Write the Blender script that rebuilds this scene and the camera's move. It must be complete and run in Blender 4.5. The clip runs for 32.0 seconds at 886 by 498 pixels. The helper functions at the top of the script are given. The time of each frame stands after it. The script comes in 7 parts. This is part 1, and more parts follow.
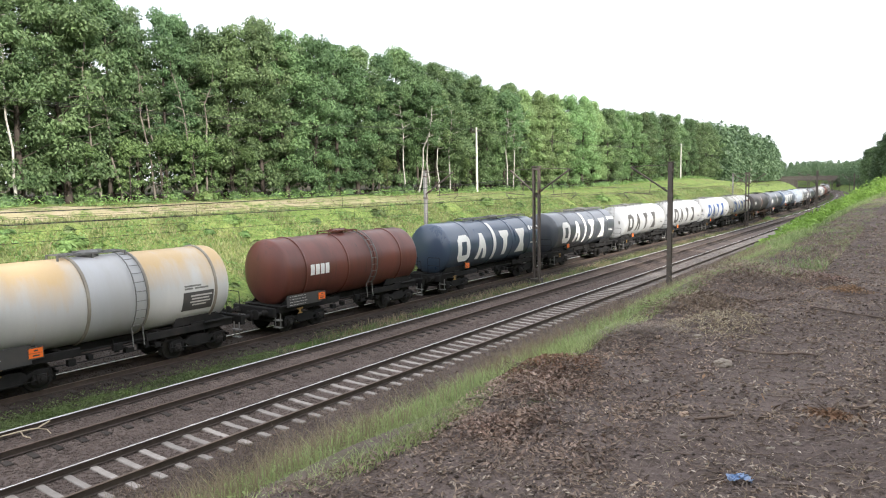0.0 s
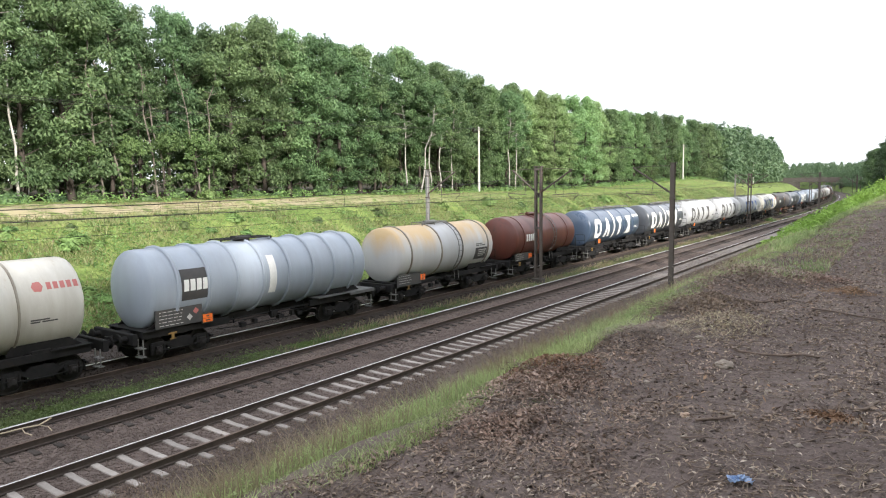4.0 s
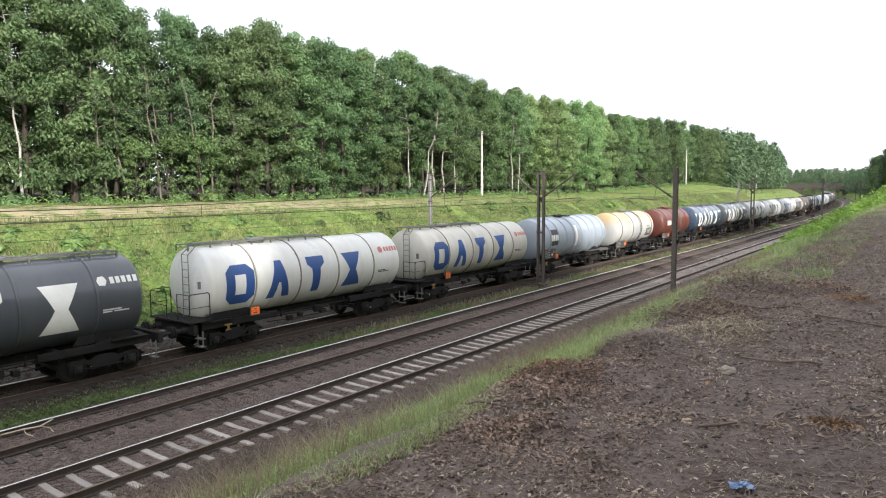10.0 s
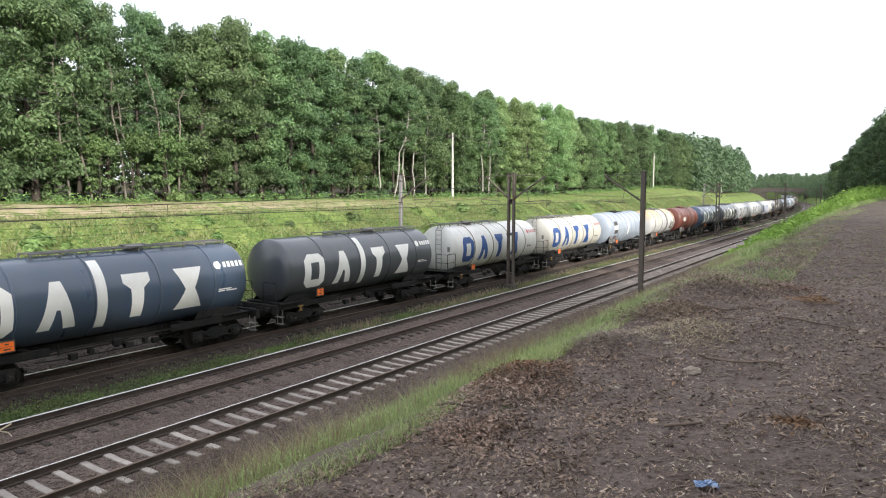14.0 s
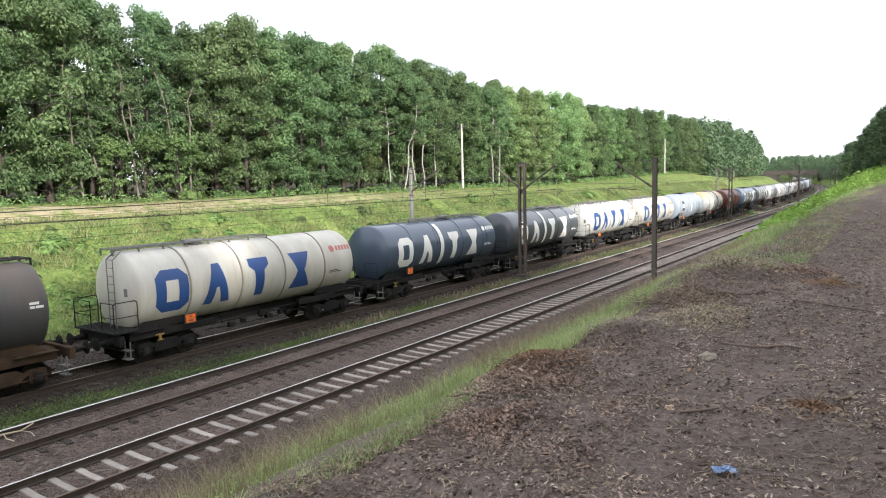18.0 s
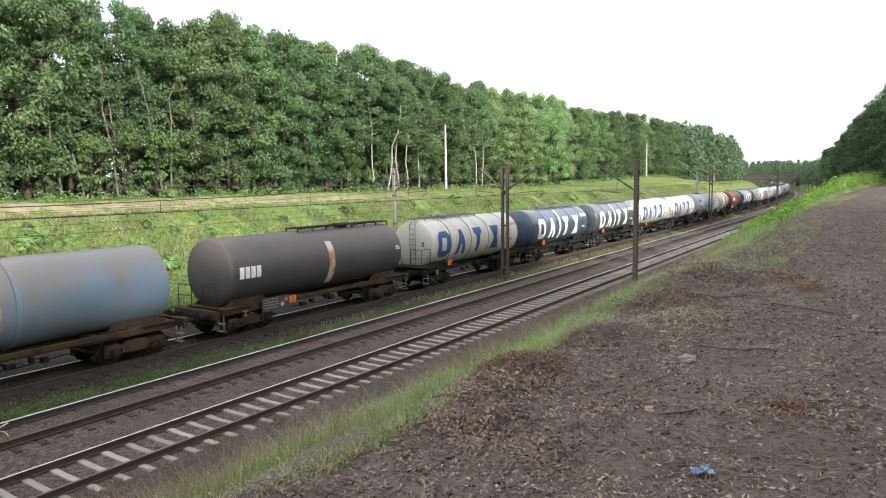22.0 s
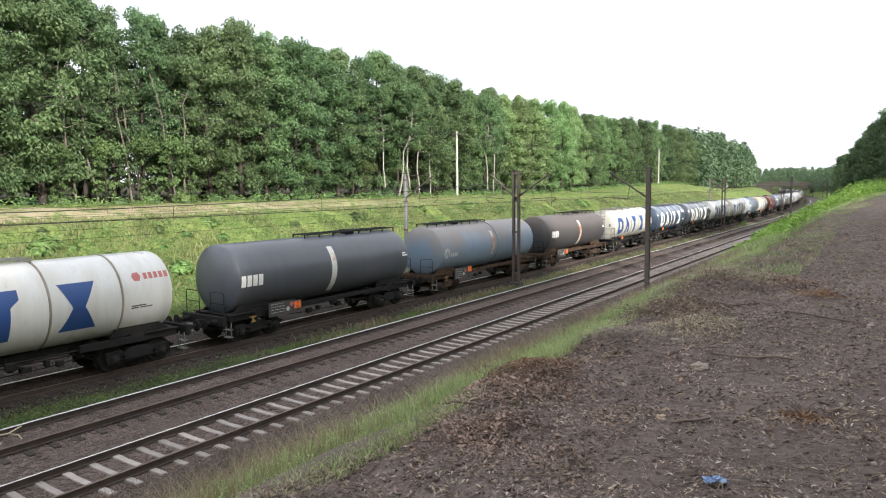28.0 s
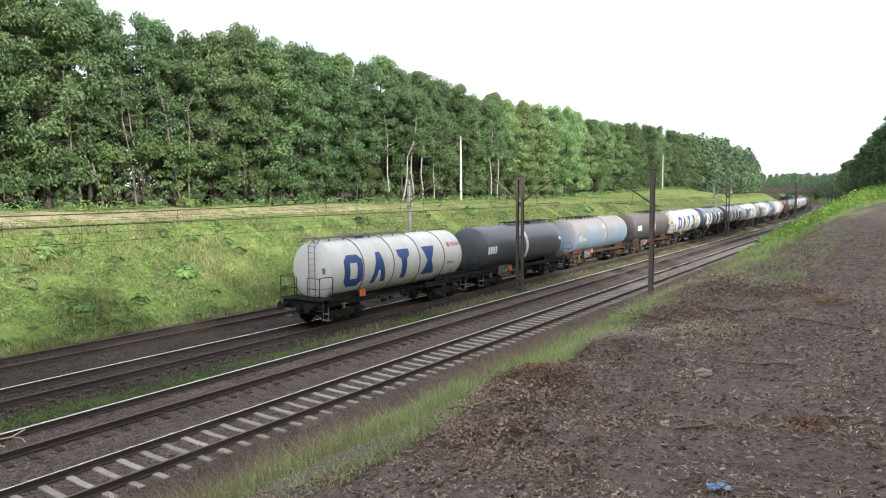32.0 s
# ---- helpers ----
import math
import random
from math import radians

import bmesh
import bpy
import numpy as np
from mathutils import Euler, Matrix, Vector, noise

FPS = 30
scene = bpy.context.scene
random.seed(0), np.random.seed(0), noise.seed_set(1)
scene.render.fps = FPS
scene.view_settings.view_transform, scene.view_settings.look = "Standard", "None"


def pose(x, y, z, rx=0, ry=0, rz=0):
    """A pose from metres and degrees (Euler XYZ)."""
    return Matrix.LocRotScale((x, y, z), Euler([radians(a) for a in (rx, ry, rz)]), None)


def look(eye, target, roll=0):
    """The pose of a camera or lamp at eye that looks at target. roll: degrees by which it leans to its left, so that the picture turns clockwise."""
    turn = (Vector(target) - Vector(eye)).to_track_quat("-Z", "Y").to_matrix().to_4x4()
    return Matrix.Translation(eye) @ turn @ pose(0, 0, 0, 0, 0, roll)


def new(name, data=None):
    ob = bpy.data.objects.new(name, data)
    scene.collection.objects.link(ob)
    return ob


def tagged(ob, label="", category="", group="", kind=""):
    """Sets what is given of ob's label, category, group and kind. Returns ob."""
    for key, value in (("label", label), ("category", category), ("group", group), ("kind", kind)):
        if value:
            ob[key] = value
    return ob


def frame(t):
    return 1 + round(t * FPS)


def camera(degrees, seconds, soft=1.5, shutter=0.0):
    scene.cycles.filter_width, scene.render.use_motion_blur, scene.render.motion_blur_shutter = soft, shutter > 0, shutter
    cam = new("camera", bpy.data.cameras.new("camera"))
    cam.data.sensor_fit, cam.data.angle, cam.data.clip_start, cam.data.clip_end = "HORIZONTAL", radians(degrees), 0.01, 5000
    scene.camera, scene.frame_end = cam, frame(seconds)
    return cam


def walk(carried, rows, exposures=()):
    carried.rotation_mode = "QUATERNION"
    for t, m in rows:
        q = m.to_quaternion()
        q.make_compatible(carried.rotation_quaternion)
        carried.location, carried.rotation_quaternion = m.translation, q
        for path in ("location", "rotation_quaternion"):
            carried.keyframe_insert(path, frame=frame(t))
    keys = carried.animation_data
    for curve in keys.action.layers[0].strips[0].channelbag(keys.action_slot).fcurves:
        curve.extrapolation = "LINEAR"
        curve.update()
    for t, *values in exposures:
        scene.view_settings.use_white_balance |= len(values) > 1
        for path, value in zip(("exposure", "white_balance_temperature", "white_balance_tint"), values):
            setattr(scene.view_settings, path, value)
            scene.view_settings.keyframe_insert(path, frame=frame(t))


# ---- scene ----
cam = camera(66.34, 32.0, soft=1.1)
EYE = (0.0, 0.0, 6.244)
SPEED = 4.85          # the train, metres a second


def aim(yaw, pitch, roll):
    """Camera pose at the one standpoint, from turn, tilt and lean in degrees."""
    return pose(*EYE, 90 + pitch, 0, yaw) @ pose(0, 0, 0, 0, 0, roll)


walk(cam, [
    (0, aim(35.589, -5.385, -0.930)),
    (0.5, aim(35.732, -5.438, -0.826)),
    (1, aim(35.993, -5.465, -0.669)),
    (1.5, aim(36.171, -5.476, -0.579)),
    (2, aim(36.160, -5.529, -0.628)),
    (2.5, aim(35.991, -5.571, -0.644)),
    (3, aim(35.826, -5.560, -0.667)),
    (3.5, aim(35.758, -5.500, -0.716)),
    (5.5, aim(35.609, -5.213, -0.207)),
    (6, aim(35.716, -5.247, -0.325)),
    (6.5, aim(35.845, -5.323, -0.409)),
    (7, aim(35.903, -5.423, -0.424)),
    (7.5, aim(35.970, -5.460, -0.502)),
    (8, aim(35.961, -5.350, -0.496)),
    (8.5, aim(35.974, -5.140, -0.665)),
    (9, aim(35.960, -4.988, -0.475)),
    (9.5, aim(35.954, -4.959, -0.341)),
    (10, aim(35.930, -5.092, -0.274)),
    (10.5, aim(35.909, -5.120, -0.102)),
    (11, aim(35.905, -5.156, -0.144)),
    (11.5, aim(35.651, -5.134, -0.272)),
    (12, aim(34.981, -4.966, 0.243)),
    (12.5, aim(33.778, -4.732, 0.688)),
    (13, aim(32.627, -4.542, 1.121)),
    (13.5, aim(32.282, -4.588, 0.815)),
    (14, aim(33.423, -4.971, 0.168)),
    (14.5, aim(33.810, -5.405, -0.256)),
    (16.5, aim(34.710, -5.707, -0.978)),
    (17, aim(34.615, -5.675, -1.092)),
    (17.5, aim(34.491, -5.701, -1.297)),
    (18, aim(34.428, -5.668, -1.334)),
    (18.5, aim(34.397, -5.627, -1.337)),
    (19, aim(34.297, -5.604, -1.556)),
    (19.5, aim(34.128, -5.634, -1.443)),
    (20, aim(33.762, -5.682, -1.389)),
    (20.5, aim(33.365, -5.744, -1.328)),
    (21, aim(33.013, -5.810, -1.324)),
    (21.5, aim(32.889, -5.870, -1.033)),
    (22, aim(32.956, -5.633, -0.690)),
    (22.5, aim(33.040, -5.192, -0.327)),
    (23, aim(33.080, -4.638, -0.068)),
    (23.5, aim(33.062, -4.331, -0.009)),
    (24, aim(32.937, -4.270, -0.032)),
    (24.5, aim(32.885, -4.368, -0.475)),
    (25, aim(32.803, -4.611, -0.682)),
    (25.5, aim(32.768, -4.828, -0.579)),
    (27.5, aim(33.670, -5.018, -0.624)),
    (28, aim(33.878, -5.101, -0.537)),
    (28.5, aim(34.025, -5.160, -0.491)),
    (29, aim(34.109, -5.160, -0.378)),
    (29.5, aim(34.110, -5.026, -0.422)),
    (30, aim(34.210, -4.908, -0.424)),
    (30.5, aim(34.239, -4.895, -0.465)),
    (31, aim(34.276, -4.902, -0.490)),
    (31.5, aim(34.225, -4.859, -0.386)),
    (32, aim(34.180, -4.687, -0.386)),
], exposures=[(0, 0.64), (3.5, 0.6), (6.5, 0.42), (14.5, 0.42), (17, 0.54), (21, 0.5), (24, 0.42), (25.5, 0.38), (27.5, 0.44), (32, 0.42)])

# ---- light: a bright veiled sky and a warm sun over the wood at the camera's right shoulder, which shades the path and the tracks
SUN_EL, SUN_AZ = 24.0, 110.0     # elevation; azimuth from +y towards +x
world = bpy.data.worlds.new("sky")
scene.world = world
world.use_nodes = True
wn = world.node_tree
wn.nodes.clear()
w_out = wn.nodes.new("ShaderNodeOutputWorld")
w_bg = wn.nodes.new("ShaderNodeBackground")
w_sky = wn.nodes.new("ShaderNodeTexSky")
w_sky.sky_type = "NISHITA"
w_sky.sun_disc = False
w_sky.sun_elevation = radians(SUN_EL)
w_sky.sun_rotation = radians(SUN_AZ)
w_sky.air_density, w_sky.dust_density, w_sky.ozone_density = 1.0, 4.0, 1.0
w_mix = wn.nodes.new("ShaderNodeMix")
w_mix.data_type = "RGBA"
w_mix.inputs[0].default_value = 0.62
w_mix.inputs[7].default_value = (13.2, 13.6, 14.5, 1)     # the even veil of thin cloud
wn.links.new(w_sky.outputs[0], w_mix.inputs[6])
wn.links.new(w_mix.outputs[2], w_bg.inputs[0])
w_bg.inputs[1].default_value = 0.125
wn.links.new(w_bg.outputs[0], w_out.inputs[0])
sun = new("sun", bpy.data.lights.new("sun", "SUN"))
sun.data.energy, sun.data.angle, sun.data.color = 4.2, radians(2.2), (1.0, 0.95, 0.88)
az, el = radians(SUN_AZ), radians(SUN_EL)
sun.matrix_world = look((60 * math.sin(az) * math.cos(el), 60 * math.cos(az) * math.cos(el), 60 * math.sin(el)), (0, 0, 0))

# ---- plan: the line runs along +y; u is the distance across it, bent left beyond y = 120
D = (14.92, 18.71, 23.31, 27.91)     # the four tracks' centre lines, to the left of the camera
BEND_Y, BEND_R = 120.0, 1800.0


def shift(y):
    return (y - BEND_Y) ** 2 / (2 * BEND_R) if y > BEND_Y else 0.0


def heading(y):
    return math.degrees(math.atan((y - BEND_Y) / BEND_R)) if y > BEND_Y else 0.0


def place(u, y, z=0.0):
    return Vector((u - shift(y), y, z))


PROFILE = ((-900, 9.0), (-300, 8.0), (-120, 6.2), (-60, 5.6), (-47, 5.38), (-44, 5.2), (-41.5, 4.95), (-39.3, 4.45), (-36.5, 2.75),
           (-33.5, 1.0), (-31.2, -0.1), (-30.2, -0.38), (-29.5, -0.42), (-16, -0.42), (-13.0, -0.5), (-12.3, -0.36), (-8, 1.75), (-5, 3.45), (-3.6, 4.2),
           (-3.0, 4.42), (-1.5, 4.52), (2, 4.62), (8, 4.9), (16, 6.2), (30, 9), (120, 12), (900, 14))


PU, PZ = np.array([a for a, _ in PROFILE], float), np.array([b for _, b in PROFILE], float)


# low mounds of raked earth and brush along the crest: across, along, radius, height
MOUNDS = ((-2.95, 5.75, 0.42, 0.07), (-2.62, 7.25, 0.5, 0.13), (-2.5, 12.3, 1.0, 0.22), (-2.6, 4.9, 0.4, 0.07), (-2.5, 9.6, 0.6, 0.13), (-0.55, 5.5, 0.35, 0.05), (-0.8, 11.5, 0.5, 0.1), (-1.9, 8.3, 0.6, 0.06), (0.6, 9.0, 0.8, 0.08))


def ground_many(u, y):
    """Ground height at many places at once."""
    u, y = np.asarray(u, float), np.asarray(y, float)
    z = np.interp(u, PU, PZ)
    # a grassy knoll on the far bank; the near bank climbs gently ahead
    z = z + 1.7 * np.clip(1 - np.abs(y - 168) / 70, 0, None) * np.clip((-39 - u) / 5, 0, 1)
    for a, b, r, h in MOUNDS:
        z = z + h * np.exp(-((u - a) ** 2 + ((y - b) / 1.3) ** 2) / (r * r))
    return z + 0.8 * np.clip(y / 90, 0, 1) ** 1.6 * np.clip((u + 12) / 8.5, 0, 1)


def ground_z(u, y=0.0):
    return float(ground_many(u, y))


def value_noise(u, y, scale, seed=0):
    """Smooth random field in -1 to 1, for many places at once."""
    a, b = np.asarray(u, float) * scale + 991.0 * (seed + 1), np.asarray(y, float) * scale + 577.0
    i, j = np.floor(a), np.floor(b)
    fa, fb = a - i, b - j
    fa, fb = fa * fa * (3 - 2 * fa), fb * fb * (3 - 2 * fb)

    def h(p, q):
        v = np.sin(p * 127.1 + q * 311.7) * 43758.5453
        return v - np.floor(v)
    lo = h(i, j) * (1 - fa) + h(i + 1, j) * fa
    hi = h(i, j + 1) * (1 - fa) + h(i + 1, j + 1) * fa
    return 2 * (lo * (1 - fb) + hi * fb) - 1


def bumps(u, y, scale, octaves=4):
    return sum(value_noise(u, y, scale * 2 ** k, k) * 0.5 ** k for k in range(octaves))


def crest(y):
    """How far the bare earth's edge lies from where it lies beside the camera."""
    if y < 18:
        return 0.0
    if y < 45:
        return -0.5 * (y - 18) / 27
    return -0.5 + 2.6 * min(1.6, (y - 45) / 41) ** 1.3


# ---- materials
def nodes_of(name):
    m = bpy.data.materials.new(name)
    m.use_nodes = True
    t = m.node_tree
    return m, t, t.nodes["Principled BSDF"]


def surface(name, base, rough=0.6, metal=0.0, second=None, scale=3.0, amount=0.5, grain=60.0, grain_amount=0.25,
            bump=0.15, bump_scale=80.0, vary=0.0, rust=None, rust_amount=0.0, rust_scale=1.5, streak=False, spec=0.5, coat=0.0, crown=None):
    """A weathered surface: a base colour, a second tone in large patches, fine grain, bump, and stains with soft edges."""
    m, t, b = nodes_of(name)
    n, k = t.nodes, t.links
    b.inputs["Roughness"].default_value, b.inputs["Metallic"].default_value = rough, metal
    b.inputs["Specular IOR Level"].default_value = spec
    b.inputs["Coat Weight"].default_value, b.inputs["Coat Roughness"].default_value = coat, 0.12
    co = n.new("ShaderNodeTexCoord")
    info = n.new("ShaderNodeObjectInfo")
    src = co.outputs["Object"]
    if streak:
        mp = n.new("ShaderNodeMapping")
        mp.inputs["Scale"].default_value = (1, 2.2, 0.35)
        k.new(src, mp.inputs[0])
        src = mp.outputs[0]
    big = n.new("ShaderNodeTexNoise")
    big.noise_dimensions = "4D"
    big.inputs["Scale"].default_value, big.inputs["Detail"].default_value, big.inputs["Roughness"].default_value = scale, 6, 0.62
    k.new(src, big.inputs["Vector"])
    wv = n.new("ShaderNodeMath")
    wv.operation = "MULTIPLY"
    wv.inputs[1].default_value = 37.0
    k.new(info.outputs["Random"], wv.inputs[0])
    k.new(wv.outputs[0], big.inputs["W"])
    fine = n.new("ShaderNodeTexNoise")
    fine.inputs["Scale"].default_value, fine.inputs["Detail"].default_value = grain, 4
    k.new(co.outputs["Object"], fine.inputs["Vector"])
    ramp = n.new("ShaderNodeMapRange")
    ramp.inputs[1].default_value, ramp.inputs[2].default_value = 0.35, 0.68
    k.new(big.outputs["Fac"], ramp.inputs[0])
    mul = n.new("ShaderNodeMath")
    mul.operation = "MULTIPLY"
    mul.inputs[1].default_value = amount
    k.new(ramp.outputs[0], mul.inputs[0])
    mix = n.new("ShaderNodeMix")
    mix.data_type = "RGBA"
    mix.inputs[6].default_value = (*base, 1)
    mix.inputs[7].default_value = (*(second or [c * 0.55 for c in base]), 1)
    k.new(mul.outputs[0], mix.inputs[0])
    col = mix.outputs[2]
    if rust:
        r = n.new("ShaderNodeTexNoise")
        r.inputs["Scale"].default_value, r.inputs["Detail"].default_value, r.inputs["Roughness"].default_value = rust_scale, 8, 0.7
        k.new(src, r.inputs["Vector"])
        rr = n.new("ShaderNodeMapRange")
        rr.inputs[1].default_value, rr.inputs[2].default_value, rr.inputs[4].default_value = 0.66 - 0.22 * rust_amount, 0.78 - 0.2 * rust_amount, 0.9
        k.new(r.outputs["Fac"], rr.inputs[0])
        m2 = n.new("ShaderNodeMix")
        m2.data_type = "RGBA"
        k.new(rr.outputs[0], m2.inputs[0])
        k.new(col, m2.inputs[6])
        m2.inputs[7].default_value = (*rust, 1)
        col = m2.outputs[2]
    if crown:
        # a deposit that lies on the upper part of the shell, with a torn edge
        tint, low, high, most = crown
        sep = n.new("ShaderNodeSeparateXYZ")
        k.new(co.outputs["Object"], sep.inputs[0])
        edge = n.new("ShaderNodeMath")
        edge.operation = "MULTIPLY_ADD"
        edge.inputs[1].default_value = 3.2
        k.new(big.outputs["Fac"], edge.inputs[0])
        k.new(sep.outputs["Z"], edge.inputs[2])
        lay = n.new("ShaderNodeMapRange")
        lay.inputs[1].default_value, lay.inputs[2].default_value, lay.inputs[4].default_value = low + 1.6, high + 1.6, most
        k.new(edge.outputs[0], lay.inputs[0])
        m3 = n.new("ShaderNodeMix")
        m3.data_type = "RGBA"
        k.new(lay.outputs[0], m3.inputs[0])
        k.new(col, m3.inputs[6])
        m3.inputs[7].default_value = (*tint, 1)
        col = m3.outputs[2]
    hsv = n.new("ShaderNodeHueSaturation")
    k.new(col, hsv.inputs["Color"])
    g = n.new("ShaderNodeMapRange")
    g.inputs[3].default_value, g.inputs[4].default_value = 1 - grain_amount, 1 + grain_amount
    k.new(fine.outputs["Fac"], g.inputs[0])
    val = g.outputs[0]
    if vary:
        v = n.new("ShaderNodeMapRange")
        v.inputs[3].default_value, v.inputs[4].default_value = 1 - vary, 1 + vary
        k.new(info.outputs["Random"], v.inputs[0])
        mm = n.new("ShaderNodeMath")
        mm.operation = "MULTIPLY"
        k.new(val, mm.inputs[0])
        k.new(v.outputs[0], mm.inputs[1])
        val = mm.outputs[0]
    k.new(val, hsv.inputs["Value"])
    k.new(hsv.outputs[0], b.inputs["Base Color"])
    if bump:
        bn = n.new("ShaderNodeTexNoise")
        bn.inputs["Scale"].default_value, bn.inputs["Detail"].default_value = bump_scale, 5
        k.new(co.outputs["Object"], bn.inputs["Vector"])
        bp = n.new("ShaderNodeBump")
        bp.inputs["Strength"].default_value, bp.inputs["Distance"].default_value = bump, 0.02
        k.new(bn.outputs["Fac"], bp.inputs["Height"])
        k.new(bp.outputs[0], b.inputs["Normal"])
    rg = n.new("ShaderNodeMapRange")
    rg.inputs[3].default_value, rg.inputs[4].default_value = max(0.05, rough - 0.12), min(1, rough + 0.15)
    k.new(big.outputs["Fac"], rg.inputs[0])
    k.new(rg.outputs[0], b.inputs["Roughness"])
    return m


def leafy(name, dark, light, trans=0.35, scale=0.35):
    """Foliage: every leaf its own tone, with patches of lighter growth; part of the light passes through."""
    m, t, b = nodes_of(name)
    n, k = t.nodes, t.links
    geo = n.new("ShaderNodeNewGeometry")
    info = n.new("ShaderNodeObjectInfo")
    co = n.new("ShaderNodeTexCoord")
    no = n.new("ShaderNodeTexNoise")
    no.inputs["Scale"].default_value, no.inputs["Detail"].default_value = scale, 4
    k.new(co.outputs["Object"], no.inputs["Vector"])
    add = n.new("ShaderNodeMath")
    add.operation = "MULTIPLY_ADD"
    add.inputs[1].default_value = 0.55
    k.new(geo.outputs["Random Per Island"], add.inputs[0])
    sub = n.new("ShaderNodeMapRange")
    sub.inputs[1].default_value, sub.inputs[2].default_value, sub.inputs[3].default_value, sub.inputs[4].default_value = 0.3, 0.7, -0.15, 0.55
    k.new(no.outputs["Fac"], sub.inputs[0])
    k.new(sub.outputs[0], add.inputs[2])
    mix = n.new("ShaderNodeMix")
    mix.data_type = "RGBA"
    mix.inputs[6].default_value, mix.inputs[7].default_value = (*dark, 1), (*light, 1)
    k.new(add.outputs[0], mix.inputs[0])
    hsv = n.new("ShaderNodeHueSaturation")
    hv = n.new("ShaderNodeMapRange")
    hv.inputs[3].default_value, hv.inputs[4].default_value = 0.488, 0.524
    k.new(info.outputs["Random"], hv.inputs[0])
    k.new(hv.outputs[0], hsv.inputs["Hue"])
    vv = n.new("ShaderNodeMapRange")
    vv.inputs[3].default_value, vv.inputs[4].default_value = 0.78, 1.25
    spin = n.new("ShaderNodeMath")
    spin.operation = "MULTIPLY"
    spin.inputs[1].default_value = 7.31
    k.new(info.outputs["Random"], spin.inputs[0])
    wrap = n.new("ShaderNodeMath")
    wrap.operation = "FRACT"
    k.new(spin.outputs[0], wrap.inputs[0])
    k.new(wrap.outputs[0], vv.inputs[0])
    k.new(vv.outputs[0], hsv.inputs["Value"])
    k.new(mix.outputs[2], hsv.inputs["Color"])
    k.new(hsv.outputs[0], b.inputs["Base Color"])
    b.inputs["Roughness"].default_value = 0.5
    b.inputs["Specular IOR Level"].default_value = 0.3
    if trans:
        tr = n.new("ShaderNodeBsdfTranslucent")
        k.new(hsv.outputs[0], tr.inputs[0])
        ms = n.new("ShaderNodeMixShader")
        ms.inputs[0].default_value = trans
        k.new(b.outputs[0], ms.inputs[1])
        k.new(tr.outputs[0], ms.inputs[2])
        k.new(ms.outputs[0], n["Material Output"].inputs[0])
    return m


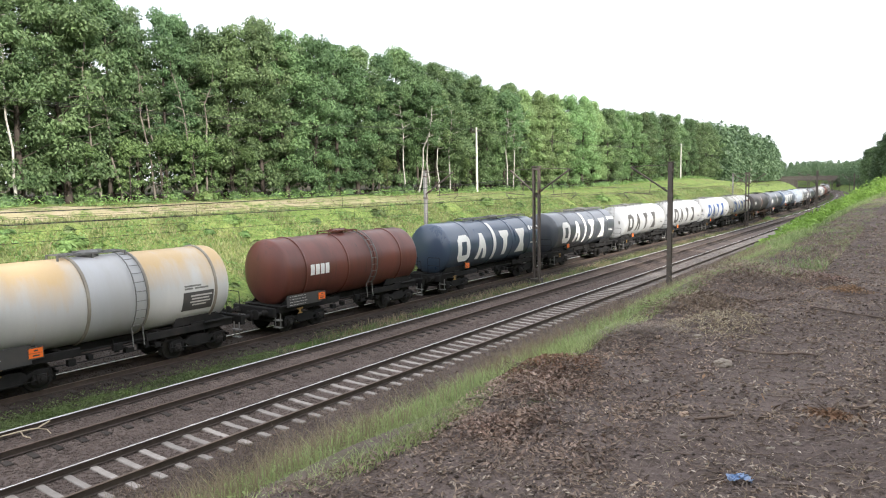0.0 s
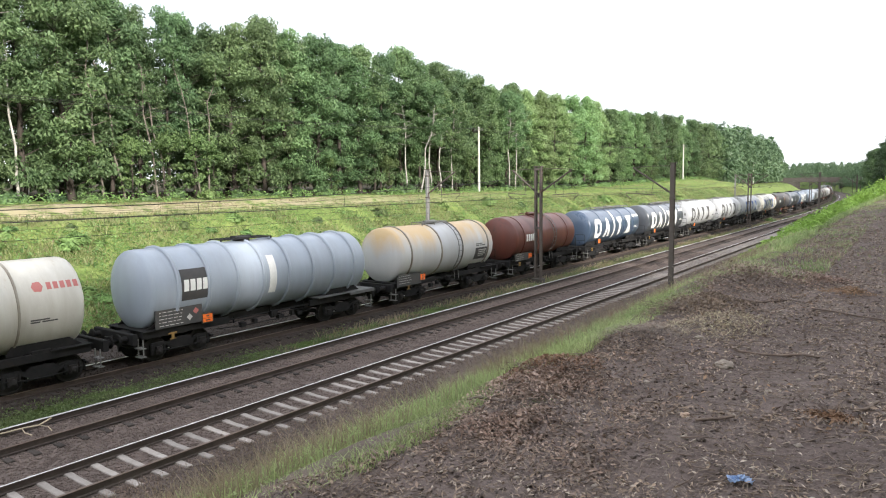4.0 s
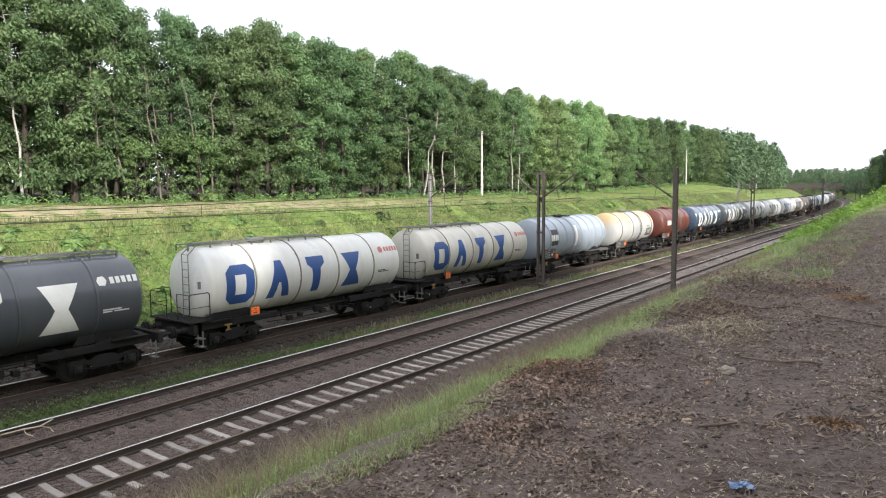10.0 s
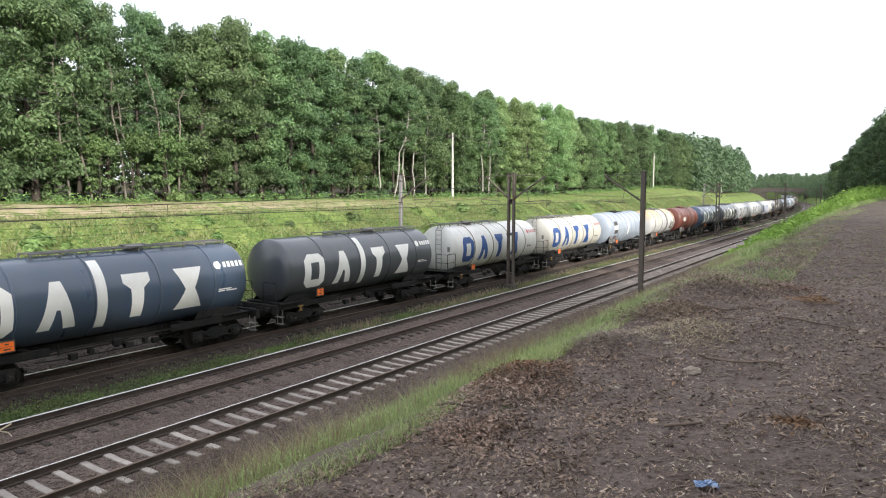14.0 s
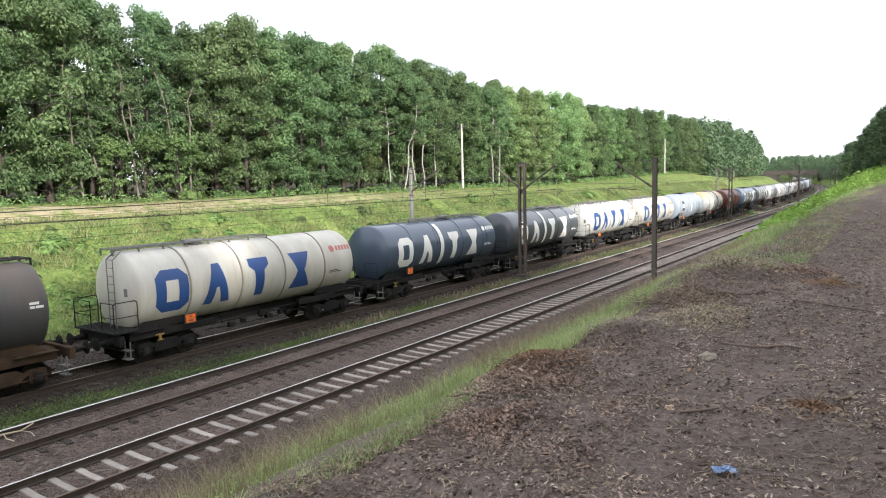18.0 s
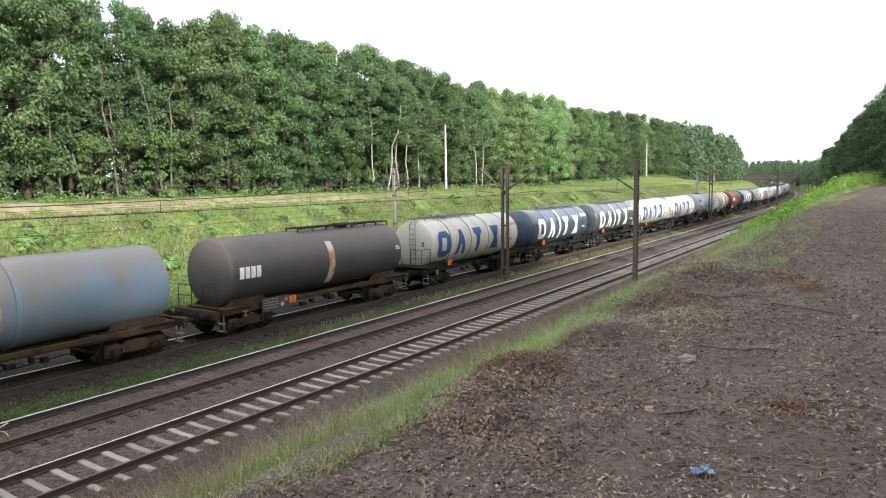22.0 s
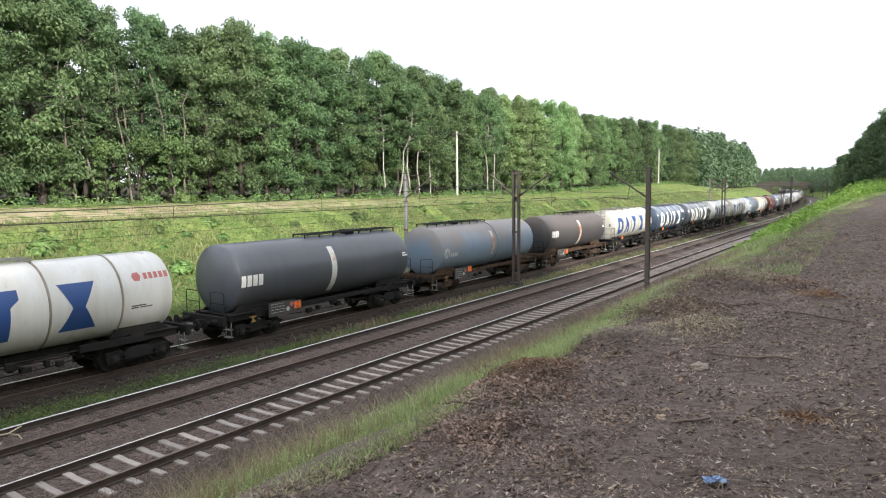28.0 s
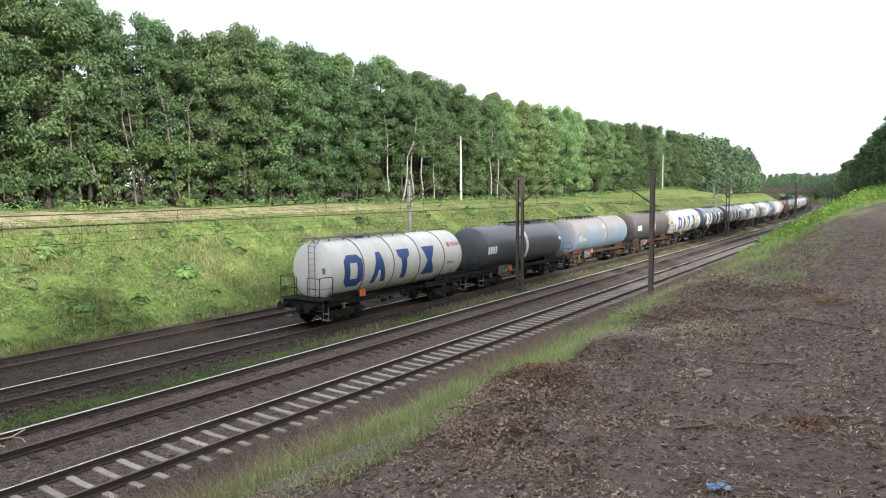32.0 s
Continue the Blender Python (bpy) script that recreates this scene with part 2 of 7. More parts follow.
def ground_material():
    """Grass banks, cinder strip, dry path, forest floor and dug earth, told apart by the distance across the line."""
    m, t, b = nodes_of("ground")
    n, k = t.nodes, t.links
    at = n.new("ShaderNodeAttribute")
    at.attribute_name = "across"
    co = n.new("ShaderNodeTexCoord")

    def tex(scale, detail=5, rough=0.6):
        x = n.new("ShaderNodeTexNoise")
        x.inputs["Scale"].default_value, x.inputs["Detail"].default_value, x.inputs["Roughness"].default_value = scale, detail, rough
        k.new(co.outputs["Object"], x.inputs["Vector"])
        return x.outputs["Fac"]

    def tone(fac, lo, hi, a, z):
        r = n.new("ShaderNodeMapRange")
        r.inputs[1].default_value, r.inputs[2].default_value = lo, hi
        k.new(fac, r.inputs[0])
        x = n.new("ShaderNodeMix")
        x.data_type = "RGBA"
        k.new(r.outputs[0], x.inputs[0])
        for i, c in ((6, a), (7, z)):
            if isinstance(c, tuple):
                x.inputs[i].default_value = (*c, 1)
            else:
                k.new(c, x.inputs[i])
        return x.outputs[2]

    wob = n.new("ShaderNodeMath")
    wob.operation = "MULTIPLY_ADD"
    wob.inputs[1].default_value = 1.5
    k.new(tex(0.9, 6, 0.65), wob.inputs[0])
    off = n.new("ShaderNodeMath")
    off.operation = "SUBTRACT"
    off.inputs[1].default_value = 0.75
    k.new(at.outputs["Fac"], off.inputs[0])
    k.new(off.outputs[0], wob.inputs[2])
    u = wob.outputs[0]
    big, mid, small = tex(0.16), tex(1.3), tex(14, 6, 0.7)
    grass = tone(big, 0.35, 0.65, (0.145, 0.21, 0.055), (0.26, 0.305, 0.1))
    grass = tone(mid, 0.4, 0.65, grass, (0.105, 0.16, 0.042))
    grass = tone(tex(5, 6, 0.7), 0.45, 0.62, grass, (0.085, 0.12, 0.035))
    dry = tone(mid, 0.35, 0.65, (0.4, 0.33, 0.23), (0.31, 0.28, 0.16))
    cinder = tone(small, 0.35, 0.65, (0.036, 0.029, 0.025), (0.07, 0.058, 0.049))
    litter = tone(small, 0.4, 0.6, (0.035, 0.03, 0.018), (0.07, 0.06, 0.03))
    earth = tone(tex(0.55, 6), 0.35, 0.68, (0.114, 0.087, 0.077), (0.18, 0.14, 0.124))
    earth = tone(tex(7, 6, 0.7), 0.5, 0.72, earth, (0.078, 0.06, 0.05))
    earth = tone(tex(19, 6, 0.8), 0.53, 0.62, earth, (0.062, 0.047, 0.039))
    earth = tone(tex(30, 5, 0.75), 0.55, 0.85, earth, (0.3, 0.245, 0.205))
    strip = tone(mid, 0.42, 0.56, (0.07, 0.115, 0.025), cinder)
    c = tone(u, -48.2, -46.2, litter, grass)
    xyz = n.new("ShaderNodeSeparateXYZ")
    k.new(co.outputs["Object"], xyz.inputs[0])
    bare = n.new("ShaderNodeMath")
    bare.operation = "MULTIPLY_ADD"
    bare.inputs[1].default_value = 70.0
    k.new(tex(0.13, 5), bare.inputs[0])
    k.new(xyz.outputs["Y"], bare.inputs[2])
    dry = tone(bare.outputs[0], 62, 115, dry, grass)
    dry = tone(tex(0.8, 6, 0.7), 0.48, 0.6, dry, grass)
    c = tone(u, -45.4, -44.2, c, dry)
    c = tone(u, -40.4, -38.9, c, grass)
    c = tone(u, -30.9, -30.2, c, cinder)
    c = tone(u, -22.6, -22.2, c, strip)
    c = tone(u, -20.6, -20.1, c, cinder)
    c = tone(u, -12.9, -12.2, c, grass)
    soil = tone(mid, 0.42, 0.6, (0.13, 0.135, 0.07), (0.16, 0.128, 0.105))
    c = tone(u, -7.5, -6.0, c, soil)
    c = tone(u, -3.5, -2.9, c, earth)
    c = tone(u, 9, 14, c, litter)
    hsv = n.new("ShaderNodeHueSaturation")
    r = n.new("ShaderNodeMapRange")
    r.inputs[3].default_value, r.inputs[4].default_value = 0.7, 1.3
    k.new(tex(45, 4, 0.7), r.inputs[0])
    k.new(r.outputs[0], hsv.inputs["Value"])
    k.new(c, hsv.inputs["Color"])
    k.new(hsv.outputs[0], b.inputs["Base Color"])
    b.inputs["Roughness"].default_value = 0.95
    b.inputs["Specular IOR Level"].default_value = 0.15
    bp = n.new("ShaderNodeBump")
    bp.inputs["Strength"].default_value, bp.inputs["Distance"].default_value = 0.75, 0.08
    k.new(tex(5, 8, 0.68), bp.inputs["Height"])
    k.new(bp.outputs[0], b.inputs["Normal"])
    return m


M = {}
M["ground"] = ground_material()
M["ballast"] = surface("ballast", (0.15, 0.117, 0.103), 0.95, second=(0.08, 0.063, 0.055), scale=0.7, amount=0.8, grain=26, grain_amount=0.5, bump=0.6, bump_scale=28, spec=0.2)
# the far pair of tracks lies in a darker tone of ballast
M["ballast_darker"] = surface("ballast_darker", (0.062, 0.05, 0.044), 0.95, second=(0.034, 0.027, 0.023), scale=0.7, amount=0.8, grain=26, grain_amount=0.5, bump=0.6, bump_scale=28, spec=0.2)
M["stone_darker"] = surface("ballast_stone_darker", (0.085, 0.067, 0.058), 0.95, second=(0.038, 0.03, 0.026), scale=2.2, amount=0.9, grain=20, vary=0.4, spec=0.2)
M["stone"] = surface("ballast_stone", (0.215, 0.168, 0.147), 0.95, second=(0.085, 0.066, 0.058), scale=2.2, amount=0.9, grain=20, vary=0.4, spec=0.2)
M["sleeper"] = surface("sleeper_concrete", (0.36, 0.325, 0.295), 0.9, second=(0.2, 0.178, 0.16), scale=4, grain=70, vary=0.16, spec=0.2)
M["old_sleeper"] = surface("sleeper_dark", (0.042, 0.035, 0.031), 0.9, second=(0.07, 0.06, 0.053), scale=5, vary=0.25, spec=0.2)
M["rail_side"] = surface("rail_rust", (0.072, 0.053, 0.044), 0.85, second=(0.045, 0.033, 0.028), scale=4, amount=0.8)
# pale, mostly diffuse colour in place of the sky mirrored in worn steel
M["rail_sheen"] = surface("rail_head", (0.8, 0.8, 0.8), 0.35, 0.25, second=(0.66, 0.65, 0.64), scale=2, grain_amount=0.06, bump=0.0)
M["rail_dull"] = surface("rail_head_dull", (0.17, 0.12, 0.095), 0.5, 0.6, second=(0.11, 0.07, 0.05), scale=2, bump=0.0)
M["mast"] = surface("mast_steel", (0.105, 0.086, 0.077), 0.8, second=(0.15, 0.13, 0.12), scale=2.5, rust=(0.12, 0.07, 0.045), rust_amount=0.5, spec=0.3)
M["mast_grey"] = surface("mast_galvanised", (0.3, 0.295, 0.29), 0.7, 0.2, second=(0.2, 0.185, 0.17), scale=2.5, rust=(0.14, 0.1, 0.075), rust_amount=0.3)
M["wire"] = surface("wire", (0.03, 0.028, 0.027), 0.6, 0.4, bump=0)
M["concrete"] = surface("concrete_pole", (0.62, 0.6, 0.56), 0.85, second=(0.45, 0.43, 0.4), scale=2, grain=50)
M["footing"] = surface("footing_concrete", (0.09, 0.08, 0.07), 0.9, second=(0.055, 0.047, 0.04), scale=3)
M["bark"] = surface("bark", (0.085, 0.071, 0.06), 0.95, second=(0.045, 0.04, 0.034), scale=3, amount=0.9, bump=0.8, bump_scale=14, spec=0.2)
M["pole_bark"] = surface("pole_bark", (0.22, 0.195, 0.165), 0.9, second=(0.1, 0.088, 0.075), scale=2.6, amount=0.8, bump=0.4, spec=0.2)
M["birch"] = surface("birch_bark", (0.5, 0.48, 0.44), 0.85, second=(0.14, 0.13, 0.11), scale=2.6, amount=0.75, bump=0.3, spec=0.2)
M["leaf"] = leafy("leaf", (0.065, 0.112, 0.05), (0.25, 0.36, 0.165), 0.4)
M["leaf_dark"] = leafy("leaf_dark", (0.052, 0.092, 0.045), (0.2, 0.295, 0.14), 0.4)
# leaf colour lightened to stand for sun on the farther front trees
M["leaf_sunlit"] = leafy("leaf_sunlit", (0.125, 0.192, 0.078), (0.36, 0.495, 0.225), 0.42)
# leaf colour darkened to stand for the unlit side of the right-hand wood
M["leaf_backlit"] = leafy("leaf_backlit", (0.03, 0.058, 0.024), (0.115, 0.175, 0.065), 0.2)
M["grass_low"] = leafy("grass_low", (0.085, 0.125, 0.048), (0.22, 0.28, 0.11), 0.3, 0.5)
M["grass_crest"] = leafy("grass_crest", (0.18, 0.24, 0.095), (0.45, 0.52, 0.235), 0.3, 0.6)
# leaf tone shifted bluish: the haze of distance put into the colour
M["leaf_far"] = leafy("leaf_far", (0.055, 0.095, 0.05), (0.15, 0.22, 0.115), 0.3, 0.12)
M["leaf_bright"] = leafy("leaf_bright", (0.08, 0.128, 0.045), (0.24, 0.33, 0.13))
M["needle"] = leafy("needle", (0.02, 0.042, 0.02), (0.075, 0.12, 0.05), trans=0.1)
M["grass"] = leafy("grass_blade", (0.17, 0.2, 0.08), (0.48, 0.49, 0.235), 0.3, 0.5)
M["grass_dry"] = leafy("grass_dry", (0.26, 0.2, 0.125), (0.48, 0.395, 0.27), 0.3, 0.8)
M["weed_bright"] = leafy("bracken_leaf", (0.15, 0.29, 0.05), (0.38, 0.62, 0.14), 0.4, 1.2)
M["grass_seed"] = leafy("seeding_grass", (0.27, 0.21, 0.13), (0.5, 0.41, 0.29), 0.3, 0.8)
M["weed"] = leafy("weed_leaf", (0.1, 0.165, 0.052), (0.29, 0.42, 0.145), 0.35, 1.2)
M["band_dirty"] = surface("band_dirty", (0.3, 0.275, 0.23), 0.5, second=(0.16, 0.13, 0.1), scale=1.2, amount=0.9, bump=0.05)
M["stalk"] = leafy("dead_stalk", (0.13, 0.092, 0.074), (0.34, 0.255, 0.195), 0.0, 0.8)
M["leaf_dead"] = leafy("dead_leaf", (0.078, 0.052, 0.041), (0.43, 0.31, 0.235), 0.1, 1.5)
M["leaf_orange"] = leafy("dead_leaf_orange", (0.16, 0.085, 0.055), (0.38, 0.22, 0.145), 0.15, 3)
M["chip"] = leafy("pale_chip", (0.3, 0.24, 0.18), (0.55, 0.48, 0.38), 0.0, 3)
M["twig"] = surface("twig_bark", (0.11, 0.08, 0.062), 0.9, second=(0.24, 0.18, 0.14), scale=6, vary=0.2)
M["pale_wood"] = surface("barkless_wood", (0.55, 0.46, 0.33), 0.8, second=(0.36, 0.28, 0.2), scale=8)
M["clod"] = surface("earth_clod", (0.21, 0.172, 0.16), 0.95, second=(0.1, 0.082, 0.075), scale=3, amount=0.9, spec=0.15)
M["dark_soil"] = surface("dark_soil", (0.105, 0.082, 0.07), 0.95, second=(0.065, 0.05, 0.042), scale=3, amount=0.9, spec=0.15)
M["pale_stone"] = surface("pale_stone", (0.33, 0.28, 0.23), 0.9, second=(0.18, 0.15, 0.12), scale=9, bump=0.6, bump_scale=40)
M["wood_chunk"] = surface("split_wood", (0.46, 0.34, 0.25), 0.85, second=(0.3, 0.2, 0.14), scale=14, bump=0.6, bump_scale=60)
M["blue_plastic"] = surface("blue_plastic", (0.13, 0.22, 0.4), 0.35, second=(0.36, 0.45, 0.6), scale=20, amount=0.8, bump=0)
M["steel_dark"] = surface("underframe", (0.014, 0.0142, 0.015), 0.8, second=(0.03, 0.028, 0.027), scale=2.5, amount=0.8, rust=(0.04, 0.026, 0.018), rust_amount=0.3, spec=0.15)
M["steel_brown"] = surface("underframe_brown", (0.085, 0.055, 0.036), 0.9, second=(0.03, 0.022, 0.018), scale=2, amount=0.9, spec=0.15)
M["wheel"] = surface("wheel_steel", (0.026, 0.025, 0.025), 0.8, 0.1, second=(0.032, 0.026, 0.022), scale=4, spec=0.25)
M["tread"] = surface("wheel_tread", (0.4, 0.39, 0.38), 0.35, 0.85, bump=0)
M["galv"] = surface("walkway_steel", (0.2, 0.2, 0.195), 0.65, 0.3, second=(0.1, 0.09, 0.08), scale=3)
M["black_steel"] = surface("black_paint", (0.013, 0.0135, 0.014), 0.75, second=(0.03, 0.028, 0.026), scale=3, spec=0.25)
M["white_paint"] = surface("white_lettering", (0.8, 0.8, 0.78), 0.6, second=(0.62, 0.6, 0.56), scale=1.6, amount=0.5, bump=0)
M["stripe_rusty"] = surface("stripe_rust_stained", (0.62, 0.59, 0.55), 0.6, second=(0.5, 0.4, 0.32), scale=1.6, amount=0.6, rust=(0.4, 0.17, 0.08), rust_amount=0.9, rust_scale=1.1, bump=0)
M["stripe_pale"] = surface("stripe_weathered", (0.72, 0.71, 0.69), 0.6, second=(0.55, 0.5, 0.44), scale=1.6, amount=0.6, rust=(0.42, 0.2, 0.1), rust_amount=0.45, rust_scale=1.3, bump=0)
M["blue_paint"] = surface("blue_lettering", (0.018, 0.07, 0.25), 0.5, second=(0.03, 0.065, 0.17), scale=1.5, amount=0.7, bump=0)
M["black_letter"] = surface("black_lettering", (0.06, 0.058, 0.06), 0.6, second=(0.12, 0.11, 0.1), bump=0)
M["red_paint"] = surface("red_lettering", (0.46, 0.13, 0.12), 0.55, second=(0.42, 0.2, 0.18), bump=0)
M["orange"] = surface("orange_plate", (0.95, 0.19, 0.02), 0.5, second=(0.8, 0.16, 0.03), bump=0, grain_amount=0.06)
M["deck_grey"] = surface("deck_grey", (0.13, 0.13, 0.132), 0.6, 0.2, second=(0.07, 0.067, 0.064), scale=2.5)
M["yellow"] = surface("yellow_handle", (0.25, 0.15, 0.04), 0.7, second=(0.2, 0.12, 0.04), amount=0.8)
M["panel"] = surface("label_panel", (0.045, 0.045, 0.047), 0.6, second=(0.09, 0.08, 0.07), bump=0)
M["plate_white"] = surface("plate_white", (0.5, 0.49, 0.47), 0.6, second=(0.3, 0.28, 0.26), scale=4, bump=0)
GRIME = dict(streak=True, bump=0.04, bump_scale=25, grain=35, grain_amount=0.06, spec=0.45)
M["t_white"] = surface("tank_white", (0.66, 0.665, 0.655), 0.28, second=(0.5, 0.485, 0.44), scale=0.8, amount=0.7, rust=(0.36, 0.25, 0.15), rust_amount=0.05, coat=0.2, **GRIME)
M["t_cream"] = surface("tank_cream_white", (0.57, 0.555, 0.51), 0.32, second=(0.4, 0.375, 0.32), scale=0.8, amount=0.8, rust=(0.38, 0.3, 0.2), rust_amount=0.25, **GRIME)
M["t_navy"] = surface("tank_navy", (0.048, 0.074, 0.122), 0.3, second=(0.066, 0.085, 0.115), scale=0.8, amount=0.7, coat=0.5, **GRIME)
M["t_dark"] = surface("tank_dark_grey", (0.06, 0.069, 0.086), 0.3, second=(0.085, 0.088, 0.096), scale=0.8, amount=0.8, coat=0.45, **GRIME)
M["t_grey"] = surface("tank_slate", (0.066, 0.075, 0.094), 0.38, second=(0.095, 0.097, 0.105), scale=0.7, amount=0.8, rust=(0.09, 0.07, 0.058), rust_amount=0.15, coat=0.15, **GRIME)
M["t_brown"] = surface("tank_brown_black", (0.055, 0.056, 0.064), 0.5, second=(0.075, 0.07, 0.07), scale=0.7, amount=0.9, crown=((0.105, 0.085, 0.073), -0.2, 0.9, 0.8), rust=(0.1, 0.07, 0.05), rust_amount=0.15, **GRIME)
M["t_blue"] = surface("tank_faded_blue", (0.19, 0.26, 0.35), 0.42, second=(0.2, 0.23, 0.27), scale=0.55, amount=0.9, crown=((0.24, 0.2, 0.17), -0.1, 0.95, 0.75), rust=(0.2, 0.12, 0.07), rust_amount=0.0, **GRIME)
M["t_silver"] = surface("tank_pale_blue_grey", (0.34, 0.39, 0.46), 0.36, second=(0.28, 0.305, 0.345), scale=0.7, amount=0.7, coat=0.15, **GRIME)
M["t_yellow"] = surface("tank_stained_cream", (0.52, 0.52, 0.51), 0.42, second=(0.44, 0.44, 0.45), scale=0.5, amount=0.9, crown=((0.55, 0.37, 0.16), 0.1, 1.2, 0.85), rust=(0.5, 0.31, 0.12), rust_amount=0.15, **GRIME)
M["t_palegrey"] = surface("tank_pale_grey", (0.45, 0.46, 0.48), 0.4, second=(0.38, 0.37, 0.355), scale=0.8, amount=0.6, **GRIME)
M["t_red"] = surface("tank_oxide_red", (0.145, 0.043, 0.03), 0.45, second=(0.09, 0.035, 0.028), scale=0.6, amount=0.9, rust=(0.06, 0.028, 0.023), rust_amount=0.35, coat=0.15, **GRIME)
M["t_orange"] = surface("tank_orange_red", (0.45, 0.12, 0.05), 0.5, second=(0.3, 0.08, 0.04), scale=0.6, **GRIME)


# ---- mesh helpers
class Shape:
    """Collects faces; becomes one mesh."""

    def __init__(self):
        self.v, self.f = [], []

    def add(self, verts, faces):
        o = len(self.v)
        self.v += [tuple(p) for p in verts]
        self.f += [tuple(i + o for i in q) for q in faces]
        return self

    def box(self, x0, x1, y0, y1, z0, z1, b=0.0):
        """A box with chamfered edges along its longest axis."""
        if b <= 0:
            p = [(x, y, z) for x in (x0, x1) for y in (y0, y1) for z in (z0, z1)]
            return self.add(p, [(0, 1, 3, 2), (4, 6, 7, 5), (0, 4, 5, 1), (2, 3, 7, 6), (0, 2, 6, 4), (1, 5, 7, 3)])
        span = [x1 - x0, y1 - y0, z1 - z0]
        ax = span.index(max(span))
        lo, hi = (x0, y0, z0), (x1, y1, z1)
        i, j = [a for a in range(3) if a != ax]
        ring = [(lo[i] + b, lo[j]), (hi[i] - b, lo[j]), (hi[i], lo[j] + b), (hi[i], hi[j] - b), (hi[i] - b, hi[j]), (lo[i] + b, hi[j]), (lo[i], hi[j] - b), (lo[i], lo[j] + b)]
        pts = []
        for e in (lo[ax], hi[ax]):
            for a, c in ring:
                q = [0, 0, 0]
                q[ax], q[i], q[j] = e, a, c
                pts.append(q)
        fs = [(k, (k + 1) % 8, (k + 1) % 8 + 8, k + 8) for k in range(8)]
        return self.add(pts, fs + [tuple(range(7, -1, -1)), tuple(range(8, 16))])

    def tube(self, a, c, r, n=8, r2=None):
        a, c = Vector(a), Vector(c)
        d = (c - a).normalized()
        p = d.orthogonal().normalized()
        q = d.cross(p)
        r2 = r if r2 is None else r2
        pts = [a + (p * math.cos(2 * math.pi * k / n) + q * math.sin(2 * math.pi * k / n)) * r for k in range(n)]
        pts += [c + (p * math.cos(2 * math.pi * k / n) + q * math.sin(2 * math.pi * k / n)) * r2 for k in range(n)]
        return self.add(pts, [(k, (k + 1) % n, (k + 1) % n + n, k + n) for k in range(n)] + [tuple(range(n - 1, -1, -1)), tuple(range(n, 2 * n))])

    def path(self, pts, r, n=6):
        """A bent round bar through the points, in one piece."""
        pts = [Vector(q) for q in pts]
        way = [(b - a).normalized() for a, b in zip(pts, pts[1:])]
        p = way[0].orthogonal().normalized()
        out = []
        for i, c in enumerate(pts):
            d = (way[max(0, i - 1)] + way[min(i, len(way) - 1)]).normalized()
            p = (p - d * p.dot(d)).normalized()
            q = d.cross(p)
            out += [c + (p * math.cos(2 * math.pi * k / n) + q * math.sin(2 * math.pi * k / n)) * r for k in range(n)]
        m = len(pts)
        fs = [(j * n + k, j * n + (k + 1) % n, (j + 1) * n + (k + 1) % n, (j + 1) * n + k) for j in range(m - 1) for k in range(n)]
        return self.add(out, fs + [tuple(range(n - 1, -1, -1)), tuple(range((m - 1) * n, m * n))])

    def lathe(self, rings, n, axis="y"):
        """rings: (position along the axis, radius)."""
        pts = []
        for s, r in rings:
            for k in range(n):
                a = 2 * math.pi * k / n
                u, w = r * math.cos(a), r * math.sin(a)
                pts.append((u, s, w) if axis == "y" else ((s, u, w) if axis == "x" else (u, w, s)))
        fs = [(j * n + k, j * n + (k + 1) % n, (j + 1) * n + (k + 1) % n, (j + 1) * n + k) for j in range(len(rings) - 1) for k in range(n)]
        fs += [tuple(range(n - 1, -1, -1)), tuple(range((len(rings) - 1) * n, len(rings) * n))]
        return self.add(pts, fs)

    def prism(self, poly, x0, x1):
        """A polygon of (y, z), extruded along x."""
        n = len(poly)
        pts = [(x0, *p) for p in poly] + [(x1, *p) for p in poly]
        return self.add(pts, [(k, (k + 1) % n, (k + 1) % n + n, k + n) for k in range(n)] + [tuple(range(n - 1, -1, -1)), tuple(range(n, 2 * n))])

    def moved(self, m):
        self.v = [tuple(m @ Vector(p)) for p in self.v]
        return self

    def mesh(self, name, material, smooth=False, angle=None):
        me = bpy.data.meshes.new(name)
        me.from_pydata(self.v, [], self.f)
        me.update()
        bm = bmesh.new()
        bm.from_mesh(me)
        bmesh.ops.recalc_face_normals(bm, faces=bm.faces)
        if smooth:
            lim = radians(angle or 35)
            for f in bm.faces:
                f.smooth = True
            for e in bm.edges:
                e.smooth = len(e.link_faces) == 2 and e.calc_face_angle(9) < lim
        bm.to_mesh(me)
        bm.free()
        if material:
            me.materials.append(material)
        return me


def tri_mesh(name, V, F, material):
    """A mesh of many triangles from arrays."""
    V, F = np.ascontiguousarray(V, np.float32), np.ascontiguousarray(F, np.int32)
    me = bpy.data.meshes.new(name)
    me.vertices.add(len(V))
    me.vertices.foreach_set("co", V.ravel())
    me.loops.add(F.size)
    me.loops.foreach_set("vertex_index", F.ravel())
    me.polygons.add(len(F))
    me.polygons.foreach_set("loop_start", np.arange(0, F.size, 3, dtype=np.int32))
    me.materials.append(material)
    me.update(calc_edges=True)
    return me


def part(name, me, parent, at=None, label=""):
    """Links a mesh as one part under a thing or a part."""
    ob = new(name, me)
    ob.parent = parent
    if at is not None:
        ob.matrix_basis = at if isinstance(at, Matrix) else Matrix.Translation(at)
    if label:
        ob["label"] = label
    return ob


def thing(name, label, category, group="", at=None, me=None, kind=""):
    ob = new(name, me)
    if at is not None:
        ob.matrix_basis = at if isinstance(at, Matrix) else Matrix.Translation(at)
    return tagged(ob, label, category, group, kind)


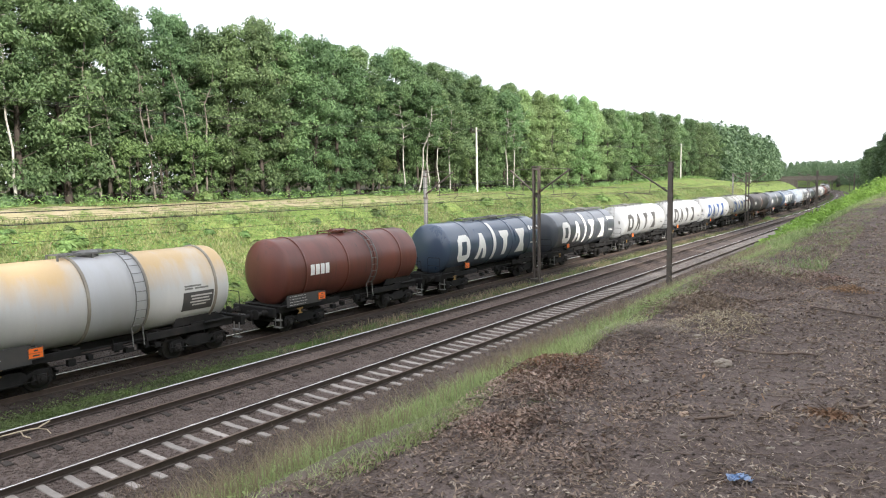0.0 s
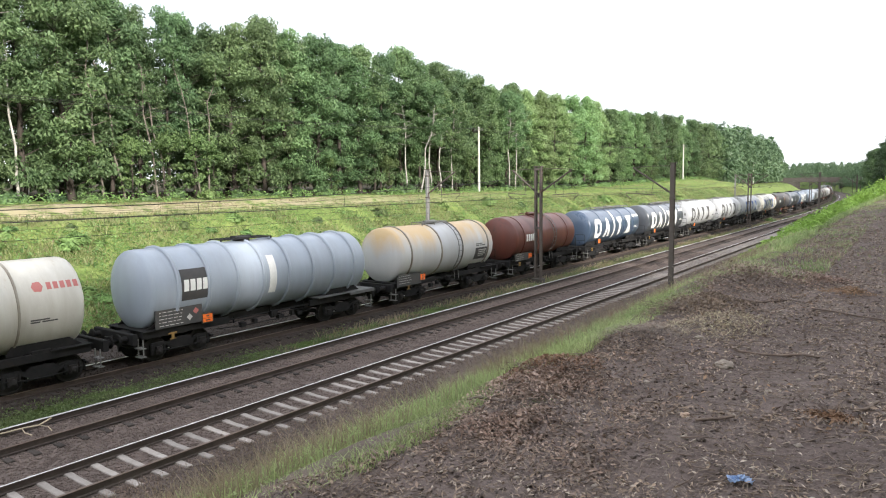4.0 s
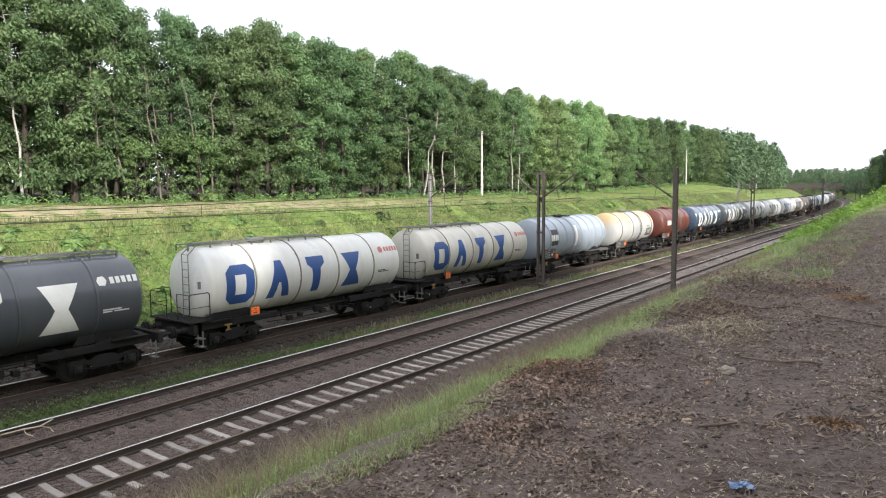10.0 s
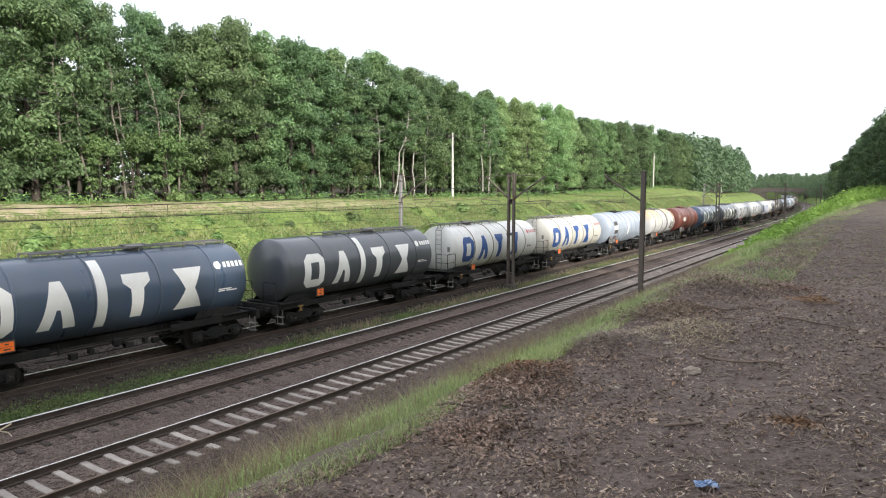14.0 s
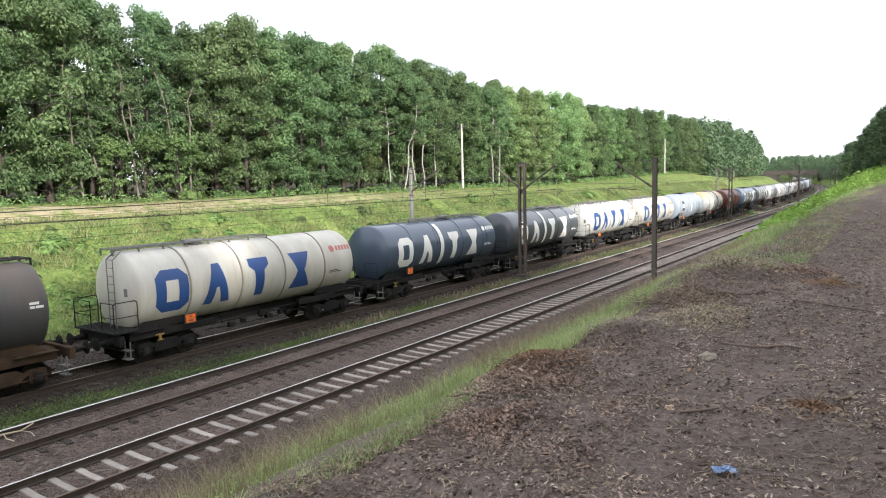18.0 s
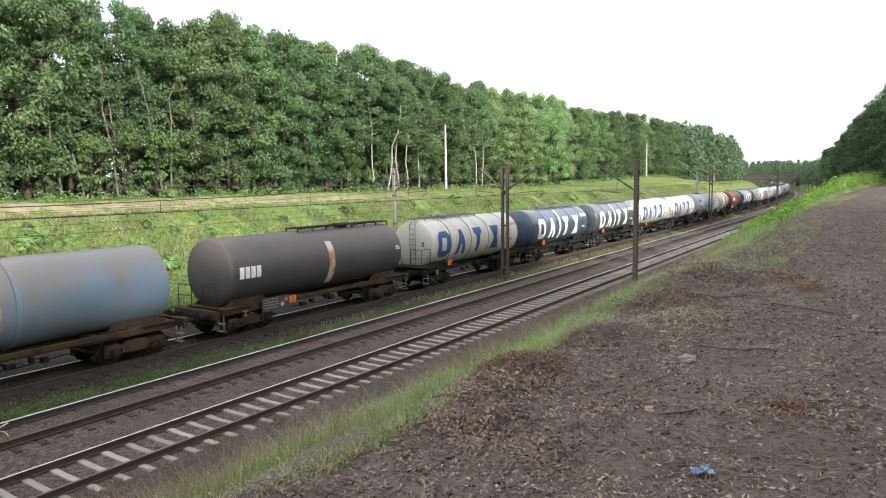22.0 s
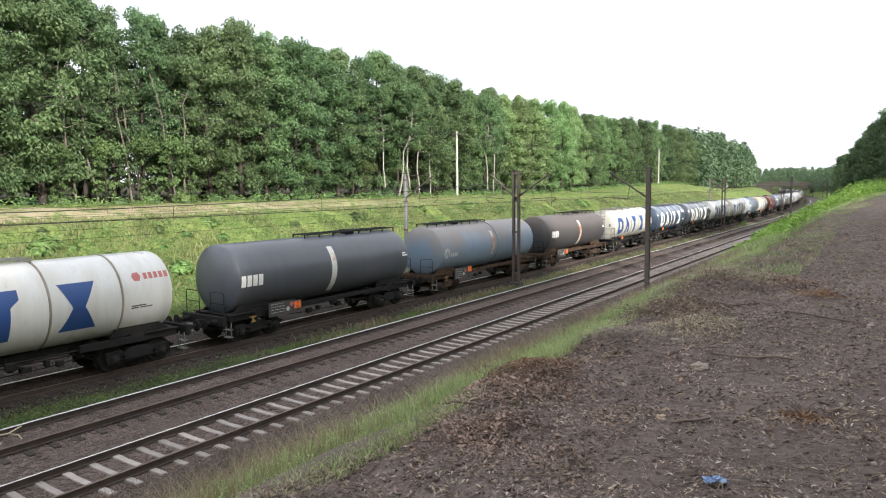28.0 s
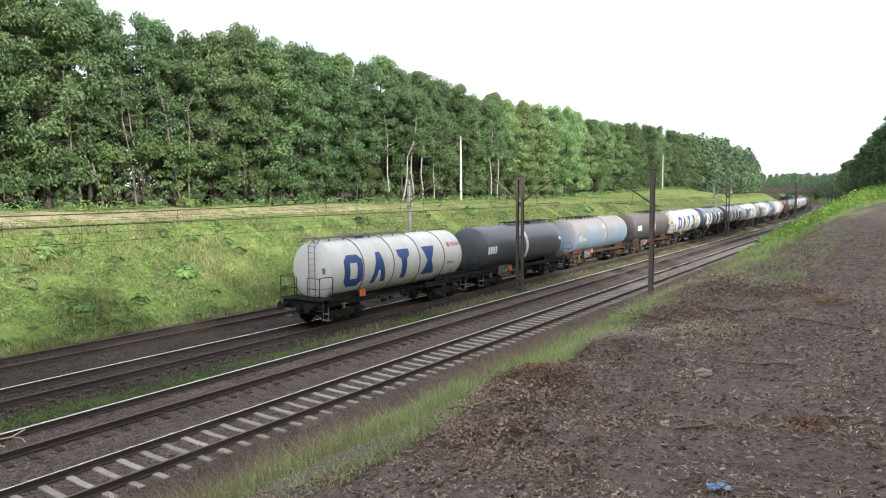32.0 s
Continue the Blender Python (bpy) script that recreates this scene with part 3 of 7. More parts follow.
# ---- ground: one sheet
def build_ground():
    us = [-900, -500, -300, -180, -120, -90, -75, -65, -58] + list(np.arange(-54, -28.9, 0.55)) + [-27, -25, -23.3, -22.4, -21.7, -21, -20.4, -18.7, -16.5, -15, -13.6] + \
         list(np.arange(-13.0, -3.4, 0.4)) + list(np.arange(-3.4, 4.5, 0.17)) + [5, 6, 7, 8.5, 10, 13, 16, 20, 25, 30, 45, 70, 120, 200, 400, 900]
    ys = [-900, -500, -250, -120, -60, -30, -15, -6, -2, 0] + list(np.arange(0.8, 14, 0.2)) + list(np.arange(14, 40, 0.6)) + list(np.arange(40, 140, 1.6)) + list(np.arange(140, 520, 8)) + [560, 640, 800, 1100, 1600, 2600]
    Y, U = [q.ravel() for q in np.meshgrid(np.array(ys, float), np.array(us, float), indexing="ij")]
    Z = ground_many(U, Y)
    bed = (U > -29) & (U < -13) & ~((U > -22.3) & (U < -20.3))
    Z[bed] -= 0.12
    amp = np.select([U > -3.2, U > -12.3, U < -44, U < -31, (U > -22.3) & (U < -20.3)], [np.where(Y > 45, 0.03, 0.05), 0.09, 0.15, 0.28, 0.05], 0.0)
    Z += amp * np.where(U > -3.2, bumps(U, Y, 1.6, 5), bumps(U, Y, 0.6, 4)) * 0.8
    far = np.clip(Y - 520, 0, None)
    Z += far * 0.012
    yy = np.minimum(Y, 520)
    X = U - np.where(yy > BEND_Y, (yy - BEND_Y) ** 2 / (2 * BEND_R), 0) - far * 0.36
    pts = np.stack([X, Y, Z], 1)
    across = np.where(np.abs(U) < 8, U - np.array([crest(b) for b in Y]), U)
    w = len(us)
    fs = [(j * w + i, j * w + i + 1, (j + 1) * w + i + 1, (j + 1) * w + i) for j in range(len(ys) - 1) for i in range(w - 1)]
    me = bpy.data.meshes.new("ground")
    me.from_pydata(pts, [], fs)
    at = me.attributes.new("across", "FLOAT", "POINT")
    at.data.foreach_set("value", across)
    me.polygons.foreach_set("use_smooth", [True] * len(me.polygons))
    me.materials.append(M["ground"])
    me.update()
    return thing("ground", "railway cutting ground with grassy banks and bare brown earth", "ground", me=me, kind="structure")


build_ground()


# ---- permanent way
def strip(profile, y0, y1, step, material, name):
    """A profile of (u, z) swept along the line."""
    ys = list(np.arange(y0, min(y1, 140), step)) + list(np.arange(140, y1 + 1, 6)) if y1 > 140 else list(np.arange(y0, y1 + 0.01, step))
    pts = [tuple(place(u, y, z)) for y in ys for u, z in profile]
    w = len(profile)
    fs = [(j * w + i, j * w + i + 1, (j + 1) * w + i + 1, (j + 1) * w + i) for j in range(len(ys) - 1) for i in range(w - 1)]
    s = Shape()
    s.add(pts, fs)
    return s.mesh(name, material, True, 30)


BED_NEAR = [(-20.6, -0.5), (-20.2, -0.26), (-19.6, -0.2), (-17.8, -0.21), (-17.2, -0.26), (-16.4, -0.27), (-15.9, -0.2), (-15.55, -0.2), (-14.9, -0.206), (-14.2, -0.2), (-13.6, -0.205), (-13.15, -0.32), (-12.45, -0.62)]


def build_tracks():
    bed2 = [(-30.6, -0.55), (-29.9, -0.3), (-29.3, -0.19), (-26.4, -0.19), (-25.7, -0.25), (-24.8, -0.19), (-22.3, -0.2), (-21.9, -0.32), (-21.5, -0.5)]
    for prof, mat, lab in ((BED_NEAR, "ballast", "dark brown stone ballast under two running lines"), (bed2, "ballast_darker", "darker stone ballast under the far pair of tracks")):
        thing("ballast", lab, "ballast", me=strip(prof, -40, 620, 1.2, M[mat], "ballast"), kind="structure")
    head = [(-0.036, -0.008), (-0.034, 0.0), (0.034, 0.0), (0.036, -0.008)]
    band = [(-0.012, 0.0), (-0.012, 0.003), (0.03, 0.003), (0.03, 0.0)]
    wide_band = [(-0.034, 0.0), (-0.034, 0.003), (0.036, 0.003), (0.039, -0.01), (0.036, -0.012)]
    web = [(-0.075, -0.172), (-0.075, -0.16), (-0.012, -0.145), (-0.009, -0.05), (-0.036, -0.035), (-0.036, -0.008), (0.036, -0.008), (0.036, -0.035), (0.009, -0.05), (0.012, -0.145), (0.075, -0.16), (0.075, -0.172)]
    for i, d in enumerate(D):
        for sd in (-1, 1):
            c = -d + sd * 0.7535
            me = strip([(c + a, z) for a, z in web], -40, 620, 4, M["rail_side"], "rail")
            r = thing("rail", "rusty steel rail with a worn head" if i in (0, 1, 2) else "rusty steel rail with a dull head", "rail", "running rails", me=me, kind="structure")
            part("rail_head", strip([(c + a, z) for a, z in head], -40, 620, 4, M["rail_dull"], "rail_head"), r)
            # the painted sheen goes on each track's far rail only
            if i < 3 and sd < 0:
                part("running_band", strip([(c + a, z) for a, z in (wide_band if i else band)], -40, 620, 4, M["rail_sheen"], "running_band"), r, label="worn band of the rail head, painted pale for sky sheen")


def sleeper_mesh(material):
    s = Shape()
    prof = [(-1.25, 0.0), (-1.22, 0.012), (-0.55, 0.008), (-0.3, -0.012), (0.3, -0.012), (0.55, 0.008), (1.22, 0.012), (1.25, 0.0)]
    pts = []
    for x, z in prof:
        for y, dz in ((-0.12, -0.16), (-0.085, -0.012), (-0.07, 0), (0.07, 0), (0.085, -0.012), (0.12, -0.16)):
            pts.append((x, y, z + dz))
    w = 6
    fs = [(j * w + i, j * w + i + 1, (j + 1) * w + i + 1, (j + 1) * w + i) for j in range(len(prof) - 1) for i in range(w - 1)]
    fs += [tuple(range(6)), tuple(range(len(pts) - 1, len(pts) - 7, -1))]
    s.add(pts, fs)
    return s.mesh("sleeper", material)


def build_sleepers():
    me = sleeper_mesh(M["sleeper"])
    old = sleeper_mesh(M["old_sleeper"])
    beds = [o for o in bpy.data.objects if o.name.startswith("ballast")]
    rng = random.Random(5)
    for i, d in enumerate(D):
        far = Shape()
        for j in range(-8, 420):
            y = 7.04 + 0.6 * j + (0.17 * i)
            x = -d - shift(y)
            zz = -0.172 - (0.0 if i == 0 else 0.03)
            m = pose(x + rng.uniform(-0.015, 0.015), y + rng.uniform(-0.012, 0.012), zz, 0, 0, rng.uniform(-0.4, 0.4) + heading(y))
            if i == 0 and y < 85:
                part("sleeper", me, beds[0], m)
            elif (i in (1, 2)) and y < 42:
                part("sleeper", old, beds[0] if i == 1 else beds[1], m)
            elif y < 250 and i < 3:
                far.add([m @ Vector(p) for p in ((-1.25, -0.07, 0), (1.25, -0.07, 0), (1.25, 0.07, 0), (-1.25, 0.07, 0), (-1.25, -0.13, -0.1), (1.25, -0.13, -0.1), (1.25, 0.13, -0.1), (-1.25, 0.13, -0.1))],
                        [(0, 1, 2, 3), (0, 4, 5, 1), (1, 5, 6, 2), (2, 6, 7, 3), (3, 7, 4, 0)])
        if i < 3:
            tagged(part("far_sleepers", far.mesh("far_sleepers", M["sleeper"] if i == 0 else M["old_sleeper"]), beds[0] if i < 2 else beds[1]), kind="stuff")


build_tracks()


# ---- tank wagons
R_TANK, Z_TANK = 1.45, 2.58
CACHE = {}


def kept(key, make):
    if key not in CACHE:
        CACHE[key] = make()
    return CACHE[key]


def tank_mesh(length, material):
    def make():
        h = 0.34
        rings = [(-length / 2, 0.001)] + [(-length / 2 + h * (1 - math.cos(a)), (R_TANK - 0.1) * math.sin(a)) for a in np.linspace(0.18, 1.25, 7)]
        rings += [(-length / 2 + h * 0.86, R_TANK - 0.045), (-length / 2 + h * 1.05, R_TANK - 0.012), (-length / 2 + h * 1.3, R_TANK)]
        rings += [(s, R_TANK) for s in np.linspace(-length / 2 + 1.2, length / 2 - 1.2, 6)]
        rings += [(-s, r) for s, r in reversed(rings[:11])]
        return Shape().lathe(rings, 56).mesh("tank", material, True, 50)
    return kept(("tank", round(length, 2), material.name), make)


def ring_mesh(material, w=0.07, t=0.035):
    def make():
        s = Shape()
        n = 56
        pts = []
        for y, r in ((-w / 2, R_TANK - 0.01), (-w / 2, R_TANK + t * 0.7), (-w / 4, R_TANK + t), (w / 4, R_TANK + t), (w / 2, R_TANK + t * 0.7), (w / 2, R_TANK - 0.01)):
            pts += [(r * math.cos(2 * math.pi * k / n), y, r * math.sin(2 * math.pi * k / n)) for k in range(n)]
        s.add(pts, [(j * n + k, j * n + (k + 1) % n, (j + 1) * n + (k + 1) % n, (j + 1) * n + k) for j in range(5) for k in range(n)])
        return s.mesh("band", material, True, 60)
    return kept(("ring", material.name, w, t), make)


def decal(polys, material, key, lift=0.006):
    """Flat shapes of (along, up) laid on the tank's near side, as thin raised paint; up is arc length from the tank's mid height."""
    def make():
        s = Shape()
        for poly in polys:
            bm = bmesh.new()
            vs = [bm.verts.new((a, b, 0)) for a, b in poly]
            bm.faces.new(vs)
            lo, hi = min(b for _, b in poly), max(b for _, b in poly)
            z = lo + 0.13
            while z < hi - 0.02:
                bmesh.ops.bisect_plane(bm, geom=bm.verts[:] + bm.edges[:] + bm.faces[:], plane_co=(0, z, 0), plane_no=(0, 1, 0))
                z += 0.13
            bm.verts.index_update()
            pts, fs = [], []
            for v in bm.verts:
                ang = v.co.y / R_TANK
                pts.append(((R_TANK + lift) * math.cos(ang), v.co.x, (R_TANK + lift) * math.sin(ang)))
            fs = [[v.index for v in f.verts] for f in bm.faces]
            s.add(pts, fs)
            bm.free()
        return s.mesh("paint", material, True, 60)
    return kept((key, material.name), make)


def bar(a0, a1, b0, b1):
    return [(a0, b0), (a1, b0), (a1, b1), (a0, b1)]


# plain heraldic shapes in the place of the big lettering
def block_ring(w, h, c):
    o = [(c, 0), (w - c, 0), (w, c), (w, h - c), (w - c, h), (c, h), (0, h - c), (0, c)]
    t = w * 0.31
    return [[(0, c), (c, 0), (w - c, 0), (w, c), (w, t), (0, t)], [(0, t), (t, t), (t, h - t), (0, h - t)], [(0, h - t), (w, h - t), (w, h - c), (w - c, h), (c, h), (0, h - c)],
            [(w - t, t), (w, t), (w, h - t), (w - t, h - t)]]


def big_shapes(w=1.22, h=1.62):
    gable = [[(0, 0), (w * 0.32, 0), (w * 0.45, h * 0.42), (w * 0.55, h * 0.42), (w * 0.64, h), (w * 0.36, h)], [(w * 0.68, 0), (w, 0), (w * 0.64, h), (w * 0.55, h * 0.42)]]
    pillar = [[(w * 0.33, 0), (w * 0.67, 0), (w * 0.7, h * 0.66), (w * 0.92, h * 0.8), (w * 0.92, h), (w * 0.08, h), (w * 0.08, h * 0.8), (w * 0.3, h * 0.66)]]
    glass = [[(0, 0), (w, 0), (w / 2 + 0.2, h / 2), (w / 2 - 0.2, h / 2)], [(w / 2 - 0.2, h / 2), (w / 2 + 0.2, h / 2), (w, h), (0, h)]]
    return block_ring(w * 1.1, h, 0.3), gable, pillar, glass


def wheelset_meshes():
    def make():
        s = Shape()
        rim = [(-0.07, 0.40), (-0.07, 0.47), (-0.055, 0.485), (-0.04, 0.47), (-0.03, 0.46), (0.065, 0.45), (0.065, 0.39), (0.03, 0.37), (0.015, 0.14), (0.06, 0.12), (0.06, 0.02)]
        n = 32
        pts = []
        prof = rim + [(-0.06, 0.02), (-0.06, 0.12), (-0.01, 0.14), (-0.02, 0.37)]
        for x, r in prof:
            pts += [(x, r * math.cos(2 * math.pi * k / n), r * math.sin(2 * math.pi * k / n)) for k in range(n)]
        m = len(prof)
        s.add(pts, [(j * n + k, j * n + (k + 1) % n, ((j + 1) % m) * n + (k + 1) % n, ((j + 1) % m) * n + k) for j in range(m) for k in range(n)])
        wheel = s.mesh("wheel", M["wheel"], True, 40)
        axle = Shape().lathe([(-0.95, 0.06), (-0.8, 0.06), (-0.79, 0.09), (0.79, 0.09), (0.8, 0.06), (0.95, 0.06)], 12, "x").mesh("axle", M["wheel"], True)
        return wheel, axle
    return kept("wheelset", make)


def bogie_meshes(mat):
    def make():
        half = [(1.18, 0.62), (1.12, 0.72), (0.72, 0.74), (0.5, 0.66), (0.32, 0.78), (0, 0.8)]
        low = [(0, 0.36), (0.3, 0.36), (0.48, 0.5), (0.62, 0.58), (0.72, 0.36), (1.08, 0.36), (1.18, 0.44)]
        poly = [(-y, z) for y, z in half] + [(y, z) for y, z in reversed(half)][1:] + [(y, z) for y, z in reversed(low)] + [(-y, z) for y, z in low][1:]
        side = Shape().prism(poly, -0.06, 0.06)
        for y in (-0.9, 0.9):
            side.box(-0.09, 0.09, y - 0.26, y - 0.18, 0.3, 0.66, 0.02).box(-0.09, 0.09, y + 0.18, y + 0.26, 0.3, 0.66, 0.02)
            for o in (-0.2, 0.2):
                side.tube((0.02, y + o, 0.34), (0.02, y + o, 0.6), 0.055, 8)
        side.path([(0.1, -1.2, 0.5), (0.12, -0.5, 0.42), (0.12, 0.5, 0.42), (0.1, 1.2, 0.5)], 0.02)
        box = Shape().box(-0.08, 0.1, -0.13, 0.13, -0.14, 0.14, 0.03).lathe([(0.09, 0.1), (0.15, 0.1), (0.17, 0.06)], 12, "x")
        bolster = Shape().box(-1.0, 1.0, -0.26, 0.26, 0.42, 0.74, 0.04).lathe([(0.74, 0.24), (0.9, 0.24)], 14, "z")
        rig = Shape()
        for y in (-1.42, 1.42):
            rig.box(-0.95, 0.95, y - 0.04, y + 0.04, 0.5, 0.58, 0.01)
        rig.tube((0.25, -1.42, 0.54), (0.25, 1.42, 0.54), 0.025, 6)
        for x in (-0.72, 0.72):
            for y in (-1.4, -0.4, 0.4, 1.4):
                rig.box(x - 0.05, x + 0.05, y - 0.03, y + 0.05, 0.25, 0.62, 0.01)
        return side.mesh("side_frame", mat), box.mesh("axle_box", M["wheel"]), bolster.mesh("bolster", mat), rig.mesh("brake_rigging", mat)
    return kept(("bogie", mat.name), make)


MOVING_WHEELS = []


def add_bogie(root, y, mat, spin):
    side, box, bolster, rig = bogie_meshes(mat)
    wheel, axle = wheelset_meshes()
    b = part("bogie", bolster, root, (0, y, 0))
    for sd in (-1, 1):
        part("side_frame", side, b, pose(sd * 1.0, 0, 0, 0, 0, 0 if sd > 0 else 180))
        for yy in (-0.9, 0.9):
            part("axle_box", box, b, pose(sd * 1.04, yy, 0.46, 0, 0, 0 if sd > 0 else 180))
    part("brake_rigging", rig, b)
    for yy in (-0.9, 0.9):
        ax = part("wheelset", axle, b if not spin else root, (0, yy if not spin else y + yy, 0.46))
        for sd in (-1, 1):
            part("wheel", wheel, ax, pose(sd * 0.74, 0, 0, 0, 0, 0 if sd > 0 else 180))
        if spin:
            MOVING_WHEELS.append((ax, Vector((0, y + yy, 0.46))))


def end_gear(root, half, sign, mat, rail, platform):
    """Buffers, screw coupling, steps and, at some ends, a guard rail or a platform."""
    def make_buffer():
        s = Shape().lathe([(0, 0.11), (0.3, 0.11), (0.31, 0.075), (0.56, 0.075), (0.57, 0.2), (0.6, 0.225), (0.625, 0.2), (0.63, 0.05)], 18)
        s.box(-0.16, 0.16, -0.02, 0.02, -0.16, 0.16)
        return s.mesh("buffer", M["steel_dark"], True)

    def make_coupling():
        s = Shape().path([(0, 0, 0), (0, 0.22, -0.03), (0, 0.42, -0.16), (0, 0.58, -0.3)], 0.035).box(-0.09, 0.09, 0.2, 0.28, -0.1, 0.03)
        s.path([(0.3, 0, -0.12), (0.32, 0.2, -0.3), (0.26, 0.4, -0.36), (0.2, 0.5, -0.25)], 0.022)
        return s.mesh("coupling", M["black_steel"])

    def make_step():
        s = Shape()
        for x in (-0.16, 0.16):
            s.box(x - 0.015, x + 0.015, -0.02, 0.02, -0.62, 0.0)
        for z in (-0.6, -0.3):
            s.box(-0.2, 0.2, -0.1, 0.12, z - 0.015, z + 0.015, 0.005)
        return s.mesh("step", M["galv"])

    def make_rail():
        s = Shape()
        s.path([(-0.42, 0, 0), (-0.42, 0, 0.88), (-0.37, 0, 0.95), (0.37, 0, 0.95), (0.42, 0, 0.88), (0.42, 0, 0)], 0.018)
        s.tube((-0.42, 0, 0.5), (0.42, 0, 0.5), 0.014, 6)
        return s.mesh("guard_rail", M["black_steel"])

    def make_platform():
        s = Shape().box(-1.3, 1.3, -0.02, 0.95, -0.03, 0.03, 0.008)
        for k in range(12):
            s.box(-1.25 + k * 0.21, -1.23 + k * 0.21, 0, 0.93, 0.03, 0.045)
        return s.mesh("platform", M["black_steel"])

    def make_cage(x, inner):
        def f():
            s = Shape()
            s.path([(x, 0.05, 0), (x, 0.05, 0.95), (x, 0.12, 1.02), (x, 0.86, 1.02), (x, 0.92, 0.95), (x, 0.92, 0)], 0.02)
            s.tube((x, 0.05, 0.5), (x, 0.92, 0.5), 0.014, 6)
            s.path([(x, 0.92, 0.02), (x, 0.92, 1.0), (inner, 0.92, 1.0), (inner, 0.92, 0.02)], 0.02)
            s.tube((x, 0.92, 0.5), (inner, 0.92, 0.5), 0.014, 6)
            return s.mesh("guard_rail", M["black_steel"])
        return f

    turn = pose(0, sign * half, 0, 0, 0, 0 if sign > 0 else 180)
    for x in (-0.875, 0.875):
        part("buffer", kept("buffer", make_buffer), root, turn @ pose(x, 0, 1.03))
    part("coupling", kept("coupling", make_coupling), root, turn @ pose(0, 0.02, 1.03))
    for x in (-1.2, 1.2):
        part("step", kept("step", make_step), root, turn @ pose(x, -0.3, 0.98), label="pale grey metal foot step")
    if platform:
        part("platform", kept("platform", make_platform), root, turn @ pose(0, -0.75, 1.33))
        for x, inner in ((-1.28, -0.5), (1.28, 0.2)):
            part("guard_rail", kept(("cage", x), make_cage(x, inner)), root, turn @ pose(0, -0.75, 1.36))
    elif rail:
        for x in (-0.78, 0.78):
            part("guard_rail", kept("endrail", make_rail), root, turn @ pose(x, -0.12, 1.22))


def underframe(root, half, mat, style):
    def make():
        s = Shape()
        s.box(-0.32, 0.32, -half + 0.1, half - 0.1, 0.86, 1.14, 0.03)
        return s.mesh("centre_sill", mat)
    part("centre_sill", kept(("sill", round(half, 1), mat.name), make), root)

    def make_beam():
        return Shape().box(-1.3, 1.3, -0.09, 0.09, 0.84, 1.22, 0.025).mesh("headstock", mat)
    for sg in (-1, 1):
        part("headstock", kept(("beam", mat.name), make_beam), root, (0, sg * (half - 0.06), 0))

    def make_end():
        s = Shape()
        for x in (-1.05, 1.05):
            s.box(x - 0.06, x + 0.06, -2.1, 1.5, 0.92, 1.18, 0.02)
        s.box(-1.1, 1.1, -0.3, 0.3, 0.92, 1.26, 0.03)
        s.box(-1.1, 1.1, -1.6, -1.4, 0.92, 1.2, 0.03).box(-1.1, 1.1, 1.2, 1.4, 0.92, 1.2, 0.03)
        s.box(-1.24, 1.24, 0.2, 1.5, 1.19, 1.215)
        return s.mesh("end_frame", mat)

    def make_saddle():
        poly = [(-1.0, 1.2), (-0.72, 1.62), (-0.62, 1.66), (0.62, 1.66), (0.72, 1.62), (1.3, 1.2)]
        s = Shape()
        for x in (-0.95, 0.95):
            s.prism(poly, x - 0.02, x + 0.02)
        for y in (-0.6, 0.0, 0.6):
            s.box(-0.95, 0.95, y - 0.02, y + 0.02, 1.2, 1.48)
        return s.mesh("saddle", mat)
    for sg in (-1, 1):
        turn = pose(0, sg * (half - 1.95), 0, 0, 0, 0 if sg > 0 else 180)
        part("end_frame", kept(("endframe", mat.name), make_end), root, turn)
        part("saddle", kept(("saddle", mat.name), make_saddle), root, turn)

    def make_side(length):
        def f():
            return Shape().box(-0.05, 0.05, -length / 2, length / 2, 1.0, 1.2, 0.02).mesh("side_sill", mat)
        return f
    ln = round(2 * half - 5.0, 1)
    if style != "open":
        for x in (-1.12, 1.12):
            part("side_sill", kept(("side", ln, mat.name), make_side(ln)), root, (x, 0, 0.0))
    else:
        def make_rod():
            s = Shape()
            s.tube((0, -ln / 2, 1.02), (0, ln / 2, 1.02), 0.035, 8).tube((-0.05, -ln / 2, 0.9), (-0.05, ln / 2, 0.9), 0.02, 6)
            for k in range(5):
                s.box(-0.03, 0.03, -ln / 2 + ln * k / 4 - 0.02, -ln / 2 + ln * k / 4 + 0.02, 0.86, 1.2)
            return s.mesh("side_rod", mat)
        for x in (-1.0, 1.0):
            part("side_rod", kept(("rod", ln, mat.name), make_rod), root, (x, 0, 0.0))

    def make_tanklet():
        return Shape().lathe([(-0.45, 0.04), (-0.42, 0.14), (-0.36, 0.17), (0.36, 0.17), (0.42, 0.14), (0.45, 0.04)], 16).mesh("air_tank", M["steel_dark"], True)

    def make_valve():
        s = Shape().lathe([(-0.16, 0.1), (0.16, 0.1)], 12, "x").box(-0.02, 0.14, -0.16, 0.16, -0.12, 0.12, 0.02).tube((0, 0, 0), (0, 0, -0.18), 0.09, 12)
        s.tube((0.1, 0.12, 0), (0.32, 0.25, -0.06), 0.03, 8)
        return s.mesh("outlet_valve", M["steel_dark"])

    def make_gear():
        s = Shape()
        for k, (y, z, w, h) in enumerate(((-1.4, 0.72, 0.24, 0.2), (-0.8, 0.78, 0.16, 0.16), (0.55, 0.74, 0.3, 0.16), (1.2, 0.8, 0.12, 0.2), (1.6, 0.72, 0.2, 0.18))):
            s.box(0.86, 1.06, y - w / 2, y + w / 2, z - h / 2, z + h / 2, 0.015)
        s.path([(0.95, -2.6, 0.74), (0.95, -1.0, 0.66), (0.95, 1.0, 0.66), (0.95, 2.6, 0.78)], 0.018)
        return s.mesh("brake_gear", M["steel_dark"])
    part("air_tank", kept("airtank", make_tanklet), root, (-0.55, 1.1, 0.78))
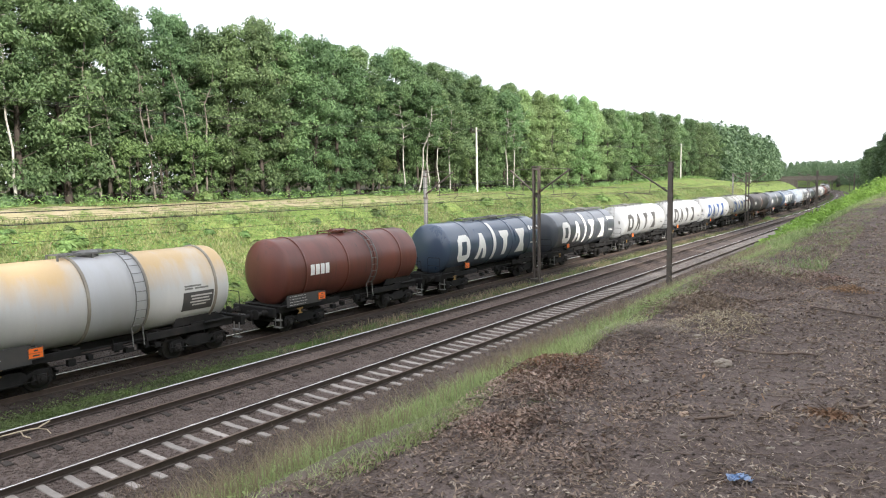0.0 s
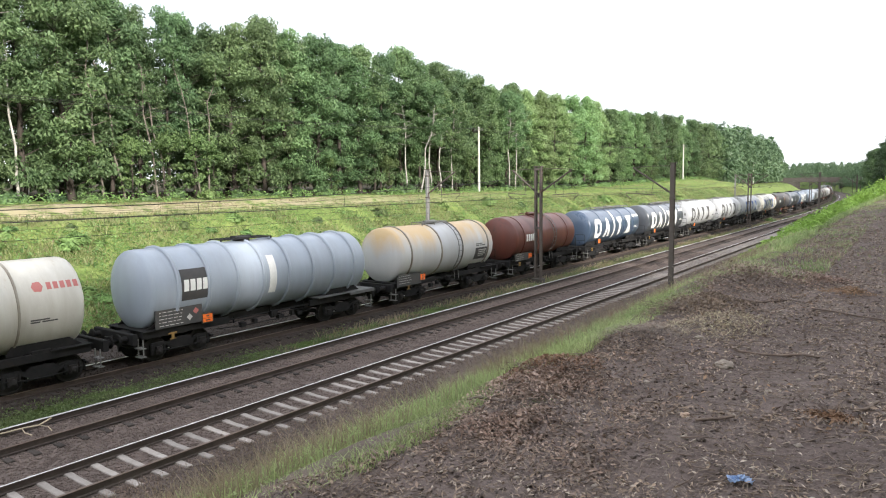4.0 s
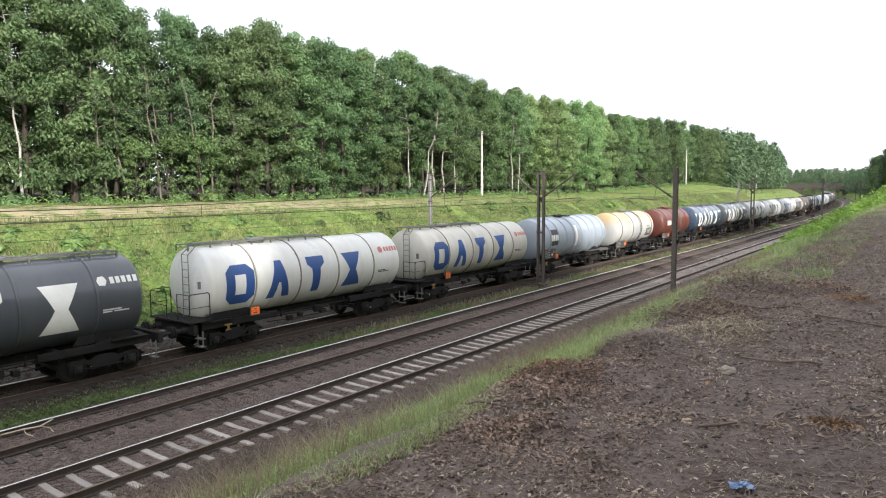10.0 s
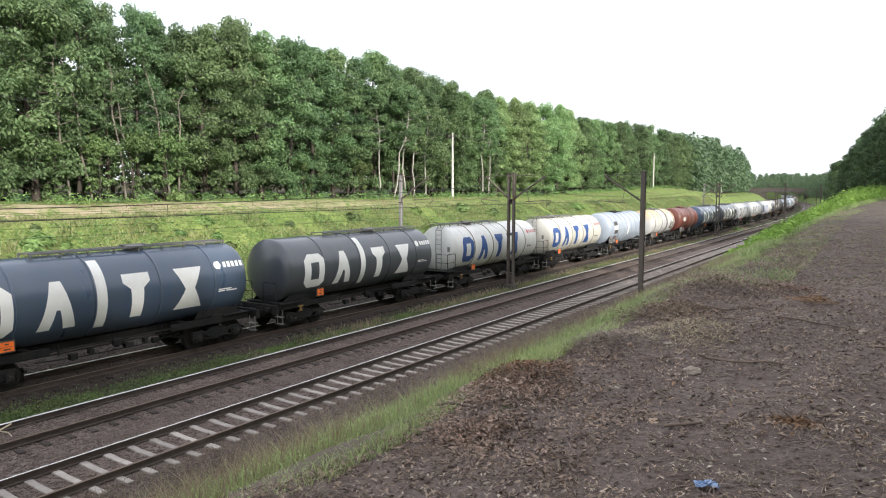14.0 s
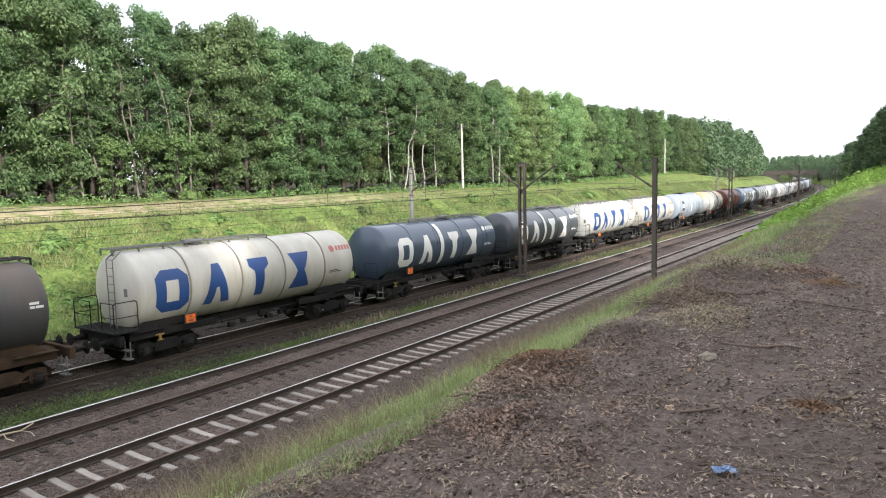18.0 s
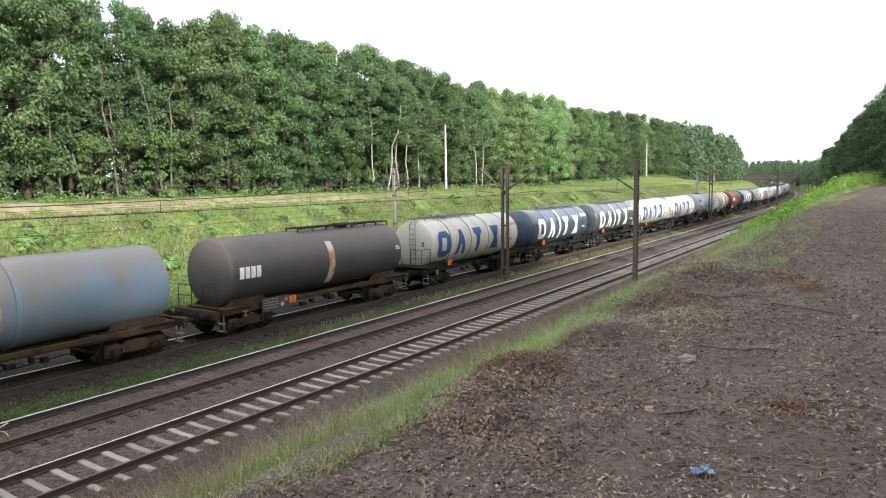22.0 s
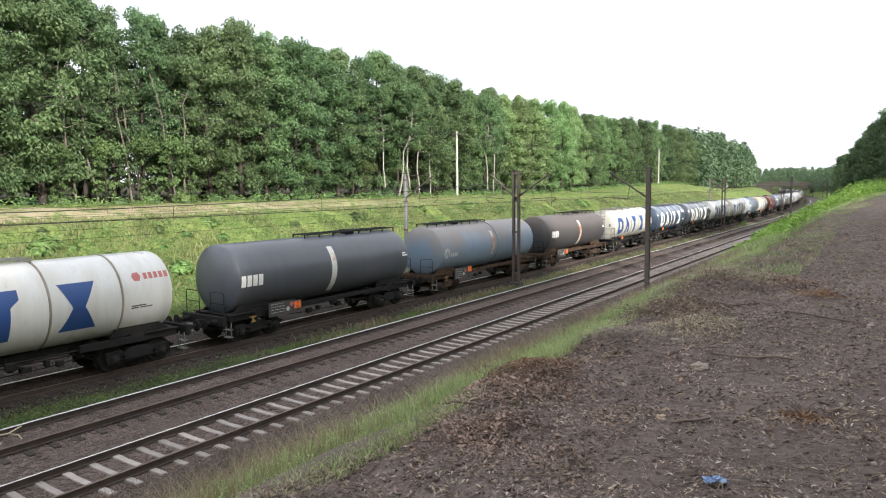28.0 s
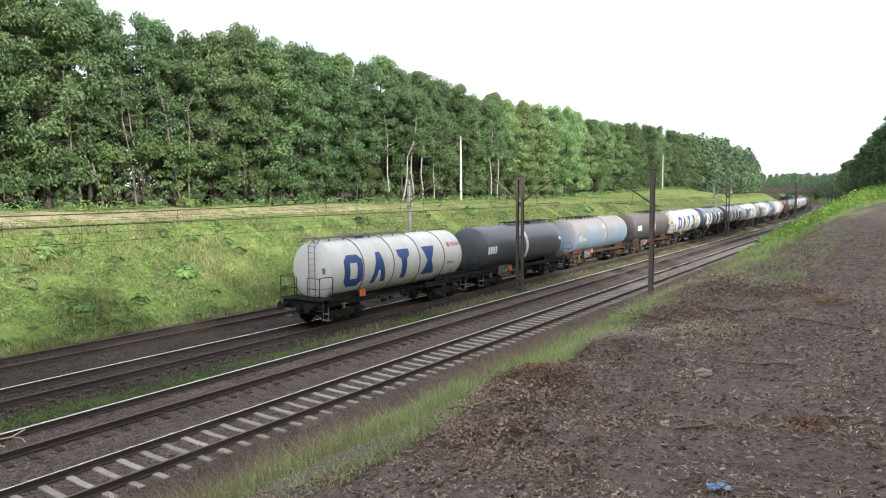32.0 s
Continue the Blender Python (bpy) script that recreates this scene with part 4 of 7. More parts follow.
    part("outlet_valve", kept("valve", make_valve), root, (1.02, 0.1, 0.95))
    part("brake_gear", kept("gear", make_gear), root)

    def make_handle():
        return Shape().box(-0.02, 0.02, -0.16, 0.16, -0.03, 0.03, 0.008).box(-0.02, 0.02, -0.05, 0.05, -0.2, 0.03).box(-0.02, 0.02, -0.12, 0.12, -0.22, -0.18).mesh("release_handle", M["yellow"])
    part("release_handle", kept("handle", make_handle), root, (1.2, -half + 1.55, 1.0), label="yellow brake release handle")


def walkway(root, y0, y1, rails, mat):
    def make():
        n = max(2, int((y1 - y0) / 0.9))
        s = Shape()
        for x in (-0.36, 0.36):
            s.box(x - 0.03, x + 0.03, y0, y1, 0.10, 0.15)
        k = y0
        while k < y1:
            s.box(-0.36, 0.36, k, k + 0.05, 0.13, 0.155)
            k += 0.16
        for i in range(n + 1):
            y = y0 + (y1 - y0) * i / n
            s.box(-0.4, -0.36, y - 0.03, y + 0.03, -0.1, 0.14).box(0.36, 0.4, y - 0.03, y + 0.03, -0.1, 0.14)
        return s.mesh("walkway", mat)
    part("walkway", kept(("walk", round(y0, 1), round(y1, 1), mat.name), make), root, (0, 0, Z_TANK + R_TANK - 0.02))
    if rails:
        def make_r():
            s = Shape()
            n = max(2, int((y1 - y0) / 0.8))
            for i in range(n + 1):
                y = y0 + (y1 - y0) * i / n
                s.tube((-0.42, y, -0.04), (-0.42, y, 0.13), 0.014, 5)
            s.tube((-0.42, y0, 0.13), (-0.42, y1, 0.13), 0.016, 6)
            return s.mesh("walkway_rail", mat)
        part("walkway_rail", kept(("wrail", round(y0, 1), round(y1, 1), mat.name), make_r), root, (0, 0, Z_TANK + R_TANK))

    def make_dome():
        return Shape().lathe([(0, 0.34), (0.12, 0.34), (0.14, 0.4), (0.18, 0.4), (0.21, 0.3), (0.22, 0.02)], 20, "z").box(-0.05, 0.05, -0.5, 0.5, 0.16, 0.24, 0.015).mesh("manhole", mat, True)
    part("manhole", kept(("dome", mat.name), make_dome), root, (0, (y0 + y1) / 2, Z_TANK + R_TANK - 0.03))


def ladder(root, y, mat, side=True):
    """A ladder that follows the tank's near side, or stands against its rear head."""
    def make():
        s = Shape()
        if side:
            for o in (-0.2, 0.2):
                s.path([((R_TANK + 0.1) * math.cos(a), o, (R_TANK + 0.1) * math.sin(a)) for a in np.linspace(-0.75, 1.45, 12)] , 0.02)
                s.path([((R_TANK + 0.1) * math.cos(-0.75), o, (R_TANK + 0.1) * math.sin(-0.75)), (1.2, o, -1.72)], 0.02)
            for a in np.linspace(-0.7, 1.4, 11):
                s.tube(((R_TANK + 0.1) * math.cos(a), -0.2, (R_TANK + 0.1) * math.sin(a)), ((R_TANK + 0.1) * math.cos(a), 0.2, (R_TANK + 0.1) * math.sin(a)), 0.014, 5)
        else:
            for o in (-0.2, 0.2):
                s.path([(o, 0, -1.2), (o, 0, 1.2), (o, 0.35, 1.5)], 0.02)
            for z in np.linspace(-1.1, 1.2, 9):
                s.tube((-0.2, 0, z), (0.2, 0, z), 0.014, 5)
        return s.mesh("ladder", mat)
    part("ladder", kept(("ladder", side, mat.name), make), root, (0 if side else 0.25, y, Z_TANK))


def label_panel(root, y, z, w, h, x=1.24, bars=True, plate=True):
    def make():
        s = Shape().box(-0.015, 0.015, -w / 2, w / 2, -h / 2, h / 2)
        return s.mesh("label_panel", M["panel"])
    p = part("label_panel", kept(("panel", w, h), make), root, (x, y, z), "dark grey data panel with small white lines")

    def make_bars():
        rng = random.Random(int(w * 100))
        s = Shape()
        zz = h * 0.36
        while zz > -h * 0.4:
            a = -w * 0.42
            while a < w * 0.05:
                b = a + rng.uniform(0.06, 0.2)
                s.box(0.016, 0.02, a, min(b, w * 0.08), zz - 0.012, zz + 0.012)
                a = b + 0.05
            zz -= 0.12
        return s.mesh("data_lines", M["plate_white"])
    if bars:
        tagged(part("data_lines", kept(("bars", w, h), make_bars), p), kind="stuff")

    def make_diamond():
        return Shape().prism([(0, -0.125), (0.125, 0), (0, 0.125), (-0.125, 0)], 0.016, 0.024).mesh("hazard_diamond", M["plate_white"])

    def make_red():
        return Shape().prism([(0, -0.125), (0.125, 0), (0, 0.125), (-0.125, 0)], 0.016, 0.024).mesh("hazard_diamond", M["red_paint"])
    if plate:
        part("hazard_diamond", kept("dia", make_diamond), p, (0, w * 0.22, -h * 0.12), "white hazard diamond")
        part("hazard_diamond", kept("diared", make_red), p, (0, w * 0.36, h * 0.18), "red hazard diamond")


def placard(root, y, z, x=1.3):
    def make():
        s = Shape().box(-0.012, 0.012, -0.22, 0.22, -0.165, 0.165)
        return s.mesh("warning_plate", M["orange"])

    def make_edge():
        s = Shape()
        s.box(0.012, 0.016, -0.22, 0.22, -0.165, -0.15).box(0.012, 0.016, -0.22, 0.22, 0.15, 0.165).box(0.012, 0.016, -0.22, -0.205, -0.15, 0.15).box(0.012, 0.016, 0.205, 0.22, -0.15, 0.15)
        s.box(0.012, 0.016, -0.205, 0.205, -0.005, 0.005).box(0.012, 0.016, -0.06, 0.06, 0.055, 0.1).box(0.012, 0.016, -0.1, 0.1, -0.1, -0.055)
        s.box(-0.05, 0.0, -0.24, 0.24, -0.19, 0.19)
        return s.mesh("plate_holder", M["panel"])
    p = part("warning_plate", kept("placard", make), root, (x, y, z), "bright orange warning plate")
    part("plate_holder", kept("placardedge", make_edge), p)


def word_bars(n, w, h, slant=0.0):
    """A short word as n plain upright blocks."""
    s = w / n
    return [[(i * s, 0), (i * s + s * 0.78, 0), (i * s + s * 0.78 + slant, h), (i * s + slant, h)] for i in range(n)]


def tank_wagon(spec, s_front, gap_back, spin):
    """One tank wagon, its origin on the rails under the tank's middle."""
    L = spec["L"]
    half = L / 2 + 0.45
    tank = M[spec["tank"]]
    frame_mat = M[spec.get("frame", "steel_dark")]
    root = thing("tank_wagon", spec["label"], "tank wagon", "tank wagons of the train")
    at = Matrix.Translation((0, 0, Z_TANK))
    body = part("tank", tank_mesh(L, tank), root, at)
    bands = [-L / 2 + L * f for f in spec.get("bands", ())]
    for y in bands:
        part("band", ring_mesh(M[spec.get("band_mat", spec["tank"])], *spec.get("band_size", (0.07, 0.035))), body, (0, y, 0))
    for y, mat, w, low, high in spec.get("stripes", ()):
        part("stripe", decal([bar(-w / 2, w / 2, low, high)], M[mat], ("stripe", w, low, high)), body, (0, -L / 2 + L * y, 0))
    if spec.get("disc"):
        f, up, r = spec["disc"]
        ring = [(r * math.cos(a), up + r * math.sin(a)) for a in np.linspace(0, 2 * math.pi, 25)[:-1]]
        part("round_mark", decal([ring], M["plate_white"], ("disc", r, up)), body, (0, -L / 2 + L * f, 0), "pale round painted mark")
        part("round_mark_shape", decal([[(-0.2, up - 0.2), (-0.1, up - 0.22), (0.12, up + 0.2), (0.02, up + 0.2)], [(0.02, up + 0.02), (0.12, up - 0.2), (0.2, up - 0.16), (0.12, up + 0.08)]], M["t_blue"], ("discmark", r), 0.01), body, (0, -L / 2 + L * f, 0))
    if spec.get("saddle_band"):
        y, w = spec["saddle_band"]

        def make_sb():
            s = Shape()
            n = 56
            pts = []
            for yy, r in ((-w / 2, R_TANK + 0.001), (-w / 2, R_TANK + 0.012), (w / 2, R_TANK + 0.012), (w / 2, R_TANK + 0.001)):
                pts += [(r * math.cos(2 * math.pi * k / n), yy, r * math.sin(2 * math.pi * k / n)) for k in range(n)]
            s.add(pts, [(j * n + k, j * n + (k + 1) % n, (j + 1) * n + (k + 1) % n, (j + 1) * n + k) for j in range(3) for k in range(n)])
            return s.mesh("tank_jacket", M["t_palegrey"], True, 40)
        part("tank_jacket", kept(("jacket", w), make_sb), body, (0, -L / 2 + L * y, 0), "pale grey middle section of the tank")
    if spec.get("shapes"):
        lm = M[spec["shapes"]]
        for i, (polys, f) in enumerate(zip(big_shapes(), spec.get("shape_at", (0.19, 0.385, 0.555, 0.705)))):
            part("painted_shape", decal([[(a, b - 0.86) for a, b in q] for q in polys], lm, ("big", i)), body, (0, -L / 2 + L * f, 0), "large painted block figure")
    if spec.get("mark"):
        lm = M[spec["mark"]]
        part("small_mark", decal([bar(0.42 + k * 0.2, 0.56 + k * 0.2, 0.6, 0.84) for k in range(5)] + [[(0.04, 0.57), (0.24, 0.55), (0.32, 0.72), (0.24, 0.89), (0.05, 0.87), (-0.02, 0.72)]], lm, "mark"), body, (0, -L / 2 + L * 0.848, 0.0))
    if spec.get("name"):
        f, up, w, h, mat, back = spec["name"]
        if back:
            part("name_panel", decal([bar(-0.08, w + 0.08, up - 0.35, up + h + 0.4)], M[back], ("namepanel", w, h, up), 0.004), body, (0, -L / 2 + L * f, 0), "dark painted name panel")
        part("name_mark", decal([[(a, b + up) for a, b in q] for q in word_bars(4, w, h, 0.03)], M[mat], ("name", w, h, up), 0.008), body, (0, -L / 2 + L * f, 0), "white block name mark")
    for q in spec.get("data", ()):
        f, up, w, h, mat = q
        tagged(part("data_lines", decal([bar(0, w * 0.35, up, up + h * 0.4), bar(w * 0.42, w, up, up + h * 0.4), bar(0, w * 0.7, up + h * 0.6, up + h)], M[mat], ("data", w, h, up)), body, (0, -L / 2 + L * f, 0)), kind="stuff")
    if spec.get("black_panel"):
        f, w = spec["black_panel"]
        part("data_panel", decal([bar(0, w, -0.85, -0.1)], M["panel"], ("bp", w), 0.005), body, (0, -L / 2 + L * f, 0), "black data panel")
        tagged(part("data_lines", decal([bar(0.3, 1.2, -0.28, -0.22), bar(0.35, 1.1, -0.4, -0.34), bar(0.3, 1.15, -0.52, -0.46), bar(0.4, 1.0, -0.64, -0.58)], M["plate_white"], ("bpl", w), 0.009), body, (0, -L / 2 + L * f, 0)), kind="stuff")
    underframe(root, half, frame_mat, spec.get("style", "open"))
    for sg in (-1, 1):
        add_bogie(root, sg * (half - 1.95), frame_mat, spin)
    end_gear(root, half, -1, frame_mat, spec.get("rail_back", False), spec.get("platform", False))
    end_gear(root, half, 1, frame_mat, spec.get("rail_front", False), False)
    walkway(root, -L / 2 + L * spec.get("walk", (0.05, 0.55))[0], -L / 2 + L * spec.get("walk", (0.05, 0.55))[1], spec.get("walk_rail", False), M[spec.get("walk_mat", "galv")])
    if spec.get("deck"):
        def make_deck():
            return Shape().box(-1.32, 1.32, -3.2, 0.5, 1.22, 1.26, 0.01).box(1.28, 1.34, -1.2, 0.5, 1.12, 1.22).box(-1.34, -1.28, -1.2, 0.5, 1.12, 1.22).mesh("end_deck", M["deck_grey"])
        part("end_deck", kept("deck", make_deck), root, (0, L / 2 - 0.05, 0), "pale grey steel deck over the bogie")
    if spec.get("ladder") is not None:
        ladder(root, -L / 2 + L * spec["ladder"], M["galv"], True)
    if spec.get("end_ladder"):
        ladder(root, -L / 2 - 0.06, M["galv"], False)

        def make_cover():
            return Shape().box(-0.12, 0.12, -0.03, 0.05, -0.14, 0.14, 0.02).mesh("head_plate", M["galv"])
        part("head_plate", kept("headplate", make_cover), root, (0.85, -L / 2 + 0.1, Z_TANK + 0.05))
    for f, z in spec.get("placards", ()):
        placard(root, -L / 2 + L * f, z, 1.32)
    for f, z, w, h in spec.get("panels", ()):
        label_panel(root, -L / 2 + L * f, z, w, h, 1.3, True, w < 1.95)
    # hose between the wagons and the hanging strap of the hand brake
    root["s"] = s_front - L / 2
    return root


WHITE = dict(L=11.6, tank="t_white", bands=(0.2, 0.405, 0.602, 0.808), band_mat="band_dirty", shapes="blue_paint", mark="red_paint", platform=True, end_ladder=True,
             walk=(0.0, 0.6), placards=((0.20, 1.38),), data=((0.835, -0.4, 0.8, 0.12, "black_letter"),), rail_front=False, shape_at=(0.078, 0.252, 0.43, 0.627),
             label="white tank wagon with dirt streaks and large blue painted figures")
CREAM = dict(WHITE, tank="t_cream", band_mat="band_dirty", label="cream-stained white tank wagon with large blue painted figures")
NAVY = dict(L=11.6, tank="t_navy", bands=(0.214, 0.43, 0.638, 0.84), band_mat="t_navy", shapes="white_paint", mark="white_paint", stripes=((0.449, "white_paint", 0.36, -1.1, 1.5),), walk=(0.3, 0.95),
            placards=((0.195, 1.5),), data=((0.855, -0.35, 0.9, 0.12, "white_paint"),), rail_back=True, shape_at=(0.1, 0.272, 0.507, 0.69),
            label="navy blue tank wagon with large white figures and stripe", walk_mat="galv")
DARK = dict(NAVY, tank="t_dark", band_mat="t_dark", label="dark grey tank wagon with large white figures and stripe")
SLATE = dict(L=11.9, tank="t_grey", stripes=((0.49, "stripe_pale", 0.34, -1.25, 1.1),), name=(0.03, -0.26, 1.19, 0.46, "white_paint", None), panels=((0.22, 1.15, 1.5, 0.6),), placards=((0.295, 1.18),),
             style="sill", frame="steel_dark", walk=(0.42, 0.98), walk_rail=True, walk_mat="black_steel", label="plain slate grey tank wagon with one white stripe", rail_back=True, data=((0.93, 0.1, 0.4, 0.2, "white_paint"),))
BROWN = dict(SLATE, tank="t_brown", frame="steel_brown", L=12.1, stripes=((0.516, "stripe_rusty", 0.4, -1.2, 1.0),), name=(0.055, -0.2, 1.2, 0.48, "white_paint", None), panels=((0.225, 1.08, 1.6, 0.6),), placards=((0.305, 1.13),),
             label="brown-black weathered tank wagon with one rust-stained white stripe")
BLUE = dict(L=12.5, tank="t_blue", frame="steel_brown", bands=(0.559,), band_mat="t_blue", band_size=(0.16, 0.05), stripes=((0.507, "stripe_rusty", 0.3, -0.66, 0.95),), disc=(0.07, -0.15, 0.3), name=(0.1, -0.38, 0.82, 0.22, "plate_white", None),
            panels=((0.205, 1.1, 1.4, 0.64),), placards=((0.284, 1.26),),
            style="sill", walk=(0.03, 0.56), walk_rail=True, walk_mat="black_steel", rail_back=True, label="faded blue tank wagon with brown weathering and frame")
SILVER = dict(L=11.5, tank="t_silver", bands=(0.109, 0.221, 0.336, 0.446, 0.563, 0.681, 0.792, 0.907), band_mat="t_silver", band_size=(0.13, 0.09), stripes=((0.488, "white_paint", 0.36, -0.72, 0.9),), name=(0.128, -0.1, 1.05, 0.42, "white_paint", "panel"),
              panels=((0.115, 1.58, 1.9, 0.66),), placards=((0.217, 1.34),), walk=(0.34, 0.56), walk_mat="black_steel", label="pale blue-grey tank wagon ringed with bands", style="open", deck=True)
YELLOW = dict(L=9.5, tank="t_yellow", bands=(0.118, 0.4, 0.615, 0.905), band_mat="band_dirty", saddle_band=(0.507, 1.95), ladder=0.585, panels=((0.11, 1.32, 2.0, 0.6),), placards=((0.228, 1.34),), black_panel=(0.76, 1.28),
              walk=(0.36, 0.6), style="open", label="cream tank wagon with yellow stains and a grey middle", rail_front=True, data=((0.765, 0.0, 1.0, 0.16, "galv"),), band_size=(0.1, 0.06))
RED = dict(L=9.5, tank="t_red", bands=(0.142, 0.418, 0.613, 0.825), band_mat="t_red", name=(0.165, -0.18, 1.2, 0.46, "white_paint", None), panels=((0.135, 1.4, 2.0, 0.5),), placards=((0.243, 1.4),), ladder=0.6, walk=(0.4, 0.6),
           walk_mat="t_red", style="open", label="oxide red tank wagon with rust bands", rail_front=True, band_size=(0.09, 0.04))
PALE = dict(WHITE, tank="t_palegrey", band_mat="t_palegrey", shapes="black_letter", mark=None, platform=False, rail_back=True, label="pale grey-white tank wagon with dark painted figures")
PALEB = dict(PALE, shapes="blue_paint", label="pale tank wagon with blue painted figures")
ORANGE = dict(RED, tank="t_orange", band_mat="t_orange", label="orange-red tank wagon")

# from the last wagon forwards: kind and where the front of its tank stands at the start
TRAIN = [(WHITE, -120.65), (SLATE, -106.3), (BLUE, -91.15), (BROWN, -76.8), (CREAM, -62.75), (NAVY, -49.05), (DARK, -35.6), (WHITE, -21.8), (CREAM, -8.4), (SILVER, 4.9),
         (YELLOW, 16.6), (RED, 28.5), (NAVY, 42.5), (DARK, 56.3)]
AHEAD = [PALE, PALE, PALEB, CREAM, BROWN, SLATE, NAVY, SILVER, PALE, SLATE, BROWN, CREAM, PALE, RED, BROWN, SLATE, PALE, NAVY, DARK, SILVER, BROWN, SLATE, CREAM, PALE]
WAGONS = []


def build_train():
    for i, (spec, s) in enumerate(TRAIN):
        WAGONS.append(tank_wagon(spec, s, 0, True))
    s = TRAIN[-1][1]
    for spec in AHEAD:
        s += spec["L"] + 2.15
        WAGONS.append(tank_wagon(spec, s, 0, False))


build_train()


# ---- the overhead line
ROWS_Y = [-24.8, 40.5, 105.3, 172.0, 245.0, 310.0, 375.0, 440.0]


def h_post(x, w, d, material=None):
    """A rolled steel H post in one piece, its flanges across the line."""
    t = 0.014
    a, b = w / 2, d / 2 + t
    c = d / 2 - t
    ring = [(-a, -b), (a, -b), (a, -c), (t, -c), (t, c), (a, c), (a, b), (-a, b), (-a, c), (-t, c), (-t, -c), (-a, -c)]
    n = len(ring)
    s = Shape()
    s.add([(x + p, q, z) for z in (-0.7, 7.35) for p, q in ring], [(k, (k + 1) % n, (k + 1) % n + n, k + n) for k in range(n)] + [tuple(range(n - 1, -1, -1)), tuple(range(n, 2 * n))])
    return s.mesh("post", material or M["mast"])


def mast_parts(kind):
    """Post members, one mesh each, and their plates."""
    def make():
        if kind == "pair":
            out = [("post", h_post(-0.19, 0.13, 0.2)), ("post", h_post(0.19, 0.13, 0.2))]
            for z in (0.5, 3.3, 7.2):
                out.append(("batten_plate", Shape().box(-0.27, 0.27, -0.14, -0.125, z - 0.07, z + 0.07).mesh("batten_plate", M["mast"])))
        else:
            w = 0.25 if kind == "single" else 0.17
            out = [("post", h_post(0, w, 0.24, M["mast"] if kind == "single" else M["mast_grey"]))]
            for z in (1.2, 3.2, 5.3, 6.9):
                out.append(("collar", Shape().box(-w / 2 - 0.02, w / 2 + 0.02, -0.15, 0.15, z - 0.05, z + 0.05, 0.01).mesh("collar", M["mast"])))
        out.append(("cap", Shape().box(-0.3 if kind == "pair" else -0.2, 0.3 if kind == "pair" else 0.2, -0.16, 0.16, 7.35, 7.4).mesh("cap", M["mast"])))
        return out
    return kept(("mast", kind), make)


def cantilever_mesh(reach):
    def make():
        s = Shape()
        s.tube((0, 0, 5.55), (reach * 0.96, 0, 7.15), 0.055, 8)
        s.tube((0, 0, 5.35), (0, 0, 5.65), 0.1, 8)
        s.tube((0, 0, 7.2), (reach * 0.5, 0, 7.22), 0.02, 6).tube((reach * 0.5, 0, 7.22), (reach * 0.96, 0, 7.15), 0.02, 6)
        for k in range(4):
            s.tube((reach * (0.12 + 0.02 * k), 0, 5.55 + 1.6 * (0.12 + 0.02 * k) / 0.96), (reach * (0.125 + 0.02 * k), 0, 5.55 + 1.6 * (0.125 + 0.02 * k) / 0.96), 0.08, 8)
        s.tube((reach * 0.45, 0, 6.3), (reach * 0.5, 0, 5.55), 0.02, 6)
        s.path([(reach * 0.42, 0, 5.5), (reach * 1.12, 0, 5.62), (reach * 1.12, 0, 5.5), (reach * 1.0, 0, 5.26)], 0.03)
        return s.mesh("cantilever", M["mast"])
    return kept(("cant", reach), make)


def build_masts():
    def make_foot():
        return Shape().box(-0.36, 0.36, -0.3, 0.3, -0.9, -0.12, 0.05).mesh("footing", M["footing"])
    for y in ROWS_Y:
        for u, arms, kind, words in ((-12.4, (-2.52,), "single", "rust-brown lattice catenary mast beside the near track"), (-21.25, (2.54, -2.06), "pair", "rust-brown catenary mast of two steel posts between the tracks"),
                                     (-30.5, (2.59,), "slim", "slim grey catenary mast beside the far track")):
            if u < -25 and y > 41:
                if y > 106:
                    continue
                u, y = -25.7, 116.5
            ob = thing("catenary_mast", words, "catenary mast", "catenary masts", pose(*place(u, y), 0, 0, heading(y)))
            for name, me in mast_parts(kind):
                part(name, me, ob)
            part("footing", kept("foot", make_foot), ob)
            for a in arms:
                part("cantilever", cantilever_mesh(a), ob)


def sagging(pts_pairs, r, n, sag, material, name):
    s = Shape()
    for a, b in pts_pairs:
        a, b = Vector(a), Vector(b)
        q = [a.lerp(b, k / n) - Vector((0, 0, sag * 4 * (k / n) * (1 - k / n))) for k in range(n + 1)]
        s.path(q, r, 5)
    return s.mesh(name, material)


def build_wires():
    for i, d in enumerate(D):
        r = (0.005, 0.005, 0.017, 0.007)[i]
        ob = thing("overhead_wire", "dark overhead contact and carrier wires on droppers", "overhead wire", "overhead wires")
        for a, b in zip(ROWS_Y, ROWS_Y[1:]):
            part("contact_wire", sagging([(place(-d, a, 5.24), place(-d, b, 5.24))], r, 3, 0.03, M["wire"], "contact_wire"), ob)
            part("carrier_wire", sagging([(place(-d, a, 6.55), place(-d, b, 6.55))], r, 12, 0.95, M["wire"], "carrier_wire"), ob)
            if a > 120:
                continue
            for k in range(1, 8):
                f = k / 8
                y = a + (b - a) * f
                z = 6.55 - 0.95 * 4 * f * (1 - f)
                part("dropper", Shape().tube(place(-d, y, 5.22), place(-d, y, z), 0.01 if i == 2 else 0.004, 4).mesh("dropper", M["wire"]), ob)


build_masts()
build_wires()


